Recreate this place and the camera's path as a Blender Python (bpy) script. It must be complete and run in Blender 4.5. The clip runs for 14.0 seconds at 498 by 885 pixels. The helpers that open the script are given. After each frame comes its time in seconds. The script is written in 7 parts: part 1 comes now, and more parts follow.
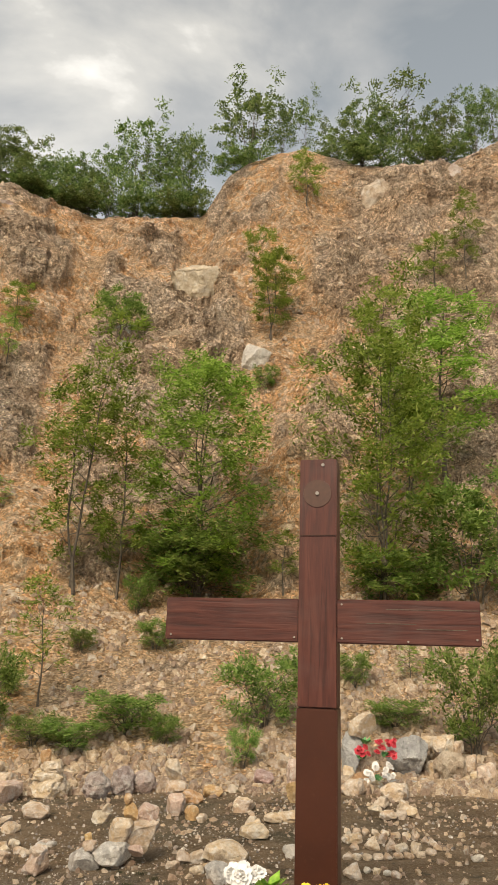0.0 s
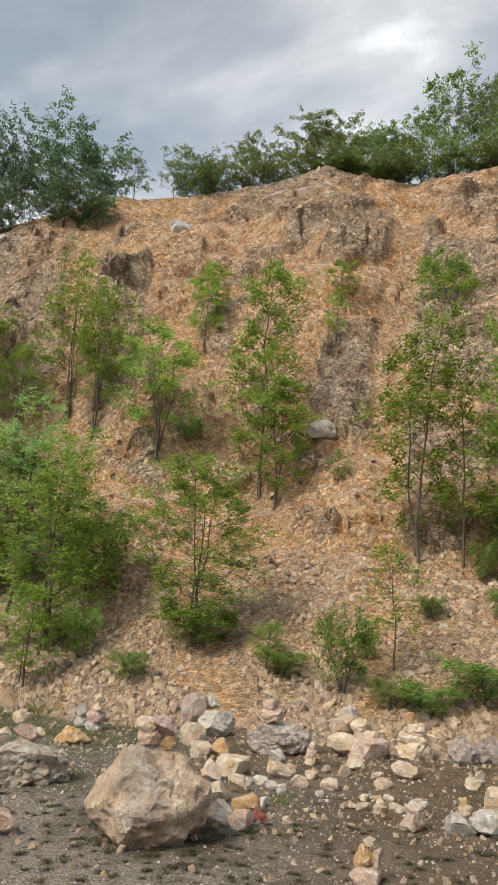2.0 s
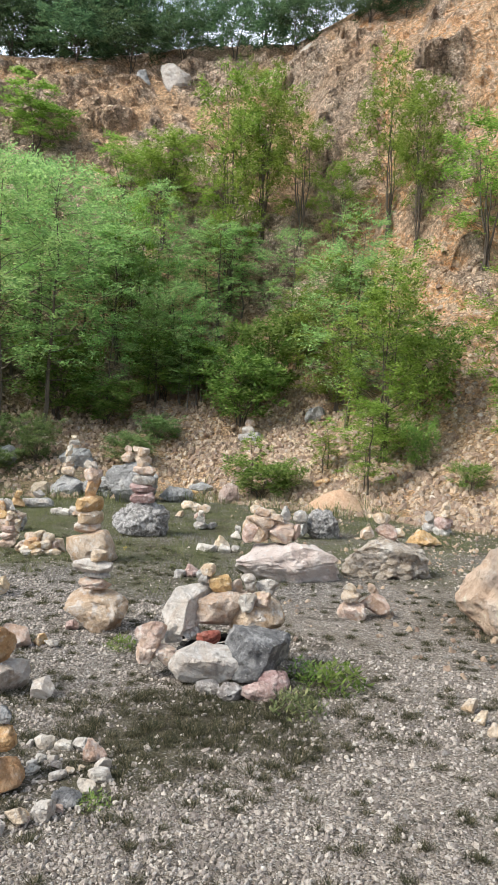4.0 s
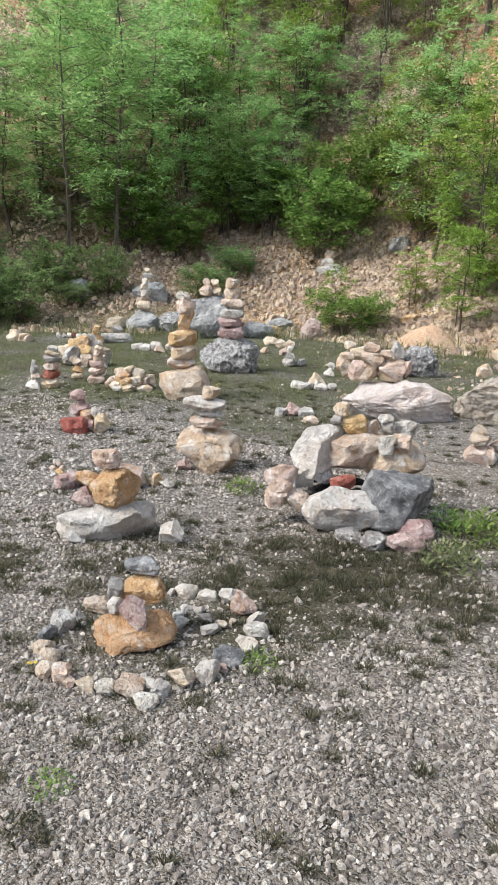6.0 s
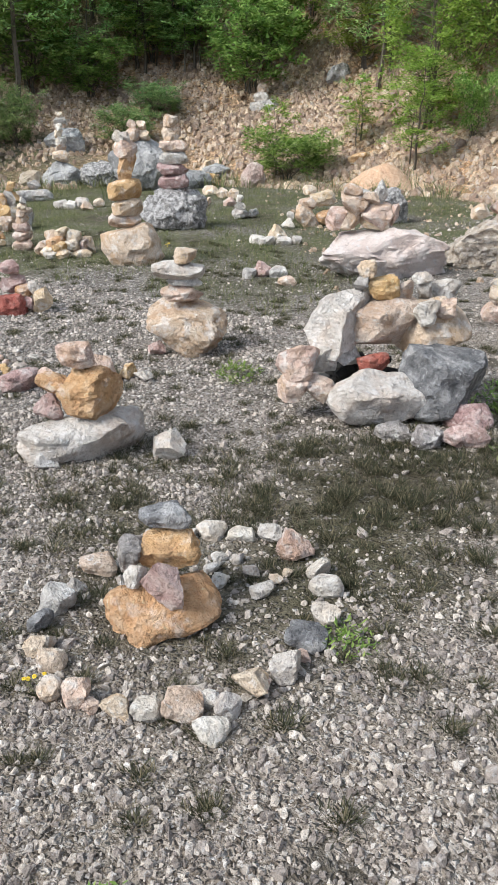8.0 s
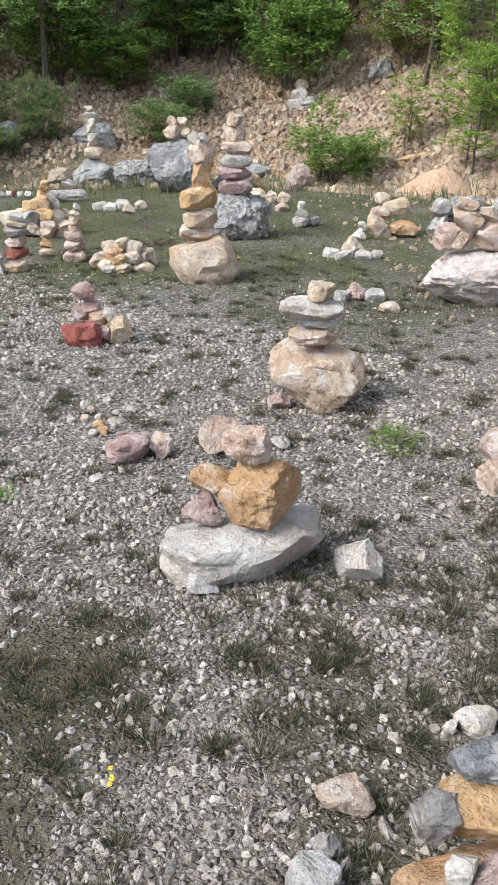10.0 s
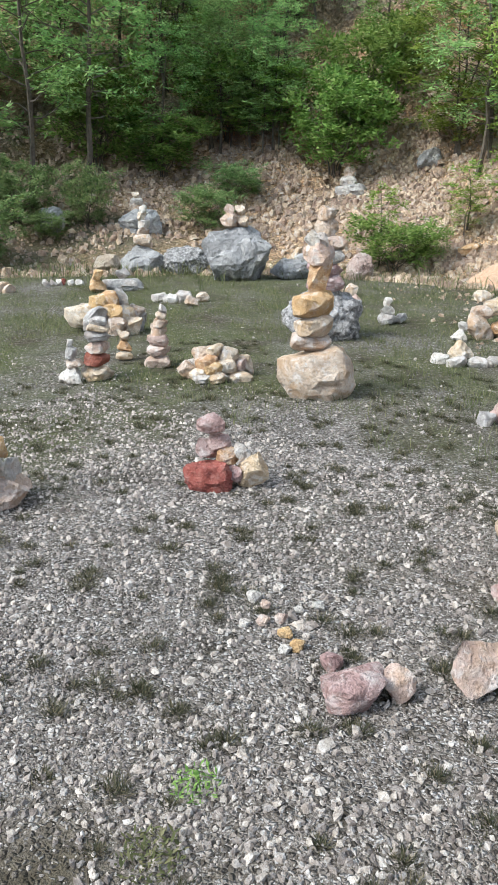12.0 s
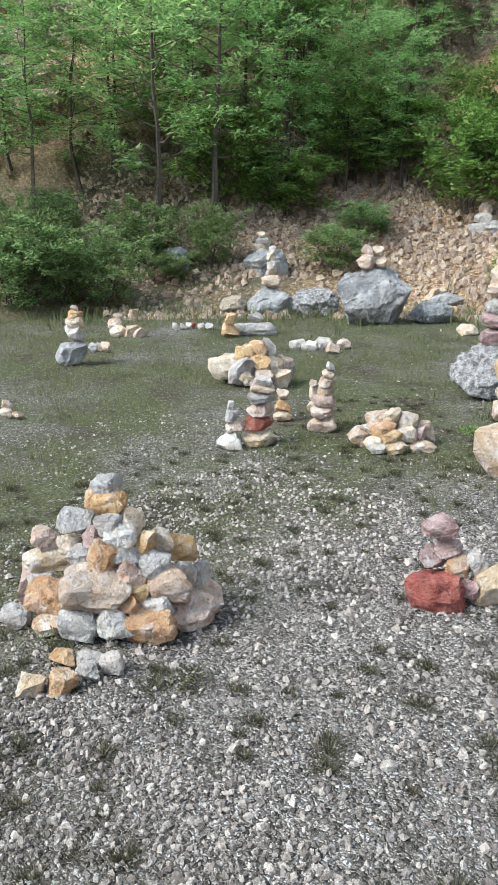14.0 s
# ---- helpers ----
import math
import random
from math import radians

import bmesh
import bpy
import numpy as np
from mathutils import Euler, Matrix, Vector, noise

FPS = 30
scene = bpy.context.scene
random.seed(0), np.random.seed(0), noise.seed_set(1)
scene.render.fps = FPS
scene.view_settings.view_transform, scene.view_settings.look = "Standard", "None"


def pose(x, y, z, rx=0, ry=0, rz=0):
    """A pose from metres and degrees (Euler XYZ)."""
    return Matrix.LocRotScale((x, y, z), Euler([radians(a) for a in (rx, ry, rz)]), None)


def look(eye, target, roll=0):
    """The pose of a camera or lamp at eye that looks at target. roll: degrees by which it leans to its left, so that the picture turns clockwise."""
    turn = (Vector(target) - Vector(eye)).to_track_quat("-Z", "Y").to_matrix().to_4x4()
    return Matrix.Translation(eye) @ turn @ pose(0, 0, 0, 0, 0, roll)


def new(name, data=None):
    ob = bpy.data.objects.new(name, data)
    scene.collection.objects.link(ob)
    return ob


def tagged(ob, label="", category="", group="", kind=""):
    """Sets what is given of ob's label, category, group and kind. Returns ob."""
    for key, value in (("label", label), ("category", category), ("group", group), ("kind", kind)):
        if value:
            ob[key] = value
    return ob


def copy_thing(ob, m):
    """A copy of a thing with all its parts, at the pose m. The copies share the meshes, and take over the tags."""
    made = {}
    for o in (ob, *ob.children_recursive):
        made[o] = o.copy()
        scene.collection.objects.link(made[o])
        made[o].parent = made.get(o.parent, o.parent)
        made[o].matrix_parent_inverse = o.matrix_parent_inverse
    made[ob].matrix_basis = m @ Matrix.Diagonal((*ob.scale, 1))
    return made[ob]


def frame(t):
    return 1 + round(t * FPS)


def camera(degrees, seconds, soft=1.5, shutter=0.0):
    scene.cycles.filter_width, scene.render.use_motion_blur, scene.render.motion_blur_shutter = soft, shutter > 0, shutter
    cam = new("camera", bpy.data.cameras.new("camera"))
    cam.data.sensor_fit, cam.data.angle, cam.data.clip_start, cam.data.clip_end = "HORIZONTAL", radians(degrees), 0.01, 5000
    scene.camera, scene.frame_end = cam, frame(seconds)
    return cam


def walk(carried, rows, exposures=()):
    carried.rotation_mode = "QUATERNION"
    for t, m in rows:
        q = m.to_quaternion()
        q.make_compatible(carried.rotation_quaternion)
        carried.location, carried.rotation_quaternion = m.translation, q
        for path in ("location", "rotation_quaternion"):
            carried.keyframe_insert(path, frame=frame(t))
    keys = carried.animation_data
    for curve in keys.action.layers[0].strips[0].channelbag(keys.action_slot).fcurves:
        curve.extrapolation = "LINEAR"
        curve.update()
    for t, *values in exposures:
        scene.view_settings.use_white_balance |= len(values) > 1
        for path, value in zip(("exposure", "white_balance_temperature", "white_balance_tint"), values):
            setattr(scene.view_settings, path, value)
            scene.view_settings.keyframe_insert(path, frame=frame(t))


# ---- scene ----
cam = camera(35.9, 14.0, soft=1.0)
METRES, EYE, TILT, LEAN, TURN = 5.7, 1.92, 0.0, 0.0, -8.0
ROWS = [
    (0.0, 0.0, 0.0, 0.0, -0.49, 15.65, -1.73),
    (0.5, -0.0048, -0.002, 0.0, 3.44, 15.61, -2.14),
    (1.0, -0.0122, 0.001, -0.0009, 9.05, 15.01, -2.79),
    (1.5, -0.0222, 0.0045, -0.0054, 16.11, 13.72, -3.37),
    (2.0, -0.0271, 0.0053, -0.0077, 23.98, 12.34, -3.65),
    (2.5, -0.0281, 0.002, -0.0096, 31.5, 10.32, -4.06),
    (3.0, -0.0359, 0.0022, -0.0144, 39.5, 5.63, -4.43),
    (3.5, -0.0559, 0.0021, -0.0214, 45.33, 0.23, -3.92),
    (4.0, -0.0809, -0.0121, -0.0266, 47.4, -2.37, -2.89),
    (6.5, -0.2427, 0.0022, -0.0586, 51.86, -18.26, -1.9),
    (7.0, -0.2874, 0.0189, -0.0692, 49.58, -21.41, -0.66),
    (9.5, -0.5129, 0.0659, -0.0795, 43.65, -26.29, -2.04),
    (10.0, -0.5683, 0.0667, -0.078, 46.0, -25.22, -1.52),
    (10.5, -0.6255, 0.0635, -0.0712, 45.62, -23.55, -0.79),
    (11.0, -0.6833, 0.0779, -0.0744, 47.26, -22.39, -1.36),
    (11.5, -0.7333, 0.0874, -0.0701, 48.66, -21.14, -2.25),
    (12.0, -0.7923, 0.0872, -0.0694, 46.7, -19.94, -1.82),
    (12.5, -0.8468, 0.0921, -0.0701, 46.48, -19.61, -2.07),
    (13.0, -0.8992, 0.1088, -0.0663, 51.18, -19.05, -2.34),
    (13.5, -0.9289, 0.1087, -0.0641, 54.18, -18.19, -1.83),
    (14.0, -0.9568, 0.0934, -0.0622, 53.67, -17.74, -1.1),
]
# the phone's exposure and white balance drift as it turns from the sky to the ground
EXPOSURES = [
    (0.0, 0.2, 8400, 9),
    (2.0, 0.22, 7350, 8),
    (4.2, 0.68, 6550, 8),
    (9.3, 0.75, 6250, 9),
    (14.0, 0.86, 5950, 5),
]
walk(cam, [(t, pose(0, 0, EYE, TILT, LEAN, TURN) @ pose(METRES * x, METRES * y, METRES * z, 90 + pitch, roll, yaw)) for t, x, y, z, yaw, pitch, roll in ROWS], EXPOSURES)

# ---------------------------------------------------------------- light: a heavy broken overcast
SUN_DIR = Vector((-0.40, -0.80, 0.85)).normalized()
world = bpy.data.worlds.new("overcast_sky")
scene.world = world
world.use_nodes = True
nt = world.node_tree
nt.nodes.clear()
w_out = nt.nodes.new("ShaderNodeOutputWorld")
w_bg = nt.nodes.new("ShaderNodeBackground")
w_sky = nt.nodes.new("ShaderNodeTexSky")
w_sky.sky_type = "NISHITA"
w_sky.sun_disc = False
w_sky.sun_elevation = math.asin(SUN_DIR.z)
w_sky.sun_rotation = math.atan2(SUN_DIR.x, SUN_DIR.y)
w_dim = nt.nodes.new("ShaderNodeVectorMath")
w_dim.operation = "SCALE"
w_dim.inputs["Scale"].default_value = 0.09
nt.links.new(w_sky.outputs[0], w_dim.inputs[0])
w_co = nt.nodes.new("ShaderNodeTexCoord")
# clouds lie on a flat layer: divide by the height above the horizon
w_sep = nt.nodes.new("ShaderNodeSeparateXYZ")
nt.links.new(w_co.outputs["Generated"], w_sep.inputs[0])
w_up = nt.nodes.new("ShaderNodeMath")
w_up.operation = "MAXIMUM"
w_up.inputs[1].default_value = 0.06
nt.links.new(w_sep.outputs["Z"], w_up.inputs[0])
w_up2 = nt.nodes.new("ShaderNodeMath")
w_up2.operation = "ADD"
w_up2.inputs[1].default_value = 0.25
nt.links.new(w_up.outputs[0], w_up2.inputs[0])
w_div = nt.nodes.new("ShaderNodeVectorMath")
w_div.operation = "DIVIDE"
w_com = nt.nodes.new("ShaderNodeCombineXYZ")
for k in range(3):
    nt.links.new(w_up2.outputs[0], w_com.inputs[k])
nt.links.new(w_co.outputs["Generated"], w_div.inputs[0])
nt.links.new(w_com.outputs[0], w_div.inputs[1])
w_map = nt.nodes.new("ShaderNodeMapping")
w_map.inputs["Location"].default_value = (1.75, 0.2, 0.0)
w_map.inputs["Scale"].default_value = (1.0, 1.0, 0.3)
nt.links.new(w_div.outputs[0], w_map.inputs[0])
w_n1 = nt.nodes.new("ShaderNodeTexNoise")
w_n1.inputs["Scale"].default_value = 2.3
w_n1.inputs["Detail"].default_value = 7.0
w_n1.inputs["Roughness"].default_value = 0.52
w_n1.inputs["Distortion"].default_value = 0.35
nt.links.new(w_map.outputs[0], w_n1.inputs["Vector"])
w_ramp = nt.nodes.new("ShaderNodeValToRGB")
els = w_ramp.color_ramp.elements
els[0].position, els[0].color = 0.37, (0.26, 0.325, 0.43, 1)
els[1].position, els[1].color = 0.63, (0.92, 1.0, 1.14, 1)
e = els.new(0.47)
e.color = (0.38, 0.44, 0.545, 1)
e = els.new(0.57)
e.color = (0.58, 0.64, 0.74, 1)
nt.links.new(w_n1.outputs["Fac"], w_ramp.inputs[0])
# brighter low over the rim, darker overhead
w_low = nt.nodes.new("ShaderNodeMapRange")
w_low.inputs["From Min"].default_value = 0.35
w_low.inputs["From Max"].default_value = 0.85
w_low.inputs["To Min"].default_value = 1.5
w_low.inputs["To Max"].default_value = 0.8
nt.links.new(w_sep.outputs["Z"], w_low.inputs["Value"])
# and brightest near the zenith, as an overcast sky is
w_zen = nt.nodes.new("ShaderNodeMapRange")
w_zen.inputs["From Min"].default_value = 0.72
w_zen.inputs["From Max"].default_value = 0.97
w_zen.inputs["To Min"].default_value = 1.0
w_zen.inputs["To Max"].default_value = 2.1
nt.links.new(w_sep.outputs["Z"], w_zen.inputs["Value"])
w_tot = nt.nodes.new("ShaderNodeMath")
w_tot.operation = "MULTIPLY"
nt.links.new(w_low.outputs[0], w_tot.inputs[0])
nt.links.new(w_zen.outputs[0], w_tot.inputs[1])
w_mul = nt.nodes.new("ShaderNodeVectorMath")
w_mul.operation = "SCALE"
nt.links.new(w_ramp.outputs[0], w_mul.inputs[0])
nt.links.new(w_tot.outputs[0], w_mul.inputs["Scale"])
w_mix = nt.nodes.new("ShaderNodeMix")
w_mix.data_type = "RGBA"
w_mix.inputs["Factor"].default_value = 0.93
nt.links.new(w_dim.outputs[0], w_mix.inputs["A"])
nt.links.new(w_mul.outputs[0], w_mix.inputs["B"])
nt.links.new(w_mix.outputs["Result"], w_bg.inputs["Color"])
w_bg.inputs["Strength"].default_value = 1.0
nt.links.new(w_bg.outputs[0], w_out.inputs[0])

sun_data = bpy.data.lights.new("sun", "SUN")
sun_data.energy = 3.3
sun_data.angle = radians(30)
sun_data.color = (1.0, 0.95, 0.88)
sun = new("sun", sun_data)
sun.matrix_world = look((0, 0, 60), tuple(Vector((0, 0, 60)) - SUN_DIR))

# ---------------------------------------------------------------- materials
def material(name):
    m = bpy.data.materials.new(name)
    m.use_nodes = True
    t = m.node_tree
    return m, t, t.nodes["Principled BSDF"]


def node(t, kind, **inputs):
    n = t.nodes.new(kind)
    for key, value in inputs.items():
        n.inputs[key.replace("_", " ")].default_value = value
    return n


def noise_tex(t, vec, scale, detail=6.0, rough=0.6, dist=0.0):
    n = node(t, "ShaderNodeTexNoise", Scale=scale, Detail=detail, Roughness=rough, Distortion=dist)
    t.links.new(vec, n.inputs["Vector"])
    return n.outputs["Fac"]


def ramp(t, fac, stops):
    r = t.nodes.new("ShaderNodeValToRGB")
    el = r.color_ramp.elements
    while len(el) < len(stops):
        el.new(0.5)
    for k, (p, c) in enumerate(stops):
        el[k].position = p
        el[k].color = (*c, 1) if len(c) == 3 else c
    t.links.new(fac, r.inputs[0])
    return r.outputs[0]


def mix(t, fac, a, b, mode="MIX"):
    n = t.nodes.new("ShaderNodeMix")
    n.data_type = "RGBA"
    n.blend_type = mode
    for sock, v in (("Factor", fac), ("A", a), ("B", b)):
        if isinstance(v, (int, float)):
            n.inputs[sock].default_value = v
        elif isinstance(v, tuple):
            n.inputs[sock].default_value = (*v, 1)
        else:
            t.links.new(v, n.inputs[sock])
    return n.outputs["Result"]


def span(t, v, a, b, lo=0.0, hi=1.0):
    n = node(t, "ShaderNodeMapRange")
    for k, x in (("From Min", a), ("From Max", b), ("To Min", lo), ("To Max", hi)):
        n.inputs[k].default_value = x
    t.links.new(v, n.inputs["Value"])
    return n.outputs[0]


def calc(t, op, a, b):
    n = t.nodes.new("ShaderNodeMath")
    n.operation = op
    for k, v in enumerate((a, b)):
        if isinstance(v, (int, float)):
            n.inputs[k].default_value = v
        else:
            t.links.new(v, n.inputs[k])
    return n.outputs[0]


def bump(t, bsdf, height, strength, distance):
    n = node(t, "ShaderNodeBump", Strength=strength, Distance=distance)
    t.links.new(height, n.inputs["Height"])
    t.links.new(n.outputs[0], bsdf.inputs["Normal"])


def coords(t, kind="Object"):
    return t.nodes.new("ShaderNodeTexCoord").outputs[kind]


def attr(t, name):
    n = t.nodes.new("ShaderNodeAttribute")
    n.attribute_name = name
    return n.outputs["Fac"]


def random_of(t, what):
    if what == "object":
        return t.nodes.new("ShaderNodeObjectInfo").outputs["Random"]
    return t.nodes.new("ShaderNodeNewGeometry").outputs["Random Per Island"]


def make_ground():
    m, t, b = material("quarry_ground")
    co = coords(t)
    rock, rubble, soil, grass, dirt, lawn, worn = (attr(t, k) for k in ("rock", "rubble", "soil", "grass", "dirt", "lawn", "worn"))
    big = noise_tex(t, co, 0.35, 4)
    mid = noise_tex(t, co, 2.2, 6, 0.65)
    fine = noise_tex(t, co, 19.0, 6, 0.7)
    grit = noise_tex(t, co, 75.0, 3, 0.7)
    # limestone gravel floor with dust and dark humus between the stones
    shake = node(t, "ShaderNodeVectorMath")
    shake.operation = "MULTIPLY_ADD"
    sn = node(t, "ShaderNodeTexNoise", Scale=60.0, Detail=2.0)
    t.links.new(co, sn.inputs["Vector"])
    t.links.new(sn.outputs["Color"], shake.inputs[0])
    shake.inputs[1].default_value = (0.012, 0.012, 0.012)
    t.links.new(co, shake.inputs[2])

    def chips(scale):
        cell_n, edge_n = node(t, "ShaderNodeTexVoronoi", Scale=scale), node(t, "ShaderNodeTexVoronoi", Scale=scale)
        edge_n.feature = "DISTANCE_TO_EDGE"
        for q in (cell_n, edge_n):
            t.links.new(shake.outputs[0], q.inputs["Vector"])
        tint = t.nodes.new("ShaderNodeSeparateColor")
        t.links.new(cell_n.outputs["Color"], tint.inputs[0])
        c = ramp(t, tint.outputs[0], [(0.0, (0.07, 0.06, 0.05)), (0.35, (0.22, 0.195, 0.17)), (0.65, (0.42, 0.38, 0.34)), (0.85, (0.62, 0.58, 0.54)), (1.0, (0.76, 0.73, 0.70))])
        return mix(t, span(t, edge_n.outputs["Distance"], 0.0, 0.13, 0.85, 0.0), c, (0.05, 0.044, 0.036)), tint.outputs[1], edge_n.outputs["Distance"]

    chip, pick, rim_d = chips(62.0)
    small, pick2, rim_s = chips(150.0)
    dust = ramp(t, grit, [(0.38, (0.045, 0.039, 0.032)), (0.5, (0.16, 0.14, 0.12)), (0.62, (0.36, 0.32, 0.285))])
    gravel = mix(t, span(t, pick2, 0.35, 0.45), dust, small)
    chosen = calc(t, "MULTIPLY", span(t, pick, 0.38, 0.40), span(t, rim_d, 0.06, 0.10))
    gravel = mix(t, chosen, gravel, chip)
    gravel = mix(t, span(t, mid, 0.5, 0.7, 0.0, 0.3), gravel, (0.33, 0.295, 0.26))
    earth = ramp(t, mid, [(0.3, (0.10, 0.064, 0.038)), (0.5, (0.18, 0.122, 0.076)), (0.7, (0.29, 0.21, 0.142))])
    earth = mix(t, calc(t, "MULTIPLY", chosen, 0.45), earth, (0.40, 0.32, 0.24))
    gravel = mix(t, calc(t, "MULTIPLY", worn, span(t, fine, 0.35, 0.65, 0.15, 0.6)), gravel, mix(t, span(t, grit, 0.42, 0.58), (0.23, 0.178, 0.135), (0.62, 0.53, 0.445)))
    gravel = mix(t, dirt, gravel, earth)
    humus = ramp(t, fine, [(0.3, (0.055, 0.046, 0.033)), (0.7, (0.175, 0.145, 0.10))])
    green = ramp(t, grit, [(0.3, (0.05, 0.05, 0.03)), (0.7, (0.15, 0.145, 0.08))])
    turf = ramp(t, grit, [(0.32, (0.055, 0.062, 0.028)), (0.5, (0.125, 0.138, 0.06)), (0.68, (0.26, 0.25, 0.14))])
    humus = mix(t, span(t, big, 0.45, 0.65, 0.0, 0.6), humus, green)
    humus = mix(t, calc(t, "MULTIPLY", lawn, span(t, mid, 0.35, 0.55)), humus, turf)
    humus = mix(t, calc(t, "MULTIPLY", chosen, span(t, fine, 0.47, 0.56, 0.0, 0.7)), humus, chip)
    spots = noise_tex(t, co, 4.2, 5, 0.65, 0.4)
    gravel = mix(t, span(t, spots, 0.57, 0.66, 0.0, 0.75), gravel, (0.07, 0.061, 0.045))
    floor_c = mix(t, grass, gravel, humus)
    # orange clay and weathered rubble of the slope
    clay = ramp(t, mid, [(0.25, (0.35, 0.155, 0.06)), (0.5, (0.53, 0.275, 0.12)), (0.75, (0.63, 0.40, 0.22))])
    clay = mix(t, span(t, fine, 0.35, 0.7, 0.0, 0.55), clay, (0.57, 0.39, 0.25))
    clay = mix(t, span(t, big, 0.45, 0.7, 0.0, 0.6), clay, (0.38, 0.19, 0.11))
    stone = ramp(t, fine, [(0.3, (0.28, 0.20, 0.14)), (0.48, (0.52, 0.40, 0.30)), (0.68, (0.74, 0.64, 0.54))])
    stone = mix(t, span(t, mid, 0.55, 0.75, 0.0, 0.6), stone, (0.44, 0.37, 0.335))
    stone = mix(t, span(t, big, 0.42, 0.62, 0.0, 0.5), stone, (0.46, 0.29, 0.17))
    bed = node(t, "ShaderNodeTexVoronoi", Scale=4.5, Randomness=1.0)
    t.links.new(co, bed.inputs["Vector"])
    bed2 = node(t, "ShaderNodeTexVoronoi", Scale=11.0, Randomness=1.0)
    t.links.new(co, bed2.inputs["Vector"])
    pale = calc(t, "MULTIPLY", span(t, bed.outputs["Distance"], 0.5, 0.32), span(t, mid, 0.42, 0.58))
    pale2 = calc(t, "MULTIPLY", span(t, bed2.outputs["Distance"], 0.5, 0.3), span(t, fine, 0.4, 0.6))
    clay = mix(t, calc(t, "MULTIPLY", calc(t, "MAXIMUM", pale, pale2), 0.75), clay, (0.60, 0.47, 0.34))
    crease = span(t, fine, 0.44, 0.34, 0.0, 0.5)
    clay = mix(t, crease, clay, (0.24, 0.13, 0.07))
    rub = mix(t, span(t, fine, 0.4, 0.6), (0.33, 0.20, 0.112), (0.60, 0.435, 0.285))
    warp = node(t, "ShaderNodeVectorMath")
    warp.operation = "MULTIPLY_ADD"
    wn = node(t, "ShaderNodeTexNoise", Scale=1.6, Detail=4.0)
    t.links.new(co, wn.inputs["Vector"])
    t.links.new(wn.outputs["Color"], warp.inputs[0])
    warp.inputs[1].default_value = (0.7, 0.7, 0.7)
    t.links.new(co, warp.inputs[2])
    blocks, cracks = [], []
    for sc in (0.9, 2.6, 6.5):
        va = node(t, "ShaderNodeTexVoronoi", Scale=sc)
        vb = node(t, "ShaderNodeTexVoronoi", Scale=sc)
        vb.feature = "DISTANCE_TO_EDGE"
        for q in (va, vb):
            t.links.new(warp.outputs[0], q.inputs["Vector"])
        sep = t.nodes.new("ShaderNodeSeparateColor")
        t.links.new(va.outputs["Color"], sep.inputs[0])
        blocks.append(sep.outputs[0])
        cracks.append(span(t, vb.outputs["Distance"], 0.0, 0.07, 1.0, 0.0))
    cell = calc(t, "ADD", calc(t, "MULTIPLY", blocks[0], 0.45), calc(t, "ADD", calc(t, "MULTIPLY", blocks[1], 0.35), calc(t, "MULTIPLY", blocks[2], 0.2)))
    crack = calc(t, "MAXIMUM", cracks[0], calc(t, "MAXIMUM", calc(t, "MULTIPLY", cracks[1], 0.8), calc(t, "MULTIPLY", cracks[2], 0.5)))
    tone = node(t, "ShaderNodeHueSaturation", Saturation=1.0)
    t.links.new(span(t, cell, 0.25, 0.75, 0.74, 1.22), tone.inputs["Value"])
    t.links.new(stone, tone.inputs["Color"])
    stone = mix(t, calc(t, "MULTIPLY", crack, 0.5), tone.outputs[0], (0.22, 0.135, 0.085))
    clay = mix(t, calc(t, "MULTIPLY", span(t, blocks[1], 0.62, 0.75, 0.0, 0.8), span(t, big, 0.4, 0.5)), clay, (0.58, 0.42, 0.30))
    clay = mix(t, span(t, blocks[2], 0.75, 0.85, 0.0, 0.7), clay, (0.60, 0.48, 0.36))
    slope = mix(t, rubble, clay, rub)
    slope = mix(t, rock, slope, stone)
    # grit and pebbles bedded in the slope
    for sc, lo_v, hi_v in ((9.0, 0.72, 1.40), (21.0, 0.68, 1.44)):
        peb = node(t, "ShaderNodeTexVoronoi", Scale=sc)
        t.links.new(co, peb.inputs["Vector"])
        pc = t.nodes.new("ShaderNodeSeparateColor")
        t.links.new(peb.outputs["Color"], pc.inputs[0])
        shade = node(t, "ShaderNodeHueSaturation", Saturation=1.0)
        t.links.new(span(t, pc.outputs[0], 0.0, 1.0, lo_v, hi_v), shade.inputs["Value"])
        t.links.new(slope, shade.inputs["Color"])
        slope = shade.outputs[0]
    base = mix(t, soil, floor_c, slope)
    t.links.new(base, b.inputs["Base Color"])
    b.inputs["Roughness"].default_value = 0.95
    b.inputs["Specular IOR Level"].default_value = 0.15
    h = calc(t, "ADD", fine, calc(t, "ADD", calc(t, "MULTIPLY", grit, 0.5), calc(t, "MULTIPLY", calc(t, "MULTIPLY", chosen, span(t, rim_d, 0.04, 0.30)), 0.9)))
    h = calc(t, "ADD", h, calc(t, "MULTIPLY", calc(t, "MULTIPLY", mid, soil), 4.0))
    hard = calc(t, "SUBTRACT", calc(t, "MULTIPLY", cell, 7.0), calc(t, "MULTIPLY", crack, 3.0))
    h = calc(t, "ADD", h, calc(t, "MULTIPLY", hard, calc(t, "MULTIPLY", soil, span(t, rock, 0.0, 1.0, 0.3, 1.0))))
    bump(t, b, h, 1.0, 0.045)
    return m


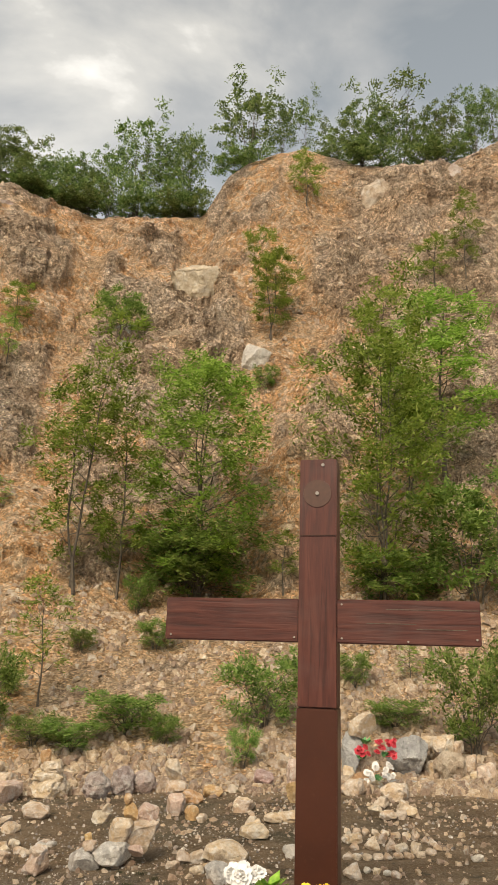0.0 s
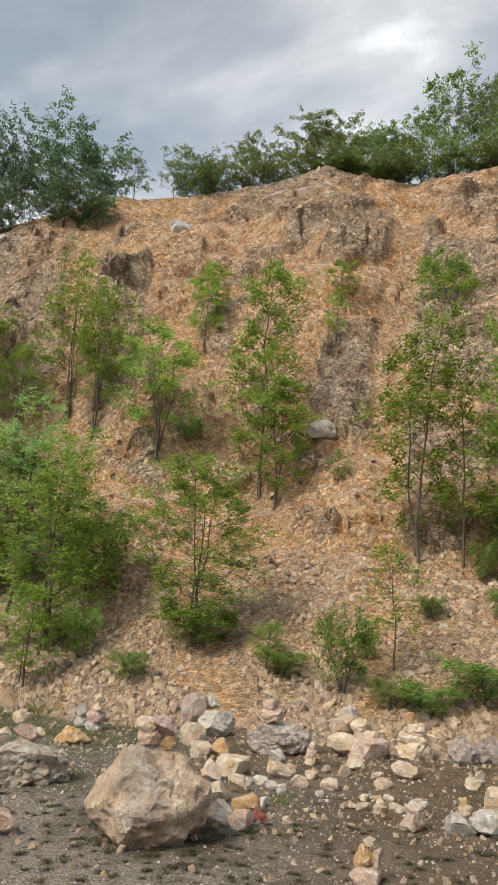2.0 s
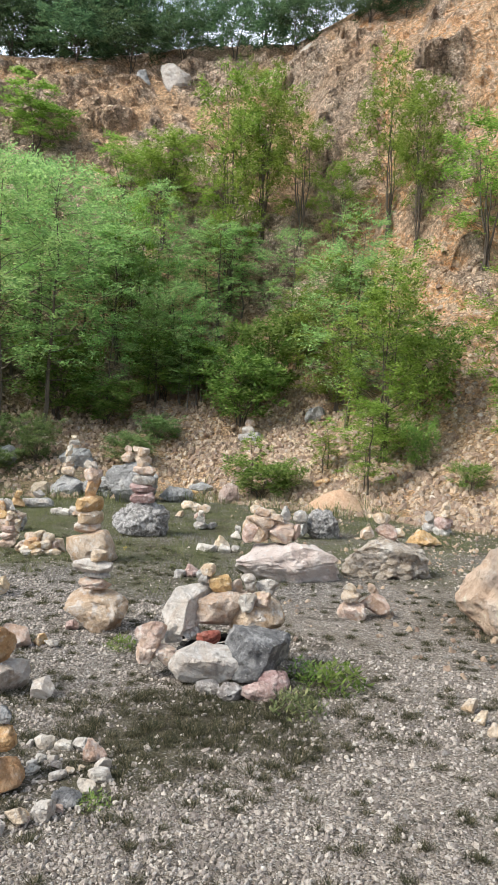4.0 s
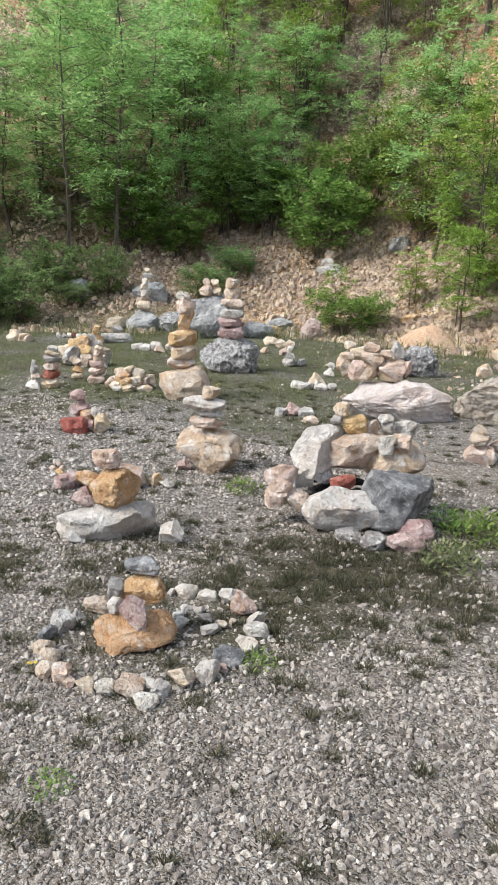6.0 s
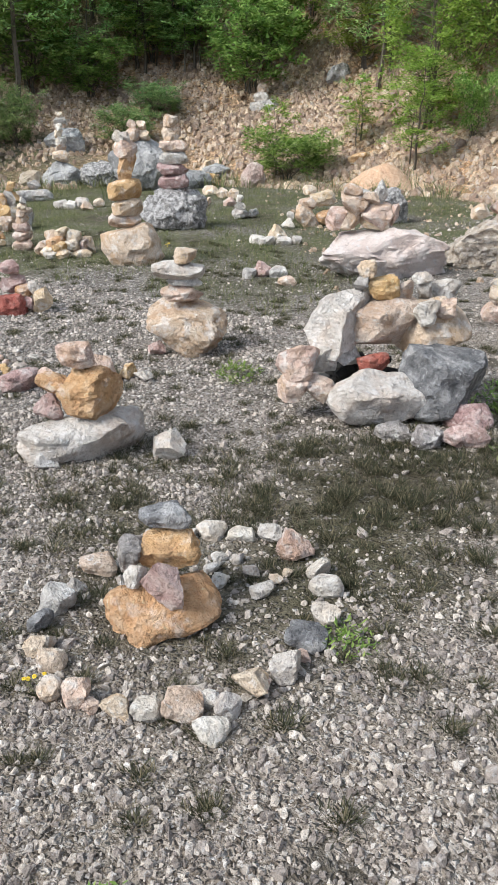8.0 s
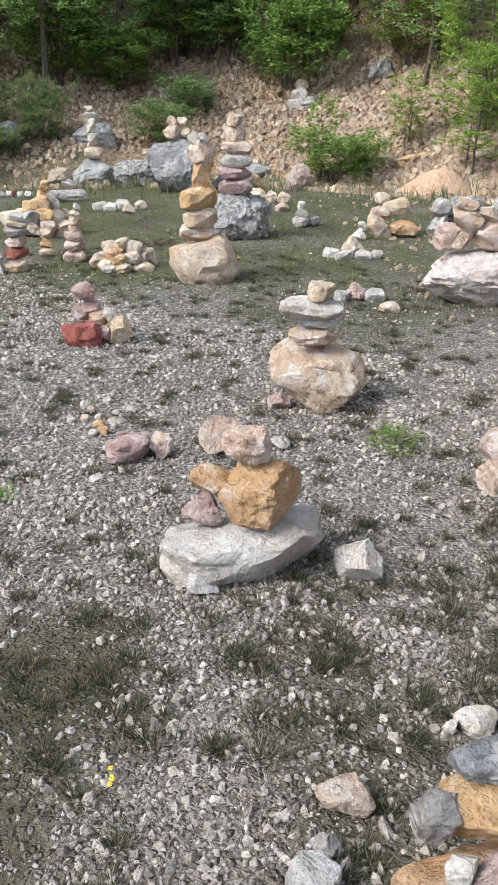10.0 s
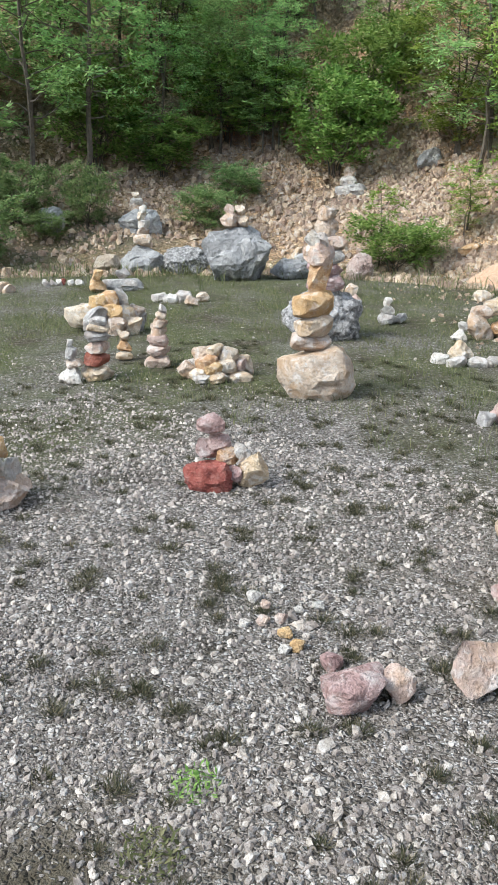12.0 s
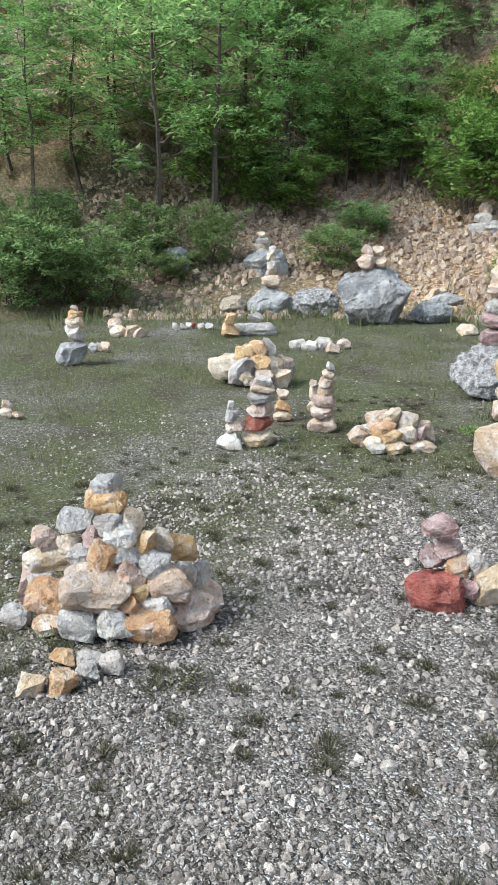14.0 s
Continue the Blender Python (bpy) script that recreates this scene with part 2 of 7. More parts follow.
def make_stone(name, tones, grey, what="object", scale=15.0, lo=0.9, hi=1.12, speckle=0.0, rust=0.0, pale=0.55):
    """Limestone: tones are (dark, middle, light); grey is how much lichen-grey covers it."""
    m, t, b = material(name)
    co = t.nodes.new("ShaderNodeNewGeometry").outputs["Position"]
    rnd = random_of(t, what)
    shift = node(t, "ShaderNodeVectorMath")
    shift.operation = "ADD"
    spread = calc(t, "MULTIPLY", rnd, 37.0)
    t.links.new(co, shift.inputs[0])
    t.links.new(spread, shift.inputs[1])
    v = shift.outputs[0]
    a = noise_tex(t, v, scale, 6, 0.62, 0.3)
    f = noise_tex(t, v, scale * 6, 5, 0.7)
    g = noise_tex(t, v, scale * 0.45, 3, 0.5)
    c = ramp(t, a, [(0.28, tones[0]), (0.5, tones[1]), (0.72, tones[2])])
    c = mix(t, span(t, f, 0.52, 0.72, 0.0, 0.7), c, tuple(0.6 * x for x in tones[1]))
    vein = noise_tex(t, v, scale * 1.6, 8, 0.7, 1.2)
    c = mix(t, span(t, vein, 0.57, 0.68, 0.0, 0.75), c, tuple(min(0.80, 1.3 * x) for x in tones[2]))
    c = mix(t, span(t, vein, 0.42, 0.32, 0.0, 0.65), c, tuple(0.55 * x for x in tones[0]))
    c = mix(t, span(t, g, 0.5, 0.62, 0.0, grey), c, (0.27, 0.265, 0.26))
    c = mix(t, span(t, f, 0.25, 0.42, 0.35, 0.0), c, (0.66, 0.62, 0.55))
    if rust:
        c = mix(t, span(t, noise_tex(t, v, scale * 0.5, 5, 0.6, 0.5), 0.48, 0.60, 0.0, rust), c, (0.53, 0.345, 0.165))
    c = mix(t, span(t, noise_tex(t, v, scale * 0.8, 4, 0.6), 0.55, 0.64, 0.0, pale), c, (0.80, 0.77, 0.73))
    if speckle:
        c = mix(t, span(t, noise_tex(t, v, scale * 1.3, 6, 0.75), 0.50, 0.56, 0.0, speckle), c, (0.60, 0.58, 0.56))
    hue = node(t, "ShaderNodeHueSaturation", Saturation=1.0)
    t.links.new(span(t, rnd, 0.0, 1.0, lo, hi), hue.inputs["Value"])
    t.links.new(span(t, rnd, 0.0, 1.0, 0.482, 0.503), hue.inputs["Hue"])
    t.links.new(c, hue.inputs["Color"])
    t.links.new(hue.outputs[0], b.inputs["Base Color"])
    b.inputs["Roughness"].default_value = 0.88
    b.inputs["Specular IOR Level"].default_value = 0.25
    pits = noise_tex(t, v, 55.0, 5, 0.75)
    c_pit = span(t, pits, 0.42, 0.34, 0.0, 1.0)
    h = calc(t, "ADD", calc(t, "MULTIPLY", a, 2.2), calc(t, "MULTIPLY", f, 0.7))
    h = calc(t, "ADD", h, calc(t, "SUBTRACT", calc(t, "MULTIPLY", pits, 0.5), calc(t, "MULTIPLY", c_pit, 0.35)))
    bump(t, b, h, 1.0, min(0.36 / scale, 0.045))
    return m


def make_leaf(name, dark, light, yellow):
    m, t, b = material(name)
    rnd = random_of(t, "island")
    ob = random_of(t, "object")
    c = ramp(t, rnd, [(0.0, dark), (0.6, light), (1.0, yellow)])
    hue = node(t, "ShaderNodeHueSaturation", Saturation=1.0)
    t.links.new(span(t, ob, 0.0, 1.0, 0.75, 1.2), hue.inputs["Value"])
    t.links.new(span(t, ob, 0.0, 1.0, 0.48, 0.515), hue.inputs["Hue"])
    t.links.new(c, hue.inputs["Color"])
    t.links.new(hue.outputs[0], b.inputs["Base Color"])
    b.inputs["Roughness"].default_value = 0.6
    b.inputs["Specular IOR Level"].default_value = 0.25
    tr = t.nodes.new("ShaderNodeBsdfTranslucent")
    t.links.new(hue.outputs[0], tr.inputs["Color"])
    mx = t.nodes.new("ShaderNodeMixShader")
    mx.inputs[0].default_value = 0.52
    t.links.new(b.outputs[0], mx.inputs[1])
    t.links.new(tr.outputs[0], mx.inputs[2])
    t.links.new(mx.outputs[0], t.nodes["Material Output"].inputs["Surface"])
    return m


def make_bark(name, dark, light):
    m, t, b = material(name)
    co = coords(t)
    f = noise_tex(t, co, 14.0, 6, 0.7)
    t.links.new(ramp(t, f, [(0.3, dark), (0.7, light)]), b.inputs["Base Color"])
    b.inputs["Roughness"].default_value = 0.95
    bump(t, b, f, 0.8, 0.02)
    return m


def make_wood(name, stretch):
    m, t, b = material(name)
    co = coords(t)
    mp = node(t, "ShaderNodeMapping")
    mp.inputs["Scale"].default_value = stretch
    t.links.new(co, mp.inputs[0])
    g = noise_tex(t, mp.outputs[0], 2.4, 6, 0.6, 0.6)
    w = noise_tex(t, co, 3.0, 3)
    c = ramp(t, g, [(0.28, (0.030, 0.008, 0.006)), (0.5, (0.078, 0.019, 0.013)), (0.75, (0.13, 0.038, 0.026))])
    c = mix(t, span(t, w, 0.5, 0.75, 0.0, 0.5), c, (0.095, 0.05, 0.045))
    t.links.new(c, b.inputs["Base Color"])
    t.links.new(span(t, g, 0.3, 0.7, 0.42, 0.62), b.inputs["Roughness"])
    b.inputs["Specular IOR Level"].default_value = 0.4
    bump(t, b, g, 0.5, 0.006)
    return m


def make_painted_steel():
    m, t, b = material("brown_painted_steel")
    co = coords(t)
    w = noise_tex(t, co, 2.5, 4)
    f = noise_tex(t, co, 40.0, 4)
    c = ramp(t, w, [(0.3, (0.045, 0.011, 0.005)), (0.7, (0.068, 0.018, 0.008))])
    t.links.new(mix(t, span(t, f, 0.6, 0.8, 0.0, 0.4), c, (0.09, 0.04, 0.025)), b.inputs["Base Color"])
    b.inputs["Roughness"].default_value = 0.38
    bump(t, b, f, 0.15, 0.002)
    return m


def make_plain(name, a, c, rough=0.6, scale=30.0):
    m, t, b = material(name)
    f = noise_tex(t, coords(t), scale, 4)
    t.links.new(ramp(t, f, [(0.3, a), (0.7, c)]), b.inputs["Base Color"])
    b.inputs["Roughness"].default_value = rough
    return m


M_GROUND = make_ground()
M_STONE = {
    "cream": make_stone("cream_limestone", ((0.47, 0.36, 0.25), (0.70, 0.575, 0.43), (0.79, 0.715, 0.61)), 0.2, rust=0.55),
    "white": make_stone("white_limestone", ((0.48, 0.43, 0.37), (0.66, 0.615, 0.55), (0.77, 0.745, 0.70)), 0.25, rust=0.2),
    "ochre": make_stone("ochre_limestone", ((0.45, 0.26, 0.11), (0.64, 0.42, 0.20), (0.74, 0.58, 0.38)), 0.12, rust=0.4, pale=0.35),
    "grey": make_stone("grey_limestone", ((0.28, 0.265, 0.25), (0.52, 0.495, 0.46), (0.70, 0.68, 0.65)), 0.3, rust=0.15),
    "pink": make_stone("pink_limestone", ((0.48, 0.33, 0.25), (0.68, 0.52, 0.42), (0.77, 0.67, 0.58)), 0.15, rust=0.35),
    "slate": make_stone("blue_grey_limestone", ((0.10, 0.10, 0.105), (0.21, 0.21, 0.215), (0.42, 0.42, 0.42)), 0.2, pale=0.25),
    "red": make_stone("red_sandstone", ((0.22, 0.07, 0.05), (0.40, 0.14, 0.09), (0.47, 0.23, 0.17)), 0.0, pale=0.08),
    "rose": make_stone("rose_grey_marble", ((0.30, 0.18, 0.155), (0.49, 0.34, 0.305), (0.66, 0.54, 0.49)), 0.2, pale=0.3),
    "dark": make_stone("speckled_breccia", ((0.10, 0.09, 0.085), (0.27, 0.24, 0.22), (0.60, 0.56, 0.52)), 0.5, scale=16.0),
}
M_STONE["yellow"] = make_stone("yellow_limestone", ((0.47, 0.35, 0.20), (0.68, 0.55, 0.38), (0.77, 0.70, 0.57)), 0.15, rust=0.4)
M_BOULDER = {
    "cream": make_stone("cream_boulder", ((0.34, 0.25, 0.17), (0.52, 0.42, 0.31), (0.64, 0.56, 0.45)), 0.35, scale=4.0, lo=0.92, hi=1.08, pale=0.3),
    "white": make_stone("white_boulder", ((0.42, 0.37, 0.31), (0.58, 0.53, 0.47), (0.68, 0.65, 0.60)), 0.3, scale=4.0, lo=0.92, hi=1.08, pale=0.35),
    "grey": make_stone("grey_boulder", ((0.22, 0.22, 0.215), (0.38, 0.375, 0.37), (0.58, 0.575, 0.56)), 0.2, scale=4.0, lo=0.92, hi=1.08, pale=0.4),
    "pink": make_stone("pink_boulder", ((0.30, 0.21, 0.17), (0.48, 0.37, 0.31), (0.60, 0.52, 0.45)), 0.3, scale=4.0, lo=0.92, hi=1.08, pale=0.3),
    "ochre": make_stone("ochre_boulder", ((0.30, 0.18, 0.08), (0.52, 0.35, 0.18), (0.62, 0.50, 0.34)), 0.15, scale=4.0, lo=0.92, hi=1.08, pale=0.2),
    "dark": make_stone("speckled_boulder", ((0.06, 0.06, 0.06), (0.24, 0.23, 0.22), (0.58, 0.56, 0.54)), 0.35, scale=15.0, lo=0.92, hi=1.08, speckle=0.65, pale=0.15),
    "mauve": make_stone("mauve_grey_boulder", ((0.24, 0.17, 0.15), (0.45, 0.37, 0.33), (0.66, 0.58, 0.52)), 0.3, scale=9.0, lo=0.92, hi=1.08, speckle=0.45, pale=0.3),
    "chalk": make_stone("chalky_boulder", ((0.58, 0.46, 0.40), (0.76, 0.66, 0.60), (0.80, 0.76, 0.73)), 0.08, scale=4.5, lo=0.92, hi=1.08, pale=0.5),
    "conglomerate": make_stone("conglomerate_boulder", ((0.22, 0.17, 0.13), (0.46, 0.38, 0.30), (0.64, 0.57, 0.48)), 0.25, scale=11.0, lo=0.92, hi=1.08, speckle=0.35, pale=0.4),
    "lichen": make_stone("lichened_boulder", ((0.38, 0.27, 0.18), (0.60, 0.46, 0.33), (0.73, 0.61, 0.48)), 0.4, scale=4.2, lo=0.92, hi=1.08, pale=0.3),
}
M_PEBBLE = make_stone("gravel_chips", ((0.32, 0.27, 0.225), (0.59, 0.515, 0.44), (0.74, 0.675, 0.61)), 0.2, "island", 40.0, 0.36, 1.12)
M_RUBBLE = make_stone("slope_rubble", ((0.40, 0.27, 0.165), (0.64, 0.475, 0.33), (0.76, 0.64, 0.50)), 0.12, "island", 8.0, 0.55, 1.14, pale=0.4)
M_LEAF = make_leaf("robinia_leaves", (0.10, 0.17, 0.03), (0.28, 0.42, 0.075), (0.46, 0.56, 0.16))
M_LEAF_WOOD = make_leaf("wood_leaves", (0.15, 0.28, 0.105), (0.36, 0.56, 0.20), (0.54, 0.70, 0.30))
M_LEAF_RIM = make_leaf("rim_leaves", (0.06, 0.1, 0.03), (0.18, 0.26, 0.08), (0.34, 0.42, 0.16))
M_LEAF_DARK = make_leaf("dark_leaves", (0.04, 0.085, 0.045), (0.115, 0.2, 0.095), (0.21, 0.31, 0.15))
M_LEAF_EDGE = make_leaf("edge_leaves", (0.08, 0.15, 0.05), (0.24, 0.35, 0.13), (0.42, 0.48, 0.22))
M_LEAF_BUSH = make_leaf("bush_leaves", (0.08, 0.16, 0.035), (0.24, 0.38, 0.09), (0.42, 0.52, 0.18))
M_GRASS = make_leaf("grass_blades", (0.03, 0.034, 0.018), (0.075, 0.08, 0.042), (0.30, 0.25, 0.16))
M_TURF = make_leaf("green_grass", (0.09, 0.11, 0.045), (0.18, 0.20, 0.085), (0.34, 0.32, 0.17))
M_BARK = make_bark("grey_brown_bark", (0.045, 0.035, 0.028), (0.16, 0.13, 0.10))
M_WOOD = make_wood("stained_larch_arm", (1.0, 14.0, 14.0))
M_WOOD_UP = make_wood("stained_larch_upright", (14.0, 14.0, 1.0))
M_STEEL = make_painted_steel()

# ---------------------------------------------------------------- the quarry bowl
# Azimuths in degrees to the left of +y, seen from the start of the walk.
AZ_FOOT = ([-180, -90, -45, -25, -8, 8, 25, 35, 45, 55, 61, 75, 90, 120, 180],
           [60, 40, 14, 11.3, 11.3, 11.8, 13.6, 15.9, 17.6, 18.3, 18.6, 18.5, 20, 40, 60])
AZ_RIM = ([-180, -90, -40, -28, -24.3, -17.3, -12, -7.2, -5.6, -3.4, 5.2, 12.1, 16.7, 23.4, 29.6, 38, 45, 51, 56, 75, 110, 180],
          [2, 10, 33, 35.8, 34.9, 35.1, 36.5, 35.6, 34.7, 31.6, 31.0, 31.6, 30.6, 29.5, 28.8, 24.7, 24.1, 23, 22.4, 21, 8, 2])
AZ_RIM_R = ([-180, -90, -28, 0, 30, 45, 60, 90, 180], [160, 70, 33, 35, 36, 39, 41, 60, 160])


def floor_z(x, y):
    return 0.228 + 0.04 * min(max(x, -17.0), 5.0)


def profile(az):
    r0 = float(np.interp(az, *AZ_FOOT))
    r2 = float(np.interp(az, *AZ_RIM_R))
    z2 = 1.92 + math.tan(math.radians(float(np.interp(az, *AZ_RIM)))) * r2
    return r0, r2, z2


def base_z(x, y):
    """The quarry's smooth shape: floor, talus, face and the land above the rim."""
    r = math.hypot(x, y)
    z = floor_z(x, y)
    az = math.degrees(math.atan2(-x, y))
    r0, r2, z2 = profile(az)
    if r <= r0:
        return z
    s = r - r0
    if s < 4:
        return z + 1.3 * (s / 4) ** 1.25
    if s < 8:
        return z + 1.3 + 2.3 * ((s - 4) / 4) ** 1.08
    if r < r2:
        k = (r - r0 - 8) / (r2 - r0 - 8)
        return (z + 3.6) + (z2 - z - 3.6) * (k - 0.10 * math.sin(2 * math.pi * k) / math.pi)
    return z2 + 0.02 * (r - r2)


def blob(az, v, a, b, wa, wv):
    """1 in the middle of a patch of the face, falling to 0 at its edge."""
    return max(0.0, 1.0 - ((az - a) / wa) ** 2 - ((v - b) / wv) ** 2)


# patches of bare limestone on the face: azimuth, height share, half widths
OUTCROPS = [(-22, 0.86, 9, 0.14), (-24, 0.6, 8, 0.2), (-16, 0.72, 4, 0.10), (-3, 0.62, 5, 0.16), (2, 0.66, 5, 0.13), (8, 0.80, 6, 0.08),
            (15, 0.93, 5, 0.09), (9, 0.56, 4, 0.09), (-14, 0.5, 3, 0.07), (24, 0.77, 3, 0.06), (29, 0.68, 4, 0.09), (34, 0.72, 3, 0.14), (44, 0.9, 4, 0.10),
            (47, 0.68, 5, 0.12), (54, 0.6, 5, 0.12), (-9, 0.22, 2.5, 0.06), (40, 0.55, 4, 0.1), (58, 0.75, 6, 0.1)]
# clay chutes that run down the face: azimuth at the rim and at the foot, half width
CHUTES = [(-11.5, -6.5, 2.3), (5.5, 7.0, 1.6), (26, 18, 2.4), (31, 30, 1.5)]


def slope_masks(az, v, p):
    n1 = noise.noise(p * 0.45)
    n2 = noise.noise(p * 1.3)
    rock = 0.0
    for a, b, wa, wv in OUTCROPS:
        rock = max(rock, blob(az, v, a, b, wa, wv))
    rock = min(1.0, max(0.0, (rock * 1.3 + 0.55 * n1 + 0.5 * n2 - 0.12) * 2.6))
    least = 0.12 if v < 0.45 else -0.08
    if v > 0.3 and n1 + 0.5 * n2 > least:
        rock = max(rock, min(1.0, (n1 + 0.5 * n2 - least) * 4))
    chute = 0.0
    for a, b, w in CHUTES:
        mid = b + (a - b) * v + 1.6 * noise.noise(Vector((v * 5, a, 0)))
        chute = max(chute, 1.0 - ((az - mid) / w) ** 2)
    chute = max(0.0, chute)
    rock *= 1.0 - 0.85 * min(1.0, chute * 1.6)
    return rock, chute


def fracture(p):
    """Blocky broken rock: each cell of a random net is a tilted facet at its own height."""
    dist, cells = noise.voronoi(p)
    c = cells[0]
    h = noise.cell_vector(c * 7.31)
    off = p - c
    return (h.x - 0.5) * 1.1 + off.x * (h.y - 0.5) + off.z * (h.z - 0.5) * 1.1 - 0.35 * max(0.0, 0.12 - (dist[1] - dist[0])) / 0.12


# dark weedy earth round the ring, the hearth and the slabs: x, y, radius
WEEDS = [(-4.3, 1.35, 0.38), (-5.6, 1.75, 0.35), (-3.35, 1.75, 0.8), (-3.45, 1.5, 0.75), (-3.2, 2.7, 0.8), (-3.9, 2.2, 0.5), (-2.7, 3.2, 0.6), (-4.5, 1.75, 0.4), (-2.6, 6.2, 0.9)]


def weedy(x, y):
    w = 0.75 * noise.noise(Vector((x * 0.8, y * 0.8, 3.1))) + 0.6 * noise.noise(Vector((x * 2.6, y * 2.6, 7.7))) - 0.12
    return w + 0.95 * max(0.0, max(1.0 - ((x - a) ** 2 + (y - b) ** 2) / (r * r) for a, b, r in WEEDS))


def build_ground():
    fine = list(np.arange(-33, 72.01, 0.22))
    coarse = list(np.arange(75, 326.0, 4.0))
    azs = fine + coarse
    shares = [(0, k / 60) for k in range(1, 61)] + [(1, k / 190) for k in range(1, 191)] + [(2, k / 14) for k in range(1, 15)]
    verts, faces, masks = [(0.0, 0.0, floor_z(0, 0))], [], [(0, 0, 0, 0.2, 1, 0, 1)]
    n_r = len(shares)
    for az in azs:
        a = az if az <= 180 else az - 360
        r0, r2, z2 = profile(a)
        ca, sa = math.cos(radians(a)), math.sin(radians(a))
        for zone, k in shares:
            if zone == 0:
                r = r0 * k ** 1.15
            elif zone == 1:
                r = r0 + (r2 - r0) * k
            else:
                r = r2 + 1400 * k ** 3
            x, y = -sa * r, ca * r
            z = base_z(x, y)
            p = Vector((x, y, z))
            rock = rubble = soil = 0.0
            far_floor = min(1.0, max(0.0, (r - 7.3 + 1.2 * noise.noise(p * 0.6)) / 2.0)) if a > 20 else 0.2
            if a > 20:
                far_floor = max(far_floor, min(1.0, max(0.0, (-x - 8.8 + 1.2 * noise.noise(p * 0.6)) / 1.6)))
            grass = min(1.0, max(0.0, weedy(x, y) * 1.1 - 0.02 + 0.95 * far_floor))
            if zone == 0:
                z += 0.025 * noise.noise(p * 1.3) + 0.05 * noise.noise(p * 0.4)
                soil = min(1.0, max(0.0, (r - (r0 - 1.2)) / 1.2)) * 0.9 if a < 38 else 0.0
                rubble = 1.0
            elif zone == 1:
                rock, chute = slope_masks(a, k, p)
                soil = 1.0
                s = r - r0
                rubble = min(1.0, max(0.0, 1.3 - s / 8)) * (1 - 0.9 * min(1, chute * 1.5))
                rub2 = max(0.0, noise.noise(p * 0.6 + Vector((9, 0, 0)))) * 1.2
                rubble = min(1.0, max(rubble, rub2))
                edge = min(1.0, k * 8) * min(1.0, (1 - k) * 10 + 0.25)
                out = Vector((sa * 0.83, -ca * 0.83, 0.56))
                d = 0.55 * noise.noise(p * 0.22) * 2.0 + 0.4 * noise.noise(p * 0.8)
                d -= 0.12 * chute
                q0 = Vector((p.x, p.y, p.z * 1.5))
                d += (0.40 + 0.60 * rock) * (0.42 * fracture(q0 * 0.42) + 0.22 * fracture(q0 * 1.1) + 0.10 * fracture(q0 * 2.8)) + rock * 0.3
                d += 0.10 * noise.noise(p * 2.4) + 0.06 * noise.noise(p * 5.0)
                d *= edge
                amp = 1.0 if s > 8 else 0.12 + 0.88 * max(0.0, (s - 3) / 5)
                q = p + out * (d * amp)
                x, y, z = q
                grass = 0.0
                if a > 34:
                    rubble = max(rubble, 0.85 - 0.5 * max(0.0, k - 0.5))
                if a > 46:
                    leafy = min(1.0, (a - 46) / 8) * min(1.0, max(0.0, 2.6 - s / 4)) * min(1.0, max(0.3, 0.85 + 0.8 * noise.noise(p * 0.7)))
                    soil, grass = 1 - 0.85 * leafy, 0.9
            else:
                soil = 0.0
                grass = 1.0
                z += 0.6 * noise.noise(p * 0.2) * min(1.0, k * 8)
                if k > 0.6:
                    z += (k - 0.6) * 40 * (0.6 + noise.noise(Vector((a * 0.06, 0, 0))))
            verts.append((x, y, z))
            dirt = min(1.0, max(0.0, 0.10 + 0.35 * (x + 2.2) + 0.24 * (y - 6.0) + 0.5 * noise.noise(Vector((x * 0.7, y * 0.7, 5.5)))))
            if x < -6.5:
                dirt *= max(0.0, 1 + (x + 6.5) / 3)
            lawn = far_floor if a > 20 else 0.0
            if zone == 2:
                lawn = 1.0
            worn = min(1.0, max(0.0, (x + 6.2) / 3.0 + 0.8 * noise.noise(Vector((x * 0.5, y * 0.5, 9.1)))))
            masks.append((rock, rubble, soil, grass, dirt, lawn, worn))
    n_a = len(azs)
    for i in range(n_a):
        j = (i + 1) % n_a
        faces.append((0, 1 + j * n_r, 1 + i * n_r))
        for k in range(n_r - 1):
            a, b = 1 + i * n_r + k, 1 + j * n_r + k
            faces.append((a, b, b + 1, a + 1))
    me = bpy.data.meshes.new("ground")
    me.from_pydata(verts, [], faces)
    for n, name in enumerate(("rock", "rubble", "soil", "grass", "dirt", "lawn", "worn")):
        at = me.attributes.new(name, "FLOAT", "POINT")
        at.data.foreach_set("value", [m[n] for m in masks])
    me.materials.append(M_GROUND)
    bm = bmesh.new()
    bm.from_mesh(me)
    bmesh.ops.recalc_face_normals(bm, faces=bm.faces)
    if sum(f.normal.z for f in bm.faces) < 0:
        bmesh.ops.reverse_faces(bm, faces=bm.faces)
    bm.to_mesh(me)
    bm.free()
    me.polygons.foreach_set("use_smooth", [False] * len(me.polygons))
    return tagged(new("ground", me), "gravel quarry floor rising into an orange clay and limestone face", "ground", kind="structure")


ground = build_ground()
from mathutils.bvhtree import BVHTree
G_TREE = BVHTree.FromPolygons([v.co.copy() for v in ground.data.vertices], [tuple(p.vertices) for p in ground.data.polygons])


def ground_z(x, y):
    hit = G_TREE.ray_cast(Vector((x, y, 90)), Vector((0, 0, -1)))
    return hit[0].z if hit[0] else floor_z(x, y)

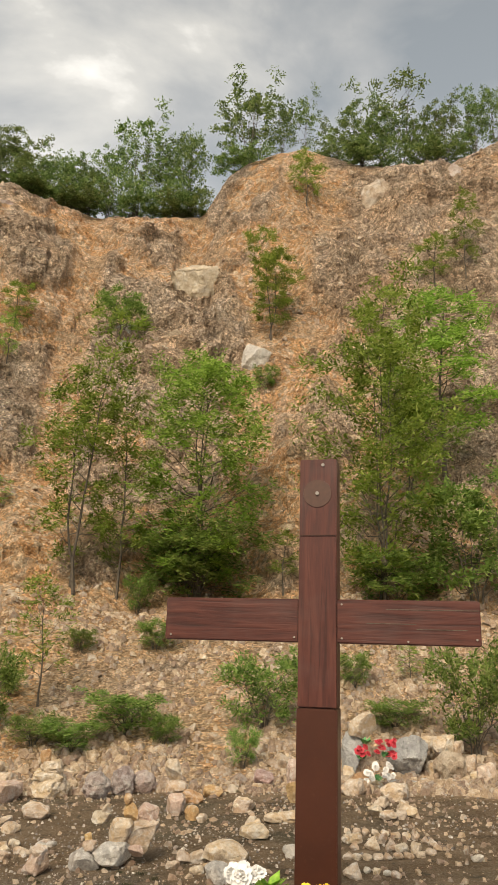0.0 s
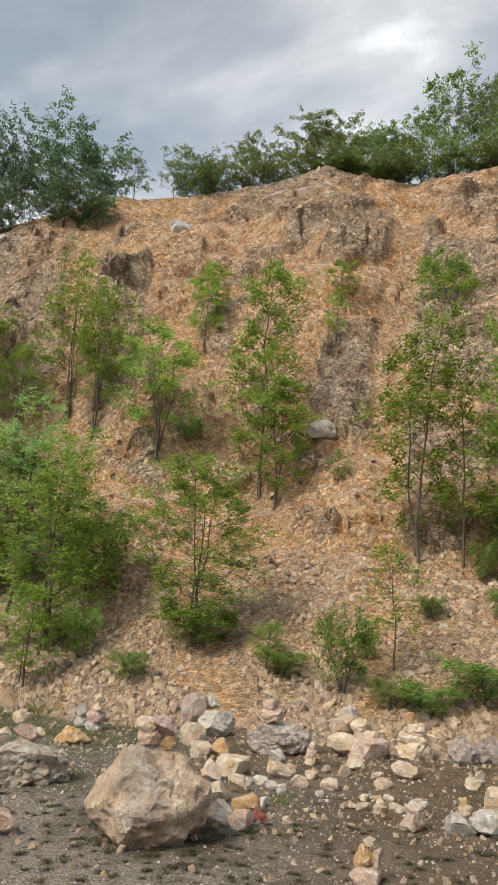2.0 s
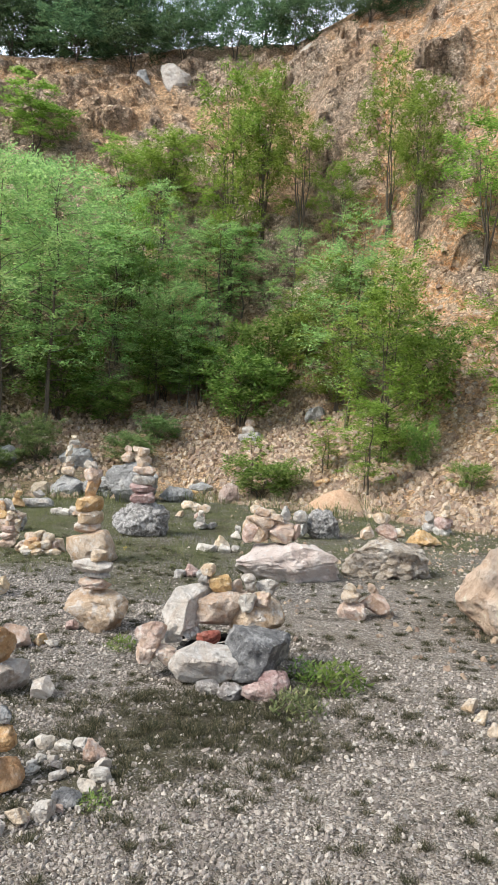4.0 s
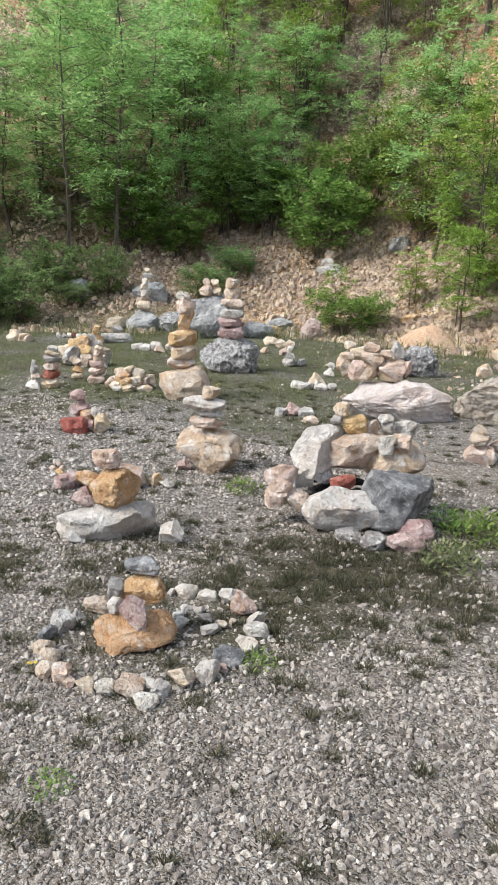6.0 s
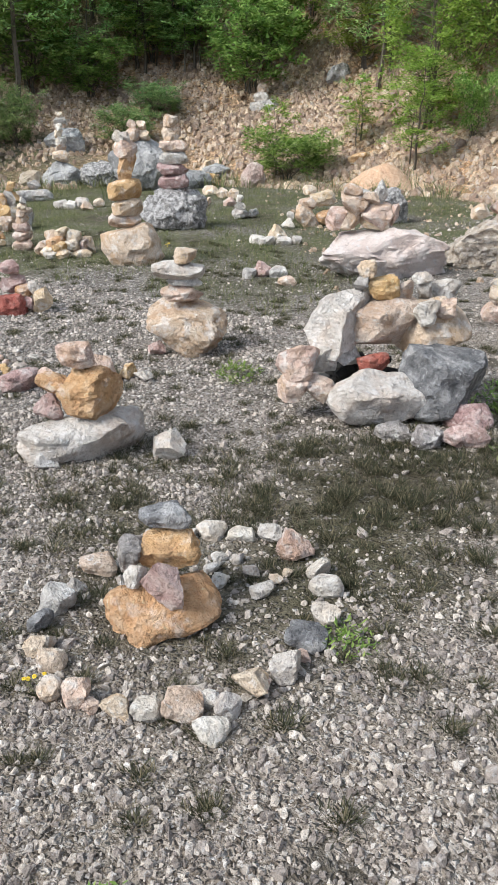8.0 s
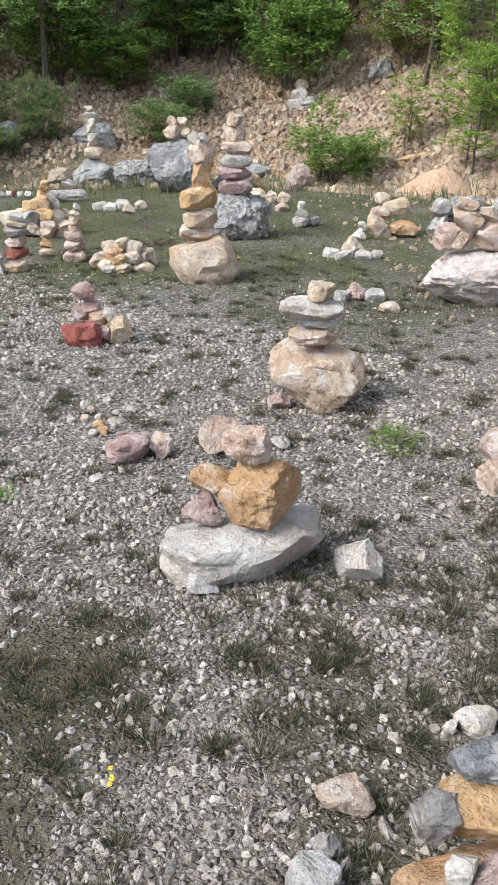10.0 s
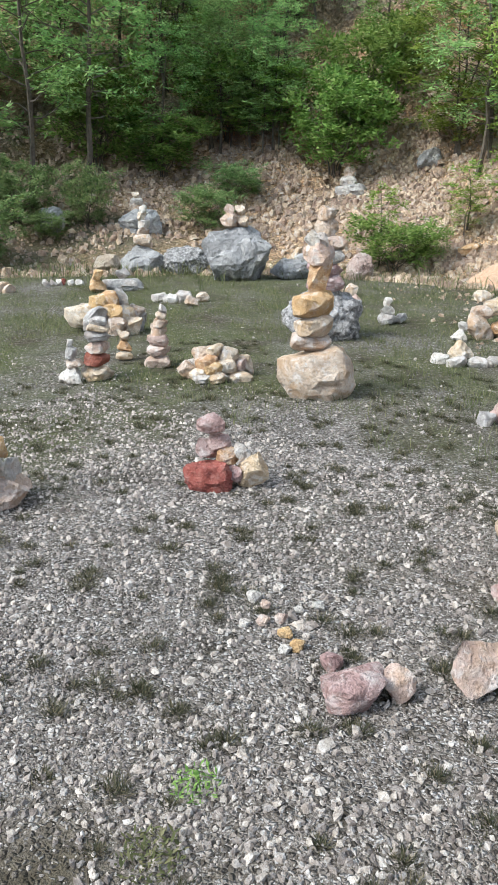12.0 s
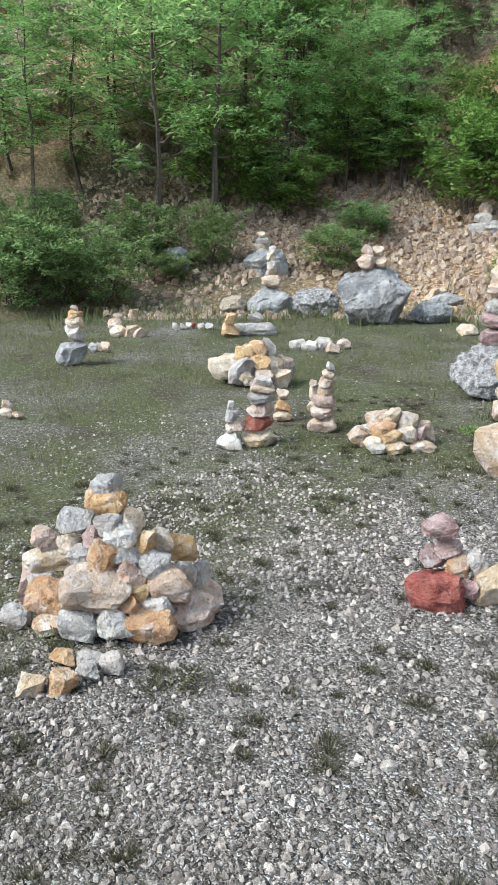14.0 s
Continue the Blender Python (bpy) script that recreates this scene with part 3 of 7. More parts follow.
# ---------------------------------------------------------------- helpers for things
def part(name, mesh, mat, parent, label=""):
    if isinstance(mesh, bmesh.types.BMesh):
        me = bpy.data.meshes.new(name)
        mesh.to_mesh(me)
        mesh.free()
    else:
        me = mesh
    if mat is not None and not me.materials:
        me.materials.append(mat)
    ob = new(name, me)
    ob.parent = parent
    if label:
        tagged(ob, label)
    return ob


# ---------------------------------------------------------------- trees
def tube(verts, faces, line, radii, sides=5):
    """A tapered tube along a line of points."""
    start = len(verts)
    for k, p in enumerate(line):
        d = (line[min(k + 1, len(line) - 1)] - line[max(k - 1, 0)]).normalized()
        a = d.orthogonal().normalized()
        b = d.cross(a)
        for s in range(sides):
            w = 2 * math.pi * s / sides
            verts.append(tuple(p + (a * math.cos(w) + b * math.sin(w)) * radii[k]))
    for k in range(len(line) - 1):
        for s in range(sides):
            i, j = start + k * sides + s, start + k * sides + (s + 1) % sides
            faces.append((i, j, j + sides, i + sides))


def frond_mesh(name, seats, rng, fronds, pairs, reach, leaf, narrow, droop, fan):
    """Sprays of paired leaflets: each seat is a place on a twig and the way that the twig points."""
    at = np.repeat(np.array([q[0] for q in seats]), fronds, axis=0)
    way = np.repeat(np.array([q[1] for q in seats]), fronds, axis=0)
    n = len(at)
    way = way / np.maximum(1e-6, np.linalg.norm(way, axis=1))[:, None]
    way = way + rng.normal(0, fan, (n, 3)) * np.array([1, 1, 0.55])
    way = way / np.maximum(1e-6, np.linalg.norm(way, axis=1))[:, None]
    at = at + rng.normal(0, 0.16 * reach, (n, 3))
    long = reach * rng.uniform(0.5, 1.25, n)
    side = np.cross(way, np.array([0, 0, 1.0])) + rng.normal(0, 0.28, (n, 3))
    side = side / np.maximum(1e-6, np.linalg.norm(side, axis=1))[:, None]
    quads = []
    for k in range(pairs):
        u = (k + 0.6) / pairs
        p = at + way * (long * u)[:, None] - np.array([0, 0, 1.0]) * (droop * long * u * u)[:, None]
        for hand in (-1, 1):
            size = (leaf * rng.uniform(0.65, 1.3, n) * (1.1 - 0.45 * u))[:, None]
            out = side * hand + way * rng.uniform(0.15, 0.7, n)[:, None] + rng.normal(0, 0.25, (n, 3))
            out = out / np.linalg.norm(out, axis=1)[:, None]
            across = np.cross(out, np.array([0, 0, 1.0])) + rng.normal(0, 0.35, (n, 3))
            across = across / np.maximum(1e-6, np.linalg.norm(across, axis=1))[:, None] * size * narrow * 0.5
            quads.append(np.stack([p - across * 0.3, p + out * size * 0.55 + across * 1.25, p + out * size * 1.05 - across * 0.5], 1))
    quad = np.concatenate(quads)
    me = bpy.data.meshes.new(name)
    me.from_pydata(quad.reshape(-1, 3).tolist(), [], np.arange(3 * len(quad)).reshape(-1, 3).tolist())
    return me


def build_tree(kind, seed, h, w, stems, low, limbs, leaf_mat, label, category="tree", fronds=3, pairs=4, reach=0.34, leaf=0.085, narrow=0.5, lean=0.12, bare=0.0, droop=0.3, fan=0.5, bend=0.010, rise=0.45):
    """A tree: straight thin stems, rising limbs with twigs, and sprays of leaflets on the twigs."""
    rng = np.random.default_rng(seed)
    verts, faces, seats = [], [], []
    for s in range(stems):
        yaw = 2 * math.pi * (s + rng.uniform(0, 0.6)) / stems
        out = lean * (0.4 if stems == 1 else 1.0) * rng.uniform(0.5, 1.5)
        top = h * (1.0 if s == 0 else rng.uniform(0.68, 0.97))
        p = Vector((0.10 * math.cos(yaw), 0.10 * math.sin(yaw), -0.2)) * (1 if stems > 1 else 0.3)
        p.z = -0.25
        line, steps, drift = [p], 9, Vector((0, 0, 0))
        for k in range(1, steps + 1):
            u = k / steps
            drift = drift + Vector((rng.normal(0, bend * h), rng.normal(0, bend * h), 0))
            line.append(Vector((math.cos(yaw) * out * top * u, math.sin(yaw) * out * top * u, top * u)) + drift)
        r0 = 0.0075 * h * (1.0 if stems == 1 else 0.7) + 0.008
        tube(verts, faces, line, [r0 * (1.15 - 1.05 * k / steps) for k in range(steps + 1)], 4)
        count = max(4, limbs // stems)
        for k in range(count):
            u = low + (0.97 - low) * ((k + rng.uniform(0, 0.9)) / count)
            f = u * steps
            i = min(int(f), steps - 1)
            at = line[i].lerp(line[i + 1], f - i)
            around = k * 2.4 + rng.uniform(-0.6, 0.6) + yaw
            q = (u - low) / (1 - low)
            spread = 0.5 * w * (0.28 + 1.0 * math.sin(math.pi * min(1.0, 0.20 + 0.76 * q))) * rng.uniform(0.4, 1.2) / 1.15
            up = rise * rng.uniform(0.5, 1.6) + 0.35 * q
            branch = [at]
            for g in range(1, 5):
                branch.append(at + Vector((math.cos(around) * spread * g / 4, math.sin(around) * spread * g / 4, up * spread * (g / 4) ** 1.2)) + Vector(rng.normal(0, 0.04 * spread, 3)))
            rb = r0 * 0.34 * (1.1 - u) + 0.005
            tube(verts, faces, branch, [rb, rb * 0.8, rb * 0.6, rb * 0.4, 0.003], 3)
            if rng.uniform() < bare:
                continue
            tip_way = branch[4] - branch[3]
            seats.append((tuple(branch[4]), tuple(tip_way)))
            seats.append((tuple(branch[3].lerp(branch[4], 0.4)), tuple(tip_way)))
            for g in range(3):
                base = branch[1 + g].lerp(branch[2 + g], rng.uniform())
                turn = around + rng.choice((-1, 1)) * rng.uniform(0.4, 1.3)
                way = Vector((math.cos(turn), math.sin(turn), rng.uniform(-0.15, 0.6)))
                tip = base + way * spread * rng.uniform(0.2, 0.5)
                tube(verts, faces, [base, tip], [rb * 0.4, 0.002], 3)
                seats.append((tuple(tip), tuple(way)))
                if g:
                    seats.append((tuple(base.lerp(tip, 0.5)), tuple(way)))
        for g in range(3):
            seats.append((tuple(line[-1]), (rng.normal(0, 0.5), rng.normal(0, 0.5), 0.8)))
    # bring the whole to its stated height and width
    tips = np.array([q[0] for q in seats])
    tall = (h - 0.35 * reach) / tips[:, 2].max()
    broad = (0.5 * w - 0.4 * reach) / np.percentile(np.hypot(tips[:, 0], tips[:, 1]), 93)
    fit = np.array([broad, broad, tall])
    seats = [(tuple(np.array(q[0]) * fit), q[1]) for q in seats]
    verts = [(v[0] * broad, v[1] * broad, v[2] * tall) if v[2] > 0.12 * h else (v[0] * (1 + (broad - 1) * max(0.0, v[2]) / (0.12 * h)), v[1] * (1 + (broad - 1) * max(0.0, v[2]) / (0.12 * h)), v[2] * tall) for v in verts]
    root = new(kind)
    wood = bpy.data.meshes.new("trunk")
    wood.from_pydata(verts, [], faces)
    part("trunk", wood, M_BARK, root)
    part("crown", frond_mesh("crown", seats, rng, fronds, pairs, reach, leaf, narrow, droop, fan), leaf_mat, root)
    return tagged(root, label, category)


def plant(template, size, rows, group=""):
    """Sets copies of a tree: rows of x, y, height, width."""
    h0, w0 = size
    for x, y, h, w in reversed(rows):
        turn = (x * 57.3 + y * 131.7) % 360
        m = pose(x, y, ground_z(x, y), 0, 0, turn) @ Matrix.Diagonal((w / w0, w / w0, h / h0, 1))
        if (x, y, h, w) != rows[0]:
            copy_thing(template, m)
    template.matrix_basis = m
    return template

# ---------------------------------------------------------------- the memorial cross
def beam(x0, x1, y0, y1, z0, z1, bevel=0.008):
    bm = bmesh.new()
    bmesh.ops.create_cube(bm, size=1.0)
    bmesh.ops.scale(bm, vec=(x1 - x0, y1 - y0, z1 - z0), verts=bm.verts)
    bmesh.ops.translate(bm, vec=((x0 + x1) / 2, (y0 + y1) / 2, (z0 + z1) / 2), verts=bm.verts)
    bmesh.ops.bevel(bm, geom=list(bm.edges), offset=bevel, segments=2, affect="EDGES")
    return bm


def disc(radius, depth, segments=40):
    bm = bmesh.new()
    bmesh.ops.create_cone(bm, cap_ends=True, segments=segments, radius1=radius, radius2=radius * 0.985, depth=depth, matrix=Matrix.Rotation(radians(90), 4, "X"))
    return bm


M_CAP = make_plain("brown_disc", (0.06, 0.022, 0.012), (0.085, 0.032, 0.018), 0.5)
M_SCREW = make_plain("galvanised_screw", (0.22, 0.19, 0.17), (0.34, 0.31, 0.28), 0.4)

CX, CY = 1.168, 4.86
cross = new("memorial_cross")
cross.matrix_basis = pose(CX, CY, ground_z(CX, CY), 0, 0, -21.3)
ZA = 1.762  # underside of the arms
upright = part("upright", beam(-0.120, 0.120, -0.09, 0.09, 1.38, 2.93, 0.006), M_WOOD_UP, cross)
part("foot_post", beam(-0.124, 0.124, -0.094, 0.094, -0.25, 1.378, 0.005), M_STEEL, cross, "brown painted steel post shoe")
part("face_board", beam(-0.118, 0.118, -0.100, -0.091, 1.385, 2.42, 0.003), M_WOOD_UP, cross)
part("seam_strip", beam(-0.115, 0.115, -0.104, -0.091, 2.422, 2.430, 0.002), M_STEEL, cross)
left_arm = part("arm", beam(-0.99, -0.118, -0.085, 0.0, ZA, ZA + 0.265, 0.007), M_WOOD, cross)
right_arm = part("arm", beam(0.118, 0.975, -0.085, 0.0, ZA, ZA + 0.265, 0.007), M_WOOD, cross)
badge = part("round_plate", disc(0.092, 0.006), M_CAP, cross, "round brown plate")
badge.location = (-0.005, -0.092, 2.70)
part("screw", disc(0.012, 0.012, 12), M_SCREW, badge).location = (0, -0.008, 0)
for sx, sz in ((-0.145, ZA + 0.03), (0.15, ZA + 0.03), (0.15, ZA + 0.235), (0.95, ZA + 0.04), (0.55, ZA + 0.02), (-0.95, ZA + 0.03)):
    s = part("screw", disc(0.0065, 0.008, 10), M_SCREW, right_arm if sx > 0 else left_arm)
    s.location = (sx, -0.088, sz)
s = part("screw", disc(0.011, 0.01, 12), M_SCREW, upright)
s.location = (0.03, -0.092, 2.89)
# drying cracks in the right-hand arm
for x0, x1, z in ((0.42, 0.97, ZA + 0.205), (0.3, 0.6, ZA + 0.12), (0.6, 0.9, ZA + 0.09)):
    part("crack", beam(x0, x1, -0.0862, -0.0845, z, z + 0.005, 0.0008), M_BARK, right_arm, "dark drying crack")
tagged(cross, "tall dark red-brown wooden cross standing on a steel post", "cross")

# ---------------------------------------------------------------- stones
def rock_bmesh(seed, level, cuts, rough, cut=(0.29, 0.45), full=(2.8, 5.0), wob=0.26):
    """An angular stone about one metre across: a ball cut flat by random planes, then roughened."""
    rng = np.random.default_rng(seed)
    bm = bmesh.new()
    bmesh.ops.create_icosphere(bm, subdivisions=level, radius=0.62)
    planes = []
    for _ in range(cuts):
        n = Vector(rng.normal(0, 1, 3)).normalized()
        planes.append((n, rng.uniform(*cut)))
    planes += [(Vector((0, 0, -1)), 0.42)]
    off = Vector(rng.uniform(-50, 50, 3))
    power = rng.uniform(*full)
    for v in bm.verts:
        p = v.co.copy()
        p *= 0.5 / (abs(p.x) ** power + abs(p.y) ** power + abs(p.z) ** power) ** (1 / power)
        p *= 1 + wob * noise.noise(p * 1.9 + off) + 0.10 * noise.noise(p * 4.1 + off)
        for n, d in planes:
            k = p.dot(n) - d
            if k > 0:
                p -= n * k * 0.98
        p += p.normalized() * rough * (noise.noise(p * 5 + off) + 0.8 * noise.noise(p * 12 + off) + 1.1 * fracture(p * 4 + off) + 0.6 * fracture(p * 9 + off))
        v.co = p
    lo = [min(v.co[k] for v in bm.verts) for k in range(3)]
    hi = [max(v.co[k] for v in bm.verts) for k in range(3)]
    for v in bm.verts:
        v.co = Vector(((v.co[k] - lo[k]) / (hi[k] - lo[k]) - 0.5) for k in range(3))
    for f in bm.faces:
        f.smooth = True
    return bm


STONE_SHAPES = {}


def stone_mesh(shape, rock, big=True):
    if (shape, rock, big) not in STONE_SHAPES:
        me = bpy.data.meshes.new("stone")
        bm = rock_bmesh(100 + shape, 4 if big else 3, 10 + shape % 6, 0.020 + 0.008 * (shape % 3), *(((0.32, 0.52), (2.6, 4.0), 0.22) if shape > 8 else ((0.20, 0.40), (2.0, 2.8), 0.22)))
        bm.to_mesh(me)
        bm.free()
        me.set_sharp_from_angle(angle=radians(17))
        me.materials.append(M_STONE[rock])
        STONE_SHAPES[shape, rock, big] = me
    return STONE_SHAPES[shape, rock, big]


STONE_RNG = random.Random(5)


def stone_pose(at, w, h):
    deep = min(0.9 * w, 1.15 * h + 0.2 * w)
    flip = STONE_RNG.choice((0, 180))
    return pose(*at, STONE_RNG.uniform(-5, 5), STONE_RNG.uniform(-6, 6), flip + STONE_RNG.uniform(-14, 14)) @ Matrix.Diagonal((w * 1.12, deep * 1.06, h * 1.2, 1))


def add_stones(root, rows, settle=False):
    base = root.matrix_basis
    for dx, dy, dz, w, h, rock in rows:
        at = Vector((dx, dy, dz))
        if settle:
            spot = base @ at
            at.z = ground_z(spot.x, spot.y) - base.translation.z + 0.40 * h
        ob = new("stone", stone_mesh(STONE_RNG.randrange(9, 14) if w > 1.45 * h else STONE_RNG.randrange(12), rock, w > 0.1 and base.translation.y < 4.6))
        ob.parent = root
        ob.matrix_basis = stone_pose(at, w, h)
    return root


def pile(kind, label, x, y, yaw, rows, settle=False):
    root = new(kind)
    root.matrix_basis = pose(x, y, ground_z(x, y), 0, 0, yaw)
    add_stones(root, rows, settle)
    return tagged(root, label, "stone pile" if kind != "stone_cairn" else "cairn")


def heap_core(root, rows):
    """Stones inside a heap, behind those that show."""
    inner = [(dx * 0.8, dy + 0.55 * w, dz - 0.15 * h, w * 0.95, h, rock) for dx, dy, dz, w, h, rock in rows]
    return add_stones(root, inner)


def single(label, x, y, yaw, rows):
    dx, dy, dz, w, h, rock = rows[0]
    base = pose(x, y, ground_z(x, y), 0, 0, yaw)
    ob = new("stone", stone_mesh(STONE_RNG.randrange(14), rock))
    ob.matrix_basis = base @ stone_pose(Vector((dx, dy, dz)), w, h)
    return tagged(ob, label, "stone")


def crag(label, x, y, z, yaw, w, h, rock):
    """A block of limestone standing out of the face."""
    ob = boulder(label, x, y, yaw, w, h, rock, True)
    ob.name = "crag"
    back = Vector((math.sin(radians(yaw)), -math.cos(radians(yaw)), 0)) * -0.22 * w
    ob.location = Vector((x, y, z)) + back
    return tagged(ob, category="rock")


# planes' distance, fullness and unevenness by kind of rock
BOULDER_CUT = {"angular": ((0.31, 0.46), (3.0, 5.0), 0.26), "chalk": ((0.37, 0.50), (3.5, 6.0), 0.16), "grey": ((0.33, 0.47), (2.2, 3.2), 0.2), "lichen": ((0.41, 0.52), (2.0, 2.3), 0.16)}


def boulder(label, x, y, yaw, w, h, rock, angular=False):
    """A large rock of its own shape, part sunk in the ground."""
    seed = int(abs(x * 137 + y * 71)) + 7
    knobbly = rock in ("conglomerate", "dark", "mauve")
    bm = rock_bmesh(seed, 4 if angular else 5, 20 if not knobbly else 8, 0.02, *BOULDER_CUT.get("angular" if angular else rock, ((0.36, 0.50), (2.1, 2.8), 0.13)))
    deep = min(0.85 * w, 1.6 * h)
    off = Vector((seed % 31, seed % 17, seed % 11))
    for v in bm.verts:
        p = Vector((v.co.x * w, v.co.y * deep, v.co.z * h * 1.12))
        n = p.normalized()
        d = 0.03 * noise.noise(p * 2.6 + off) + 0.030 * fracture(p * 2.4 + off) + 0.018 * fracture(p * 7.0 + off) + 0.010 * noise.noise(p * 12 + off) + 0.006 * noise.noise(p * 25 + off)
        if knobbly:
            dist, _ = noise.voronoi(p * 9 + off)
            d += 0.06 * (dist[1] - dist[0]) - 0.02
        v.co = p + n * d * min(1.0, w)
    me = bpy.data.meshes.new("boulder")
    bm.to_mesh(me)
    bm.free()
    me.set_sharp_from_angle(angle=radians(20))
    me.materials.append(M_BOULDER[rock])
    ob = new("boulder", me)
    ob.matrix_basis = pose(x, y, ground_z(x, y) + h * 0.46, 0, 0, yaw)
    return tagged(ob, label, "boulder")

# ---------------------------------------------------------------- cairns, heaps and boulders
# stones: right, back, up, width, height in metres, kind of rock
pile("stone_cairn", "ochre rock carrying smaller rose and grey stones", -3.328, 1.825, 43.233, [(0, 0, 0.056, 0.295, 0.138, "ochre"), (-0.079, 0,
    0.158, 0.058, 0.064, "white"), (-0.005, -0.03, 0.151, 0.115, 0.121, "rose"), (0.014, 0.12, 0.182, 0.174, 0.104, "ochre"), (-0.096, 0.1, 0.17,
    0.077, 0.094, "dark"), (0.01, 0.14, 0.267, 0.143, 0.066, "slate")], settle=False)
pile("stone_ring", "ring of mixed pale stones laid on the dark weedy ground", -3.326, 1.581, 43.233, [(-0.043, 0.485, 0.012, 0.115, 0.063, "cream"),
    (-0.103, 0.363, 0.009, 0.058, 0.053, "grey"), (-0.147, 0.273, 0.022, 0.095, 0.079, "grey"), (-0.184, 0.187, 0.017, 0.071, 0.066, "slate"), (-0.17,
    0.074, 0.015, 0.077, 0.052, "cream"), (-0.131, 0.009, 0.017, 0.075, 0.051, "cream"), (-0.112, -0.105, 0.024, 0.064, 0.059, "cream"), (-0.053,
    -0.137, 0.033, 0.071, 0.072, "pink"), (-0.014, -0.164, 0.02, 0.041, 0.038, "pink"), (0.046, -0.183, 0.028, 0.073, 0.051, "cream"), (0.121, -0.197,
    0.029, 0.073, 0.047, "white"), (0.207, -0.202, 0.038, 0.094, 0.064, "cream"), (0.269, -0.183, 0.03, 0.044, 0.041, "white"), (0.313, -0.221, 0.04,
    0.062, 0.06, "grey")], settle=True)
pile("stone_ring", "half ring of whitish stones laid on the gravel", -3.149, 2.102, 43.233, [(-0.113, -0.418, 0.04, 0.085, 0.075, "cream"), (-0.079,
    -0.405, 0.025, 0.037, 0.038, "pink"), (-0.017, -0.363, 0.041, 0.087, 0.076, "white"), (0.032, -0.309, 0.024, 0.042, 0.036, "pink"), (0.055,
    -0.241, 0.034, 0.106, 0.061, "slate"), (0.122, -0.156, 0.038, 0.081, 0.071, "white"), (0.159, 0.005, 0.028, 0.098, 0.055, "white"), (0.156, 0.113,
    0.029, 0.075, 0.065, "white"), (0.1, 0.239, 0.041, 0.115, 0.106, "pink"), (0.035, 0.34, 0.023, 0.081, 0.074, "white"), (-0.062, 0.386, 0.008,
    0.087, 0.048, "white"), (-0.159, 0.406, 0.007, 0.097, 0.053, "white"), (-0.231, 0.403, -0.002, 0.034, 0.038, "white")], settle=True)
pile("pebble_cluster", "small white pebbles clustered inside the stone ring", -3.257, 2.089, 43.233, [(-0.06, 0.173, 0.008, 0.051, 0.034, "white"),
    (-0.089, 0.123, 0.006, 0.046, 0.029, "white"), (-0.002, 0.174, 0.008, 0.046, 0.03, "white"), (0.032, 0.066, 0.018, 0.049, 0.045, "white"),
    (-0.067, 0.038, 0.012, 0.062, 0.037, "white"), (0.057, -0.039, 0.02, 0.073, 0.04, "white"), (0.106, 0.019, 0.016, 0.044, 0.032, "cream"), (0.148,
    0.061, 0.011, 0.031, 0.021, "cream"), (-0.126, -0.615, 0.032, 0.081, 0.044, "white")], settle=True)
pile("stone_cairn", "white slab carrying an ochre rock and small rose stones", -4.431, 2.483, 34.643, [(0.002, 0, 0.069, 0.47, 0.185, "white"),
    (0.052, 0, 0.276, 0.234, 0.19, "ochre"), (-0.132, 0, 0.208, 0.118, 0.098, "rose"), (-0.101, 0, 0.309, 0.113, 0.066, "ochre"), (0.006, 0, 0.436,
    0.141, 0.091, "pink")], settle=False)
single("loose grey stone against the white slab", -4.437, 2.298, 34.643, [(0, 0, 0.031, 0.09, 0.074, "grey")])
single("loose white angular stone on the weedy gravel", -4.105, 2.669, 34.643, [(0, 0, 0.05, 0.139, 0.119, "white")])
pile("stone_cairn", "yellowish boulder with flat pale slabs balanced on top", -5.05, 3.861, 34.643, [(-0.006, 0, 0.128, 0.433, 0.309, "yellow"),
    (-0.034, 0, 0.343, 0.22, 0.09, "pink"), (-0.017, 0, 0.413, 0.187, 0.04, "grey"), (-0.053, 0, 0.48, 0.275, 0.089, "white"), (-0.01, 0, 0.565,
    0.122, 0.076, "cream")], settle=False)
single("rose brown stone leaning on the yellowish boulder", -5.168, 3.705, 34.643, [(0, 0, 0.031, 0.105, 0.075, "rose")])
pile("stone_cairn", "tall leaning tower of cream and ochre stones", -7.385, 5.706, 38.7, [(-0.007, 0, 0.156, 0.509, 0.339, "cream"), (0.079, 0, 0.287,
    0.114, 0.104, "cream"), (-0.067, 0, 0.391, 0.283, 0.115, "cream"), (-0.034, 0, 0.5, 0.268, 0.152, "cream"), (-0.054, 0, 0.653, 0.278, 0.181,
    "ochre"), (-0.022, 0, 0.853, 0.156, 0.206, "ochre"), (-0.028, 0, 1.003, 0.197, 0.132, "pink"), (-0.092, 0, 1.105, 0.091, 0.103, "white"), (-0.022,
    0, 1.089, 0.079, 0.099, "white")], settle=False)
boulder("dark white-speckled breccia boulder in short grass", -8.56, 7.54, 38.7, 0.80, 0.47, "dark")
pile("stone_cairn", "squared rose-grey blocks stacked tapering on the speckled boulder", -8.56, 7.56, 38.7, [(0, 0, 0.54, 0.34, 0.15, "rose"), (-0.01, 0, 0.67, 0.33, 0.145, "rose"), (0, 0, 0.80, 0.3, 0.135, "grey"), (0.01, 0, 0.92, 0.31, 0.13, "pink"), (-0.02, 0, 1.06, 0.21, 0.165, "cream"), (-0.02, 0, 1.19, 0.16, 0.12, "cream")],
    settle=False)
boulder("large bare grey limestone boulder at the grass edge", -12.422, 10.857, 45.318, 1.086, 0.858, "grey")
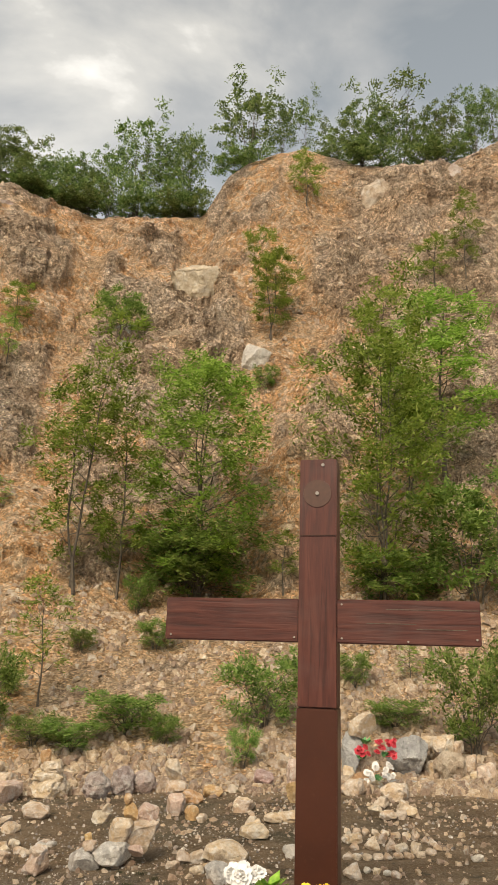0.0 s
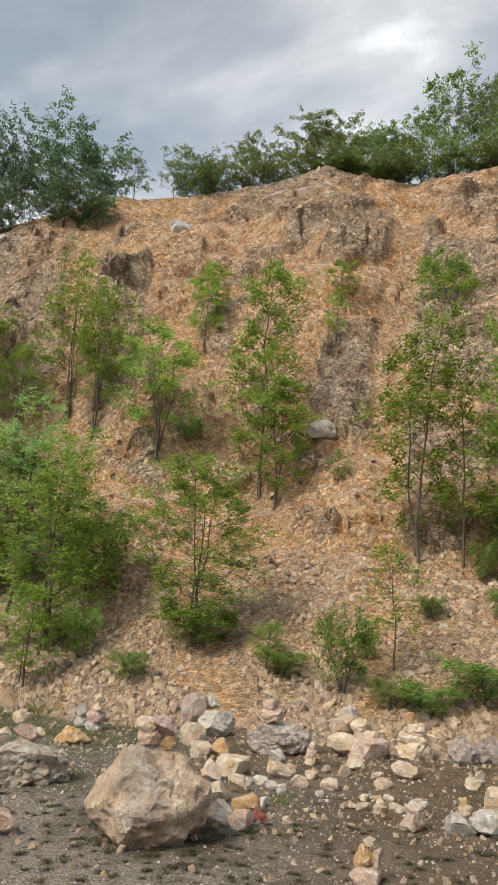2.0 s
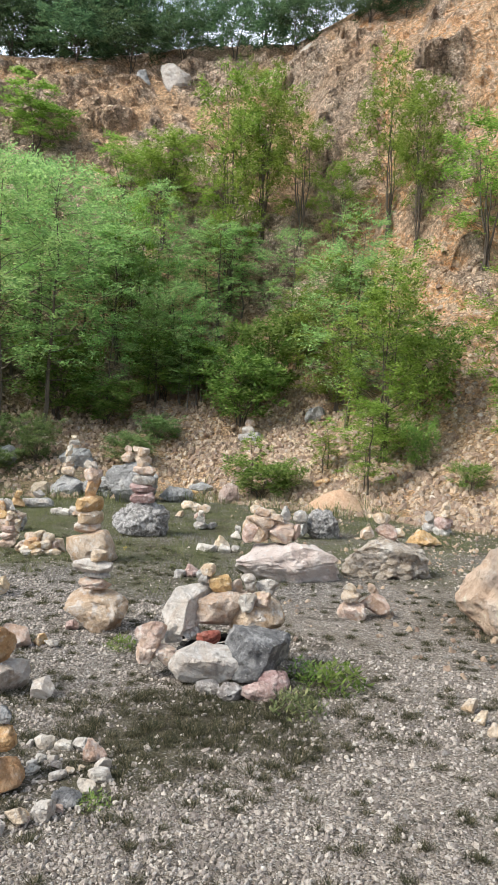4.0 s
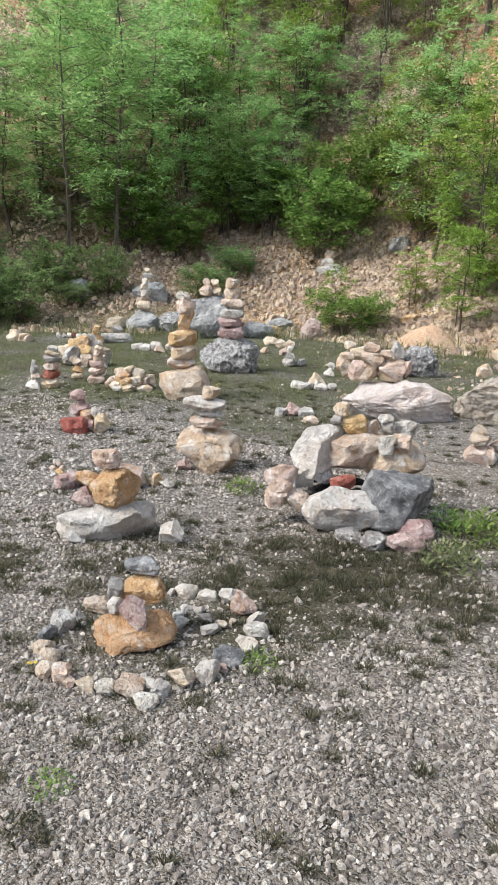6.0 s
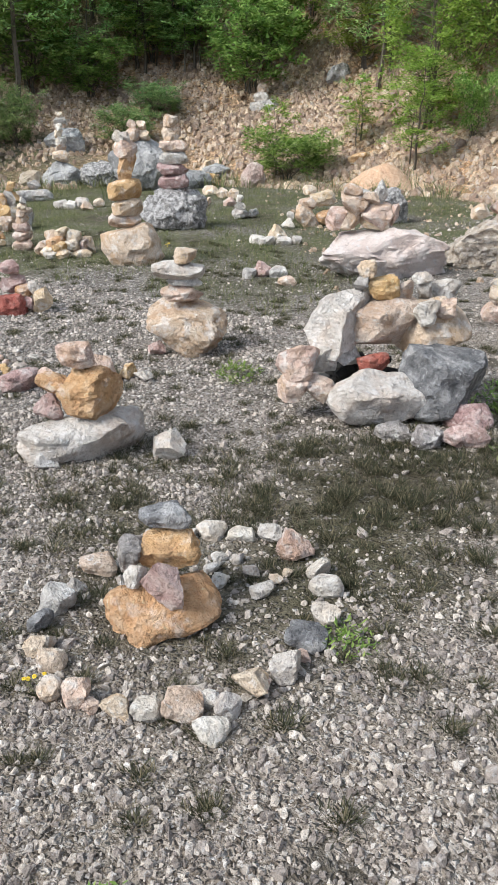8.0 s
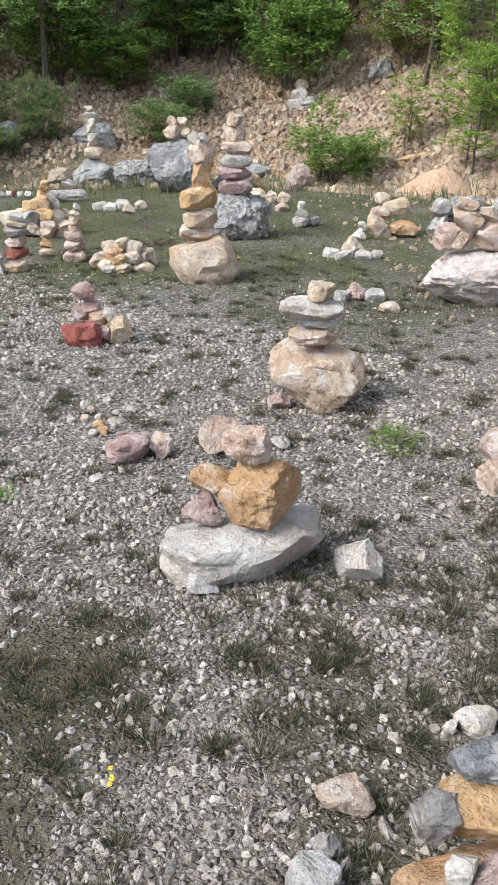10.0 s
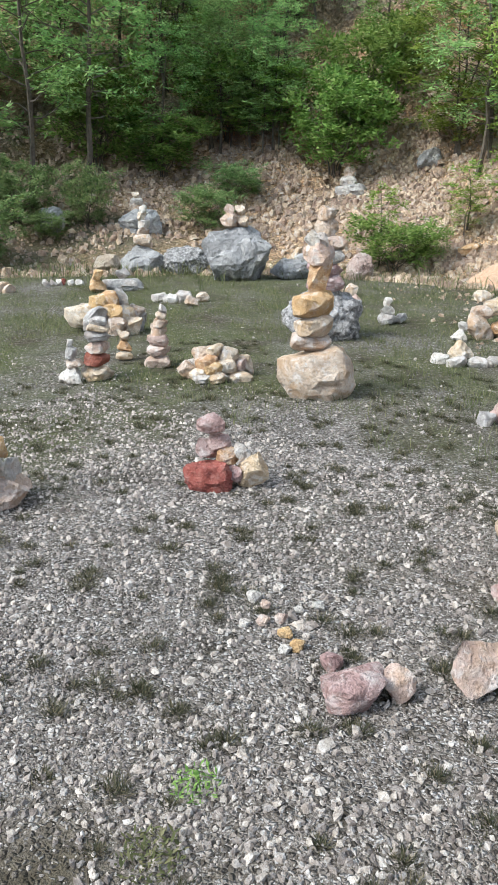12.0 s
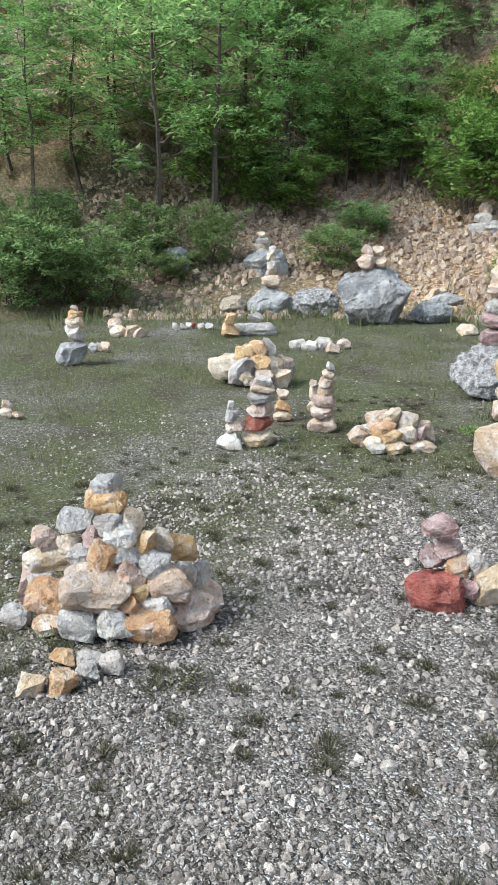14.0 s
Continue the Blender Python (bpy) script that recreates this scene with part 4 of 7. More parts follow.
pile("stone_cairn", "few small stones stacked on the large grey boulder", -12.42, 10.857, 45.318, [(-0.1, 0, 0.93, 0.3, 0.2, "cream"), (0.08, 0, 0.91, 0.21, 0.18, "cream"), (0.05, 0, 1.07, 0.16, 0.16, "cream"), (-0.12, 0, 1.1, 0.16, 0.15, "pink")],
    settle=False)
boulder("rough cream and grey boulder in the grass", -15.152, 10.588, 45.318, 0.513, 0.291, "cream")
boulder("grey limestone boulder carrying a thin stack", -14.513, 10.825, 45.318, 0.819, 0.475, "grey")
boulder("low pitted grey boulder in the grass", -13.832, 11.183, 45.318, 0.805, 0.442, "dark")
boulder("low pale grey boulder at the rubble edge", -11.786, 11.527, 45.318, 0.715, 0.345, "grey")
boulder("small grey boulder at the rubble edge", -12.414, 12.925, 45.318, 0.548, 0.265, "grey")
boulder("grey limestone boulder half hidden in bushes", -15.931, 12.137, 45.318, 0.894, 0.465, "grey")
boulder("mossy grey rock deep in the bushes", -17.255, 10.976, 45.318, 0.571, 0.475, "grey")
pile("stone_cairn", "thin stack of small pale stones on a grey boulder", -14.47, 10.8, 45.318, [(0, 0, 0.55, 0.32, 0.2, "cream"), (-0.01, 0, 0.7, 0.2, 0.155, "cream"), (0.01, 0, 0.83, 0.2, 0.155, "white"), (-0.02, 0, 0.95, 0.155, 0.13, "cream"), (0.0, 0, 1.06, 0.12, 0.13, "white")],
    settle=False)
pile("stone_cairn", "small pale stones on a grey boulder in bushes", -16.076, 12.168, 45.318, [(-0.002, 0, 0.442, 0.306, 0.166, "cream"), (-0.005, 0,
    0.553, 0.24, 0.135, "white"), (-0.018, 0, 0.653, 0.152, 0.125, "cream")], settle=False)
pile("stone_row", "low row of white stones in the grass", -11.462, 8.586, 45.318, [(-0.287, 0.119, 0.043, 0.206, 0.13, "white"), (-0.141, 0.021,
    0.047, 0.183, 0.123, "white"), (0.024, 0.034, 0.065, 0.204, 0.155, "white"), (0.12, -0.251, 0.069, 0.164, 0.138, "cream"), (0.283, 0.077, 0.06,
    0.162, 0.13, "cream")], settle=True)
pile("stone_cairn", "flat grey slab with a small grey stone on it", -12.99, 8.957, 45.318, [(-0.002, 0, 0.084, 0.559, 0.169, "grey"), (-0.005, 0,
    0.235, 0.207, 0.155, "grey")], settle=False)
pile("stone_cairn", "ochre stone with a smaller one on top", -13.12, 8.575, 45.318, [(-0.001, 0, 0.095, 0.236, 0.194, "ochre"), (0.009, 0, 0.256,
    0.149, 0.132, "ochre")], settle=False)
heap = pile("stone_heap", "heap of ochre cream and grey stones in the grass", -10.557, 6.635, 45.318, [(-0.362, -0.045, 0.17, 0.324, 0.215, "cream"),
    (-0.199, -0.21, 0.176, 0.268, 0.232, "grey"), (-0.17, -0.119, 0.313, 0.196, 0.17, "ochre"), (-0.061, -0.108, 0.343, 0.196, 0.175, "ochre"),
    (0.022, -0.021, 0.359, 0.161, 0.187, "white"), (-0.031, -0.195, 0.212, 0.195, 0.184, "ochre"), (0.088, -0.14, 0.206, 0.178, 0.159, "cream"),
    (0.204, 0, 0.172, 0.182, 0.196, "cream"), (0.164, -0.196, 0.083, 0.221, 0.175, "cream"), (-0.007, -0.276, 0.092, 0.206, 0.183, "cream"), (-0.156,
    -0.265, 0.114, 0.152, 0.131, "cream"), (0.248, 0, 0.091, 0.126, 0.199, "grey")], settle=False)
heap_core(heap, [(-0.362, -0.045, 0.17, 0.324, 0.215, "cream"), (-0.199, -0.21, 0.176, 0.268, 0.232, "grey"), (-0.17, -0.119, 0.313, 0.196, 0.17,
    "ochre"), (-0.061, -0.108, 0.343, 0.196, 0.175, "ochre"), (0.022, -0.021, 0.359, 0.161, 0.187, "white"), (-0.031, -0.195, 0.212, 0.195, 0.184,
    "ochre"), (0.088, -0.14, 0.206, 0.178, 0.159, "cream"), (0.204, 0, 0.172, 0.182, 0.196, "cream"), (0.164, -0.196, 0.083, 0.221, 0.175, "cream"),
    (-0.007, -0.276, 0.092, 0.206, 0.183, "cream"), (-0.156, -0.265, 0.114, 0.152, 0.131, "cream"), (0.248, 0, 0.091, 0.126, 0.199, "grey")])
pile("stone_cairn", "white stone with small grey stones stacked", -9.127, 4.853, 45.318, [(-0.001, 0, 0.061, 0.193, 0.138, "white"), (0.032, 0, 0.16,
    0.124, 0.07, "cream"), (0.011, 0, 0.242, 0.083, 0.098, "grey"), (0.006, 0, 0.316, 0.051, 0.056, "white")], settle=False)
pile("stone_cairn", "cream and red-brown stones stacked in layers", -9.005, 5.034, 45.318, [(-0.002, 0, 0.056, 0.226, 0.132, "cream"), (-0.009, 0,
    0.169, 0.185, 0.095, "red"), (-0.003, 0, 0.261, 0.184, 0.088, "pink"), (0.001, 0, 0.35, 0.195, 0.091, "grey"), (0.009, 0, 0.417, 0.166, 0.059,
    "cream"), (0.01, 0, 0.472, 0.122, 0.063, "white")], settle=False)
pile("stone_cairn", "ochre and cream stones in a small stack", -9.317, 5.595, 45.318, [(-0.002, 0, 0.037, 0.134, 0.079, "cream"), (0.003, 0, 0.12,
    0.112, 0.094, "ochre"), (-0.003, 0, 0.21, 0.098, 0.082, "cream")], settle=False)
pile("stone_cairn", "slender tower of flat pinkish stones", -8.9, 5.595, 45.318, [(-0.003, 0, 0.044, 0.205, 0.105, "pink"), (0.007, 0, 0.144, 0.191,
    0.101, "pink"), (-0.001, 0, 0.232, 0.165, 0.086, "pink"), (0.012, 0, 0.302, 0.114, 0.07, "cream"), (0.021, 0, 0.367, 0.113, 0.07, "cream"),
    (0.025, 0, 0.425, 0.084, 0.066, "cream"), (0.038, 0, 0.485, 0.067, 0.066, "white")], settle=False)
pile("stone_cairn", "three small cream stones stacked", -9.322, 5.986, 45.318, [(-0.003, 0, 0.045, 0.107, 0.099, "cream"), (-0.003, 0, 0.151, 0.088,
    0.116, "cream"), (-0.011, 0, 0.237, 0.069, 0.065, "cream")], settle=False)
pile("stone_cairn", "red sandstone with rose ochre and white stones piled beside it", -6.835, 3.902, 37.743, [(-0.003, 0, 0.057, 0.234, 0.155, "red"),
    (-0.017, 0.06, 0.181, 0.113, 0.107, "rose"), (0.233, 0, 0.094, 0.143, 0.16, "yellow"), (0.137, 0, 0.066, 0.085, 0.092, "rose"), (0.097, 0.05,
    0.148, 0.122, 0.097, "ochre"), (0.169, 0.06, 0.175, 0.086, 0.085, "white"), (0.052, 0.08, 0.213, 0.122, 0.095, "rose"), (0, 0.08, 0.313, 0.135,
    0.097, "rose")], settle=False)
pile("pebble_cluster", "small pink ochre and white pebbles on the gravel", -5.745, 3.057, 37.743, [(-0.099, 0.14, 0.01, 0.052, 0.039, "white"),
    (-0.064, -0.012, 0.012, 0.046, 0.033, "pink"), (-0.001, 0.004, 0.015, 0.044, 0.035, "pink"), (0.011, -0.09, 0.018, 0.051, 0.036, "ochre"), (0.049,
    -0.174, 0.024, 0.048, 0.044, "ochre"), (0.007, -0.193, 0.017, 0.042, 0.03, "white"), (0.085, -0.105, 0.015, 0.033, 0.023, "white"), (0.135, 0.084,
    0.018, 0.043, 0.036, "white"), (0.066, 0.068, 0.011, 0.036, 0.026, "white"), (-0.002, 0.225, 0.006, 0.046, 0.027, "white"), (-0.13, -0.03, 0.007,
    0.038, 0.025, "white"), (-0.057, 0.082, 0.012, 0.034, 0.037, "pink")], settle=True)
single("dusky pink stone lying on the gravel", -5.303, 2.826, 38.7, [(0, 0, 0.048, 0.18, 0.114, "rose")])
single("pink stone beside the dusky one", -5.214, 2.926, 38.7, [(0, 0, 0.042, 0.091, 0.1, "pink")])
single("small rose stone on the gravel", -5.451, 2.929, 38.7, [(0, 0, 0.021, 0.068, 0.049, "rose")])
single("cracked pale pink stone on the gravel", -5.049, 3.132, 38.7, [(0, 0, 0.067, 0.202, 0.16, "pink")])
single("small brown ochre stone on the gravel", -4.97, 3.27, 38.7, [(0, 0, 0.037, 0.093, 0.089, "ochre")])
single("small white stone on the gravel", -4.875, 3.292, 38.7, [(0, 0, 0.026, 0.093, 0.061, "white")])
heap = pile("stone_heap", "large conical heap of ochre white and grey rocks", -7.891, 2.819, 45.318, [(0.152, -0.054, 0.561, 0.118, 0.078, "grey"),
    (0.158, -0.092, 0.495, 0.155, 0.108, "ochre"), (0.039, -0.07, 0.401, 0.152, 0.105, "grey"), (0.169, -0.133, 0.425, 0.109, 0.088, "grey"), (0.256,
    -0.122, 0.429, 0.099, 0.101, "cream"), (0.112, -0.146, 0.37, 0.079, 0.09, "rose"), (-0.112, 0, 0.303, 0.123, 0.086, "pink"), (0.003, -0.095,
    0.319, 0.094, 0.072, "cream"), (0.218, -0.163, 0.375, 0.121, 0.1, "white"), (0.309, -0.152, 0.347, 0.099, 0.101, "ochre"), (0.358, -0.094, 0.352,
    0.111, 0.092, "cream"), (0.447, 0, 0.259, 0.123, 0.118, "ochre")], settle=False)
add_stones(heap, [(-0.107, 0, 0.202, 0.203, 0.107, "cream"), (0.058, -0.16, 0.297, 0.1, 0.08, "grey"), (0.165, -0.197, 0.309, 0.133, 0.127, "ochre"),
    (0.25, -0.192, 0.319, 0.103, 0.083, "grey"), (0.342, -0.181, 0.279, 0.141, 0.083, "grey"), (0.262, -0.228, 0.257, 0.12, 0.11, "pink"), (0.134,
    -0.248, 0.206, 0.254, 0.156, "cream"), (-0.191, 0, 0.082, 0.112, 0.131, "pink"), (-0.121, -0.075, 0.13, 0.109, 0.094, "white"), (0.301, -0.257,
    0.196, 0.078, 0.061, "ochre"), (0.409, -0.199, 0.188, 0.166, 0.133, "cream"), (0.451, -0.119, 0.198, 0.107, 0.125, "white"), (0.511, 0, 0.123,
    0.112, 0.129, "white")], settle=False)
add_stones(heap, [(-0.06, -0.186, 0.109, 0.181, 0.146, "ochre"), (0.266, -0.289, 0.156, 0.099, 0.088, "ochre"), (0.361, -0.267, 0.146, 0.139, 0.068,
    "white"), (0.549, 0, 0.072, 0.117, 0.095, "pink"), (0.511, -0.169, 0.077, 0.221, 0.129, "pink"), (0.077, -0.299, 0.073, 0.156, 0.137, "grey"),
    (0.219, -0.323, 0.103, 0.178, 0.123, "white"), (0.352, -0.307, 0.094, 0.192, 0.119, "ochre"), (-0.033, -0.251, 0.049, 0.146, 0.084, "cream"),
    (0.081, -0.271, 0.132, 0.132, 0.072, "grey")], settle=False)
heap_core(heap, [(-0.06, -0.186, 0.109, 0.181, 0.146, "ochre"), (0.266, -0.289, 0.156, 0.099, 0.088, "ochre"), (0.361, -0.267, 0.146, 0.139, 0.068,
    "white"), (0.549, 0, 0.072, 0.117, 0.095, "pink"), (0.511, -0.169, 0.077, 0.221, 0.129, "pink"), (0.077, -0.299, 0.073, 0.156, 0.137, "grey"),
    (0.219, -0.323, 0.103, 0.178, 0.123, "white"), (0.352, -0.307, 0.094, 0.192, 0.119, "ochre"), (-0.033, -0.251, 0.049, 0.146, 0.084, "cream"),
    (0.081, -0.271, 0.132, 0.132, 0.072, "grey")])
single("grey stone beside the large heap", -7.901, 2.543, 45.318, [(0, 0, 0.035, 0.117, 0.083, "grey")])
pile("stone_row", "six loose stones lying before the large heap", -7.392, 2.495, 45.318, [(-0.058, 0.083, 0.023, 0.089, 0.065, "ochre"), (0.033, 0.06,
    0.024, 0.097, 0.059, "white"), (0.049, -0.014, 0.028, 0.078, 0.061, "grey"), (0.13, 0.033, 0.039, 0.088, 0.086, "white"), (-0.128, -0.083, 0.028,
    0.099, 0.07, "yellow"), (-0.025, -0.079, 0.035, 0.096, 0.079, "ochre")], settle=True)
heap = pile("stone_heap", "small heap of cream stones", -8.287, 5.701, 45.318, [(-0.27, 0, 0.047, 0.157, 0.136, "cream"), (-0.159, 0, 0.18, 0.156,
    0.123, "cream"), (-0.063, -0.059, 0.224, 0.132, 0.091, "cream"), (0.035, -0.057, 0.185, 0.168, 0.114, "cream"), (0.179, 0, 0.067, 0.135, 0.198,
    "cream"), (-0.126, -0.119, 0.138, 0.175, 0.113, "ochre"), (-0.195, -0.164, 0.059, 0.153, 0.094, "cream"), (-0.078, -0.165, 0.099, 0.161, 0.101,
    "ochre"), (0.02, -0.133, 0.115, 0.153, 0.094, "cream"), (0.128, -0.061, 0.093, 0.142, 0.115, "pink"), (-0.214, 0, 0.1, 0.112, 0.101, "white"),
    (-0.161, -0.203, 0.038, 0.152, 0.082, "white"), (-0.047, -0.212, 0.041, 0.151, 0.086, "cream"), (0.125, -0.152, 0.025, 0.188, 0.087, "cream")],
    settle=False)
heap_core(heap, [(-0.27, 0, 0.047, 0.157, 0.136, "cream"), (-0.159, 0, 0.18, 0.156, 0.123, "cream"), (-0.063, -0.059, 0.224, 0.132, 0.091, "cream"),
    (0.035, -0.057, 0.185, 0.168, 0.114, "cream"), (0.179, 0, 0.067, 0.135, 0.198, "cream"), (-0.126, -0.119, 0.138, 0.175, 0.113, "ochre"), (-0.195,
    -0.164, 0.059, 0.153, 0.094, "cream"), (-0.078, -0.165, 0.099, 0.161, 0.101, "ochre"), (0.02, -0.133, 0.115, 0.153, 0.094, "cream"), (0.128,
    -0.061, 0.093, 0.142, 0.115, "pink"), (-0.214, 0, 0.1, 0.112, 0.101, "white"), (-0.161, -0.203, 0.038, 0.152, 0.082, "white"), (-0.047, -0.212,
    0.041, 0.151, 0.086, "cream"), (0.125, -0.152, 0.025, 0.188, 0.087, "cream")])
boulder("pale grey boulder in the far grass", -12.893, 5.901, 45.318, 0.379, 0.278, "grey")
pile("stone_cairn", "white block with small stones stacked on the pale boulder", -12.864, 5.93, 45.318, [(0.005, 0, 0.356, 0.204, 0.192, "white"),
    (0.015, 0, 0.483, 0.197, 0.112, "cream"), (0.026, 0, 0.572, 0.158, 0.09, "ochre"), (0.016, 0, 0.634, 0.082, 0.068, "cream")], settle=False)
pile("stone_heap", "low heap of pale stones in the grass", -13.959, 7.247, 45.318, [(-0.136, -0.841, 0.069, 0.106, 0.116, "grey"), (-0.084, -0.729,
    0.064, 0.1, 0.11, "cream"), (0.031, -0.883, 0.084, 0.126, 0.139, "cream"), (-0.223, 1.255, 0.02, 0.221, 0.148, "cream"), (-0.024, 0.453, 0.051,
    0.23, 0.153, "cream"), (0.152, 0.442, 0.059, 0.23, 0.16, "cream"), (0.284, 0.302, 0.057, 0.172, 0.137, "pink")], settle=True)
pile("stone_row", "short row of white stones and a red one", -13.945, 8.583, 45.318, [(-0.225, -0.08, 0.045, 0.107, 0.118, "white"), (-0.135, -0.028,
    0.038, 0.116, 0.099, "white"), (-0.044, 0.013, 0.041, 0.091, 0.1, "white"), (0.001, 0.078, 0.04, 0.092, 0.101, "red"), (0.135, 0.009, 0.045,
    0.099, 0.099, "white"), (0.268, 0.008, 0.049, 0.132, 0.099, "white")], settle=True)
pile("stone_heap", "few cream stones in the grass", -11.086, 4.192, 45.318, [(-0.004, -0.097, 0.038, 0.092, 0.085, "cream"), (-0.078, 0.208, 0.029,
    0.106, 0.089, "cream"), (0.083, -0.111, 0.034, 0.092, 0.068, "cream")], settle=True)
heap = pile("stone_hearth", "rough hearth of large white cream and grey rocks round charred wood", -3.65, 3.595, 43.233, [(-0.124, 0.2, 0.388, 0.343,
    0.266, "white"), (0.081, 0.2, 0.384, 0.34, 0.203, "cream"), (0.305, 0.18, 0.366, 0.342, 0.23, "cream"), (-0.026, -0.1, 0.12, 0.41, 0.201,
    "white"), (0.301, -0.08, 0.185, 0.386, 0.259, "slate"), (-0.367, 0, 0.244, 0.187, 0.156, "pink"), (-0.388, -0.03, 0.143, 0.148, 0.106, "pink"),
    (-0.272, -0.05, 0.137, 0.129, 0.103, "pink"), (-0.215, 0.1, 0.249, 0.139, 0.122, "grey"), (-0.112, 0.12, 0.236, 0.124, 0.104, "grey"), (-0.006,
    0.02, 0.235, 0.142, 0.077, "red")], settle=False)
add_stones(heap, [(-0.024, 0.2, 0.627, 0.104, 0.078, "cream"), (-0.046, 0.18, 0.576, 0.077, 0.065, "grey"), (0.057, 0.2, 0.543, 0.142, 0.098,
    "ochre"), (0.231, 0.06, 0.457, 0.111, 0.111, "white"), (0.335, 0.08, 0.464, 0.115, 0.085, "pink"), (0.245, 0.2, 0.585, 0.083, 0.049, "white"),
    (0.252, 0.2, 0.528, 0.074, 0.094, "grey"), (0.163, 0.2, 0.528, 0.08, 0.087, "cream"), (0.375, 0.25, 0.511, 0.141, 0.11, "grey")], settle=False)
pile("stone_row", "small grey and rose stones at the hearth foot", -3.264, 3.47, 43.233, [(0.181, 0.129, 0.05, 0.21, 0.115, "rose"), (-0.066, -0.074,
    0.04, 0.147, 0.096, "dark"), (0.083, -0.074, 0.046, 0.18, 0.099, "rose"), (-0.197, 0.018, 0.027, 0.145, 0.08, "dark")], settle=True)
boulder("large pinkish white boulder with a flat top", -5.235, 6.578, 39.28, 1.153, 0.411, "chalk")
pile("stone_cairn", "heap of small cream and pink stones on the flat boulder", -5.289, 6.534, 39.28, [(-0.344, 0, 0.48, 0.162, 0.168, "pink"),
    (-0.235, 0, 0.47, 0.186, 0.137, "cream"), (-0.2, 0, 0.604, 0.222, 0.171, "cream"), (-0.217, 0, 0.706, 0.15, 0.086, "cream"), (-0.006, 0, 0.506,
    0.264, 0.201, "pink"), (0.023, 0, 0.697, 0.09, 0.166, "grey"), (-0.073, 0, 0.632, 0.144, 0.112, "cream"), (0.129, 0, 0.507, 0.114, 0.168, "pink"),
    (-0.018, 0, 0.445, 0.234, 0.095, "cream")], settle=False)
boulder("rough grey boulder beyond the flat one", -6.735, 9.465, 39.28, 0.517, 0.429, "dark")
pile("stone_cairn", "grey stones beside the rough grey boulder", -6.883, 9.128, 39.28, [(-0.007, 0, 0.111, 0.222, 0.222, "grey"), (-0.016, 0, 0.297,
    0.189, 0.187, "grey")], settle=False)
boulder("cream conglomerate boulder full of knobbly stones", -4.485, 7.336, 39.28, 0.955, 0.427, "conglomerate")
pile("stone_cairn", "few cream stones on the conglomerate boulder", -4.647, 7.205, 39.28, [(0.195, 0, 0.498, 0.219, 0.156, "pink"), (0.148, 0, 0.63,
    0.164, 0.103, "cream"), (-0.004, 0, 0.464, 0.134, 0.125, "cream"), (0.318, 0, 0.477, 0.146, 0.097, "cream")], settle=False)
single("rust-orange rough stone on the gravel", -5.255, 9.829, 39.28, [(0, 0, 0.093, 0.404, 0.222, "ochre")])
pile("stone_cairn", "small grey and cream stack", -5.531, 11.003, 39.28, [(-0.005, 0, 0.064, 0.26, 0.131, "grey"), (-0.004, 0, 0.191, 0.26, 0.155,
    "rose"), (0.023, 0, 0.323, 0.156, 0.125, "cream"), (0.024, 0, 0.449, 0.121, 0.137, "cream")], settle=False)
pile("stone_cairn", "two small stones stacked", -5.857, 11.207, 39.28, [(-0.005, 0, 0.067, 0.214, 0.135, "grey"), (-0.018, 0, 0.219, 0.152, 0.192,
    "white")], settle=False)
pile("stone_cairn", "pair of low cream and pink stacks", -3.771, 5.51, 39.28, [(-0.005, 0, 0.064, 0.217, 0.145, "pink"), (-0.018, 0, 0.18, 0.184, 0.1,
    "cream"), (-0.034, 0, 0.258, 0.094, 0.07, "cream"), (0.194, 0.08, 0.118, 0.22, 0.16, "pink"), (0.171, 0.08, 0.238, 0.091, 0.084, "cream")],
    settle=False)
boulder("huge rounded cream boulder with grey lichen patches", -2.557, 5.965, 24.239, 0.975, 0.686, "lichen")
pile("stone_cairn", "few pale and ochre stones on the huge boulder", -2.437, 6.019, 24.239, [(-0.184, 0, 0.83, 0.149, 0.116, "cream"), (-0.151, 0,
    0.746, 0.175, 0.138, "pink"), (-0.051, 0, 0.822, 0.189, 0.148, "rose"), (-0.003, 0, 0.721, 0.108, 0.1, "ochre")], settle=False)
pile("stone_heap", "loose wall of cream stones trailing from the huge boulder", -2.624, 8.105, 24.239, [(-0.187, -1.441, 0.097, 0.199, 0.192,
    "white"), (-0.137, -0.685, 0.084, 0.19, 0.185, "cream"), (0.089, -1.072, 0.083, 0.24, 0.147, "ochre"), (-0.033, -1.625, 0.088, 0.203, 0.148,
    "pink"), (0.164, -1.409, 0.066, 0.124, 0.088, "red"), (0.103, -0.347, 0.082, 0.183, 0.173, "cream"), (0.17, 0.539, 0.085, 0.356, 0.209, "cream"),
    (-0.098, 0.155, 0.083, 0.2, 0.211, "pink"), (0.132, 1.714, 0.069, 0.238, 0.219, "ochre"), (-0.116, 2.558, 0.068, 0.327, 0.273, "cream"), (-0.087,
    1.614, 0.051, 0.236, 0.191, "cream")], settle=True)
pile("stone_row", "curved row of small white stones", -2.145, 7.98, 24.239, [(-0.131, 0.275, 0.024, 0.127, 0.08, "white"), (0.011, 0.32, 0.029, 0.145,
    0.08, "white"), (0.08, 0.058, 0.039, 0.14, 0.088, "white"), (0.149, -0.09, 0.047, 0.105, 0.096, "white"), (-0.108, -0.564, 0.041, 0.098, 0.086,
    "white")], settle=True)
boulder("whitish boulder near the slope foot", -3.761, 11.308, 24.239, 0.588, 0.356, "white")
boulder("pinkish rock near the slope foot", -4.335, 11.901, 24.239, 0.39, 0.524, "pink")
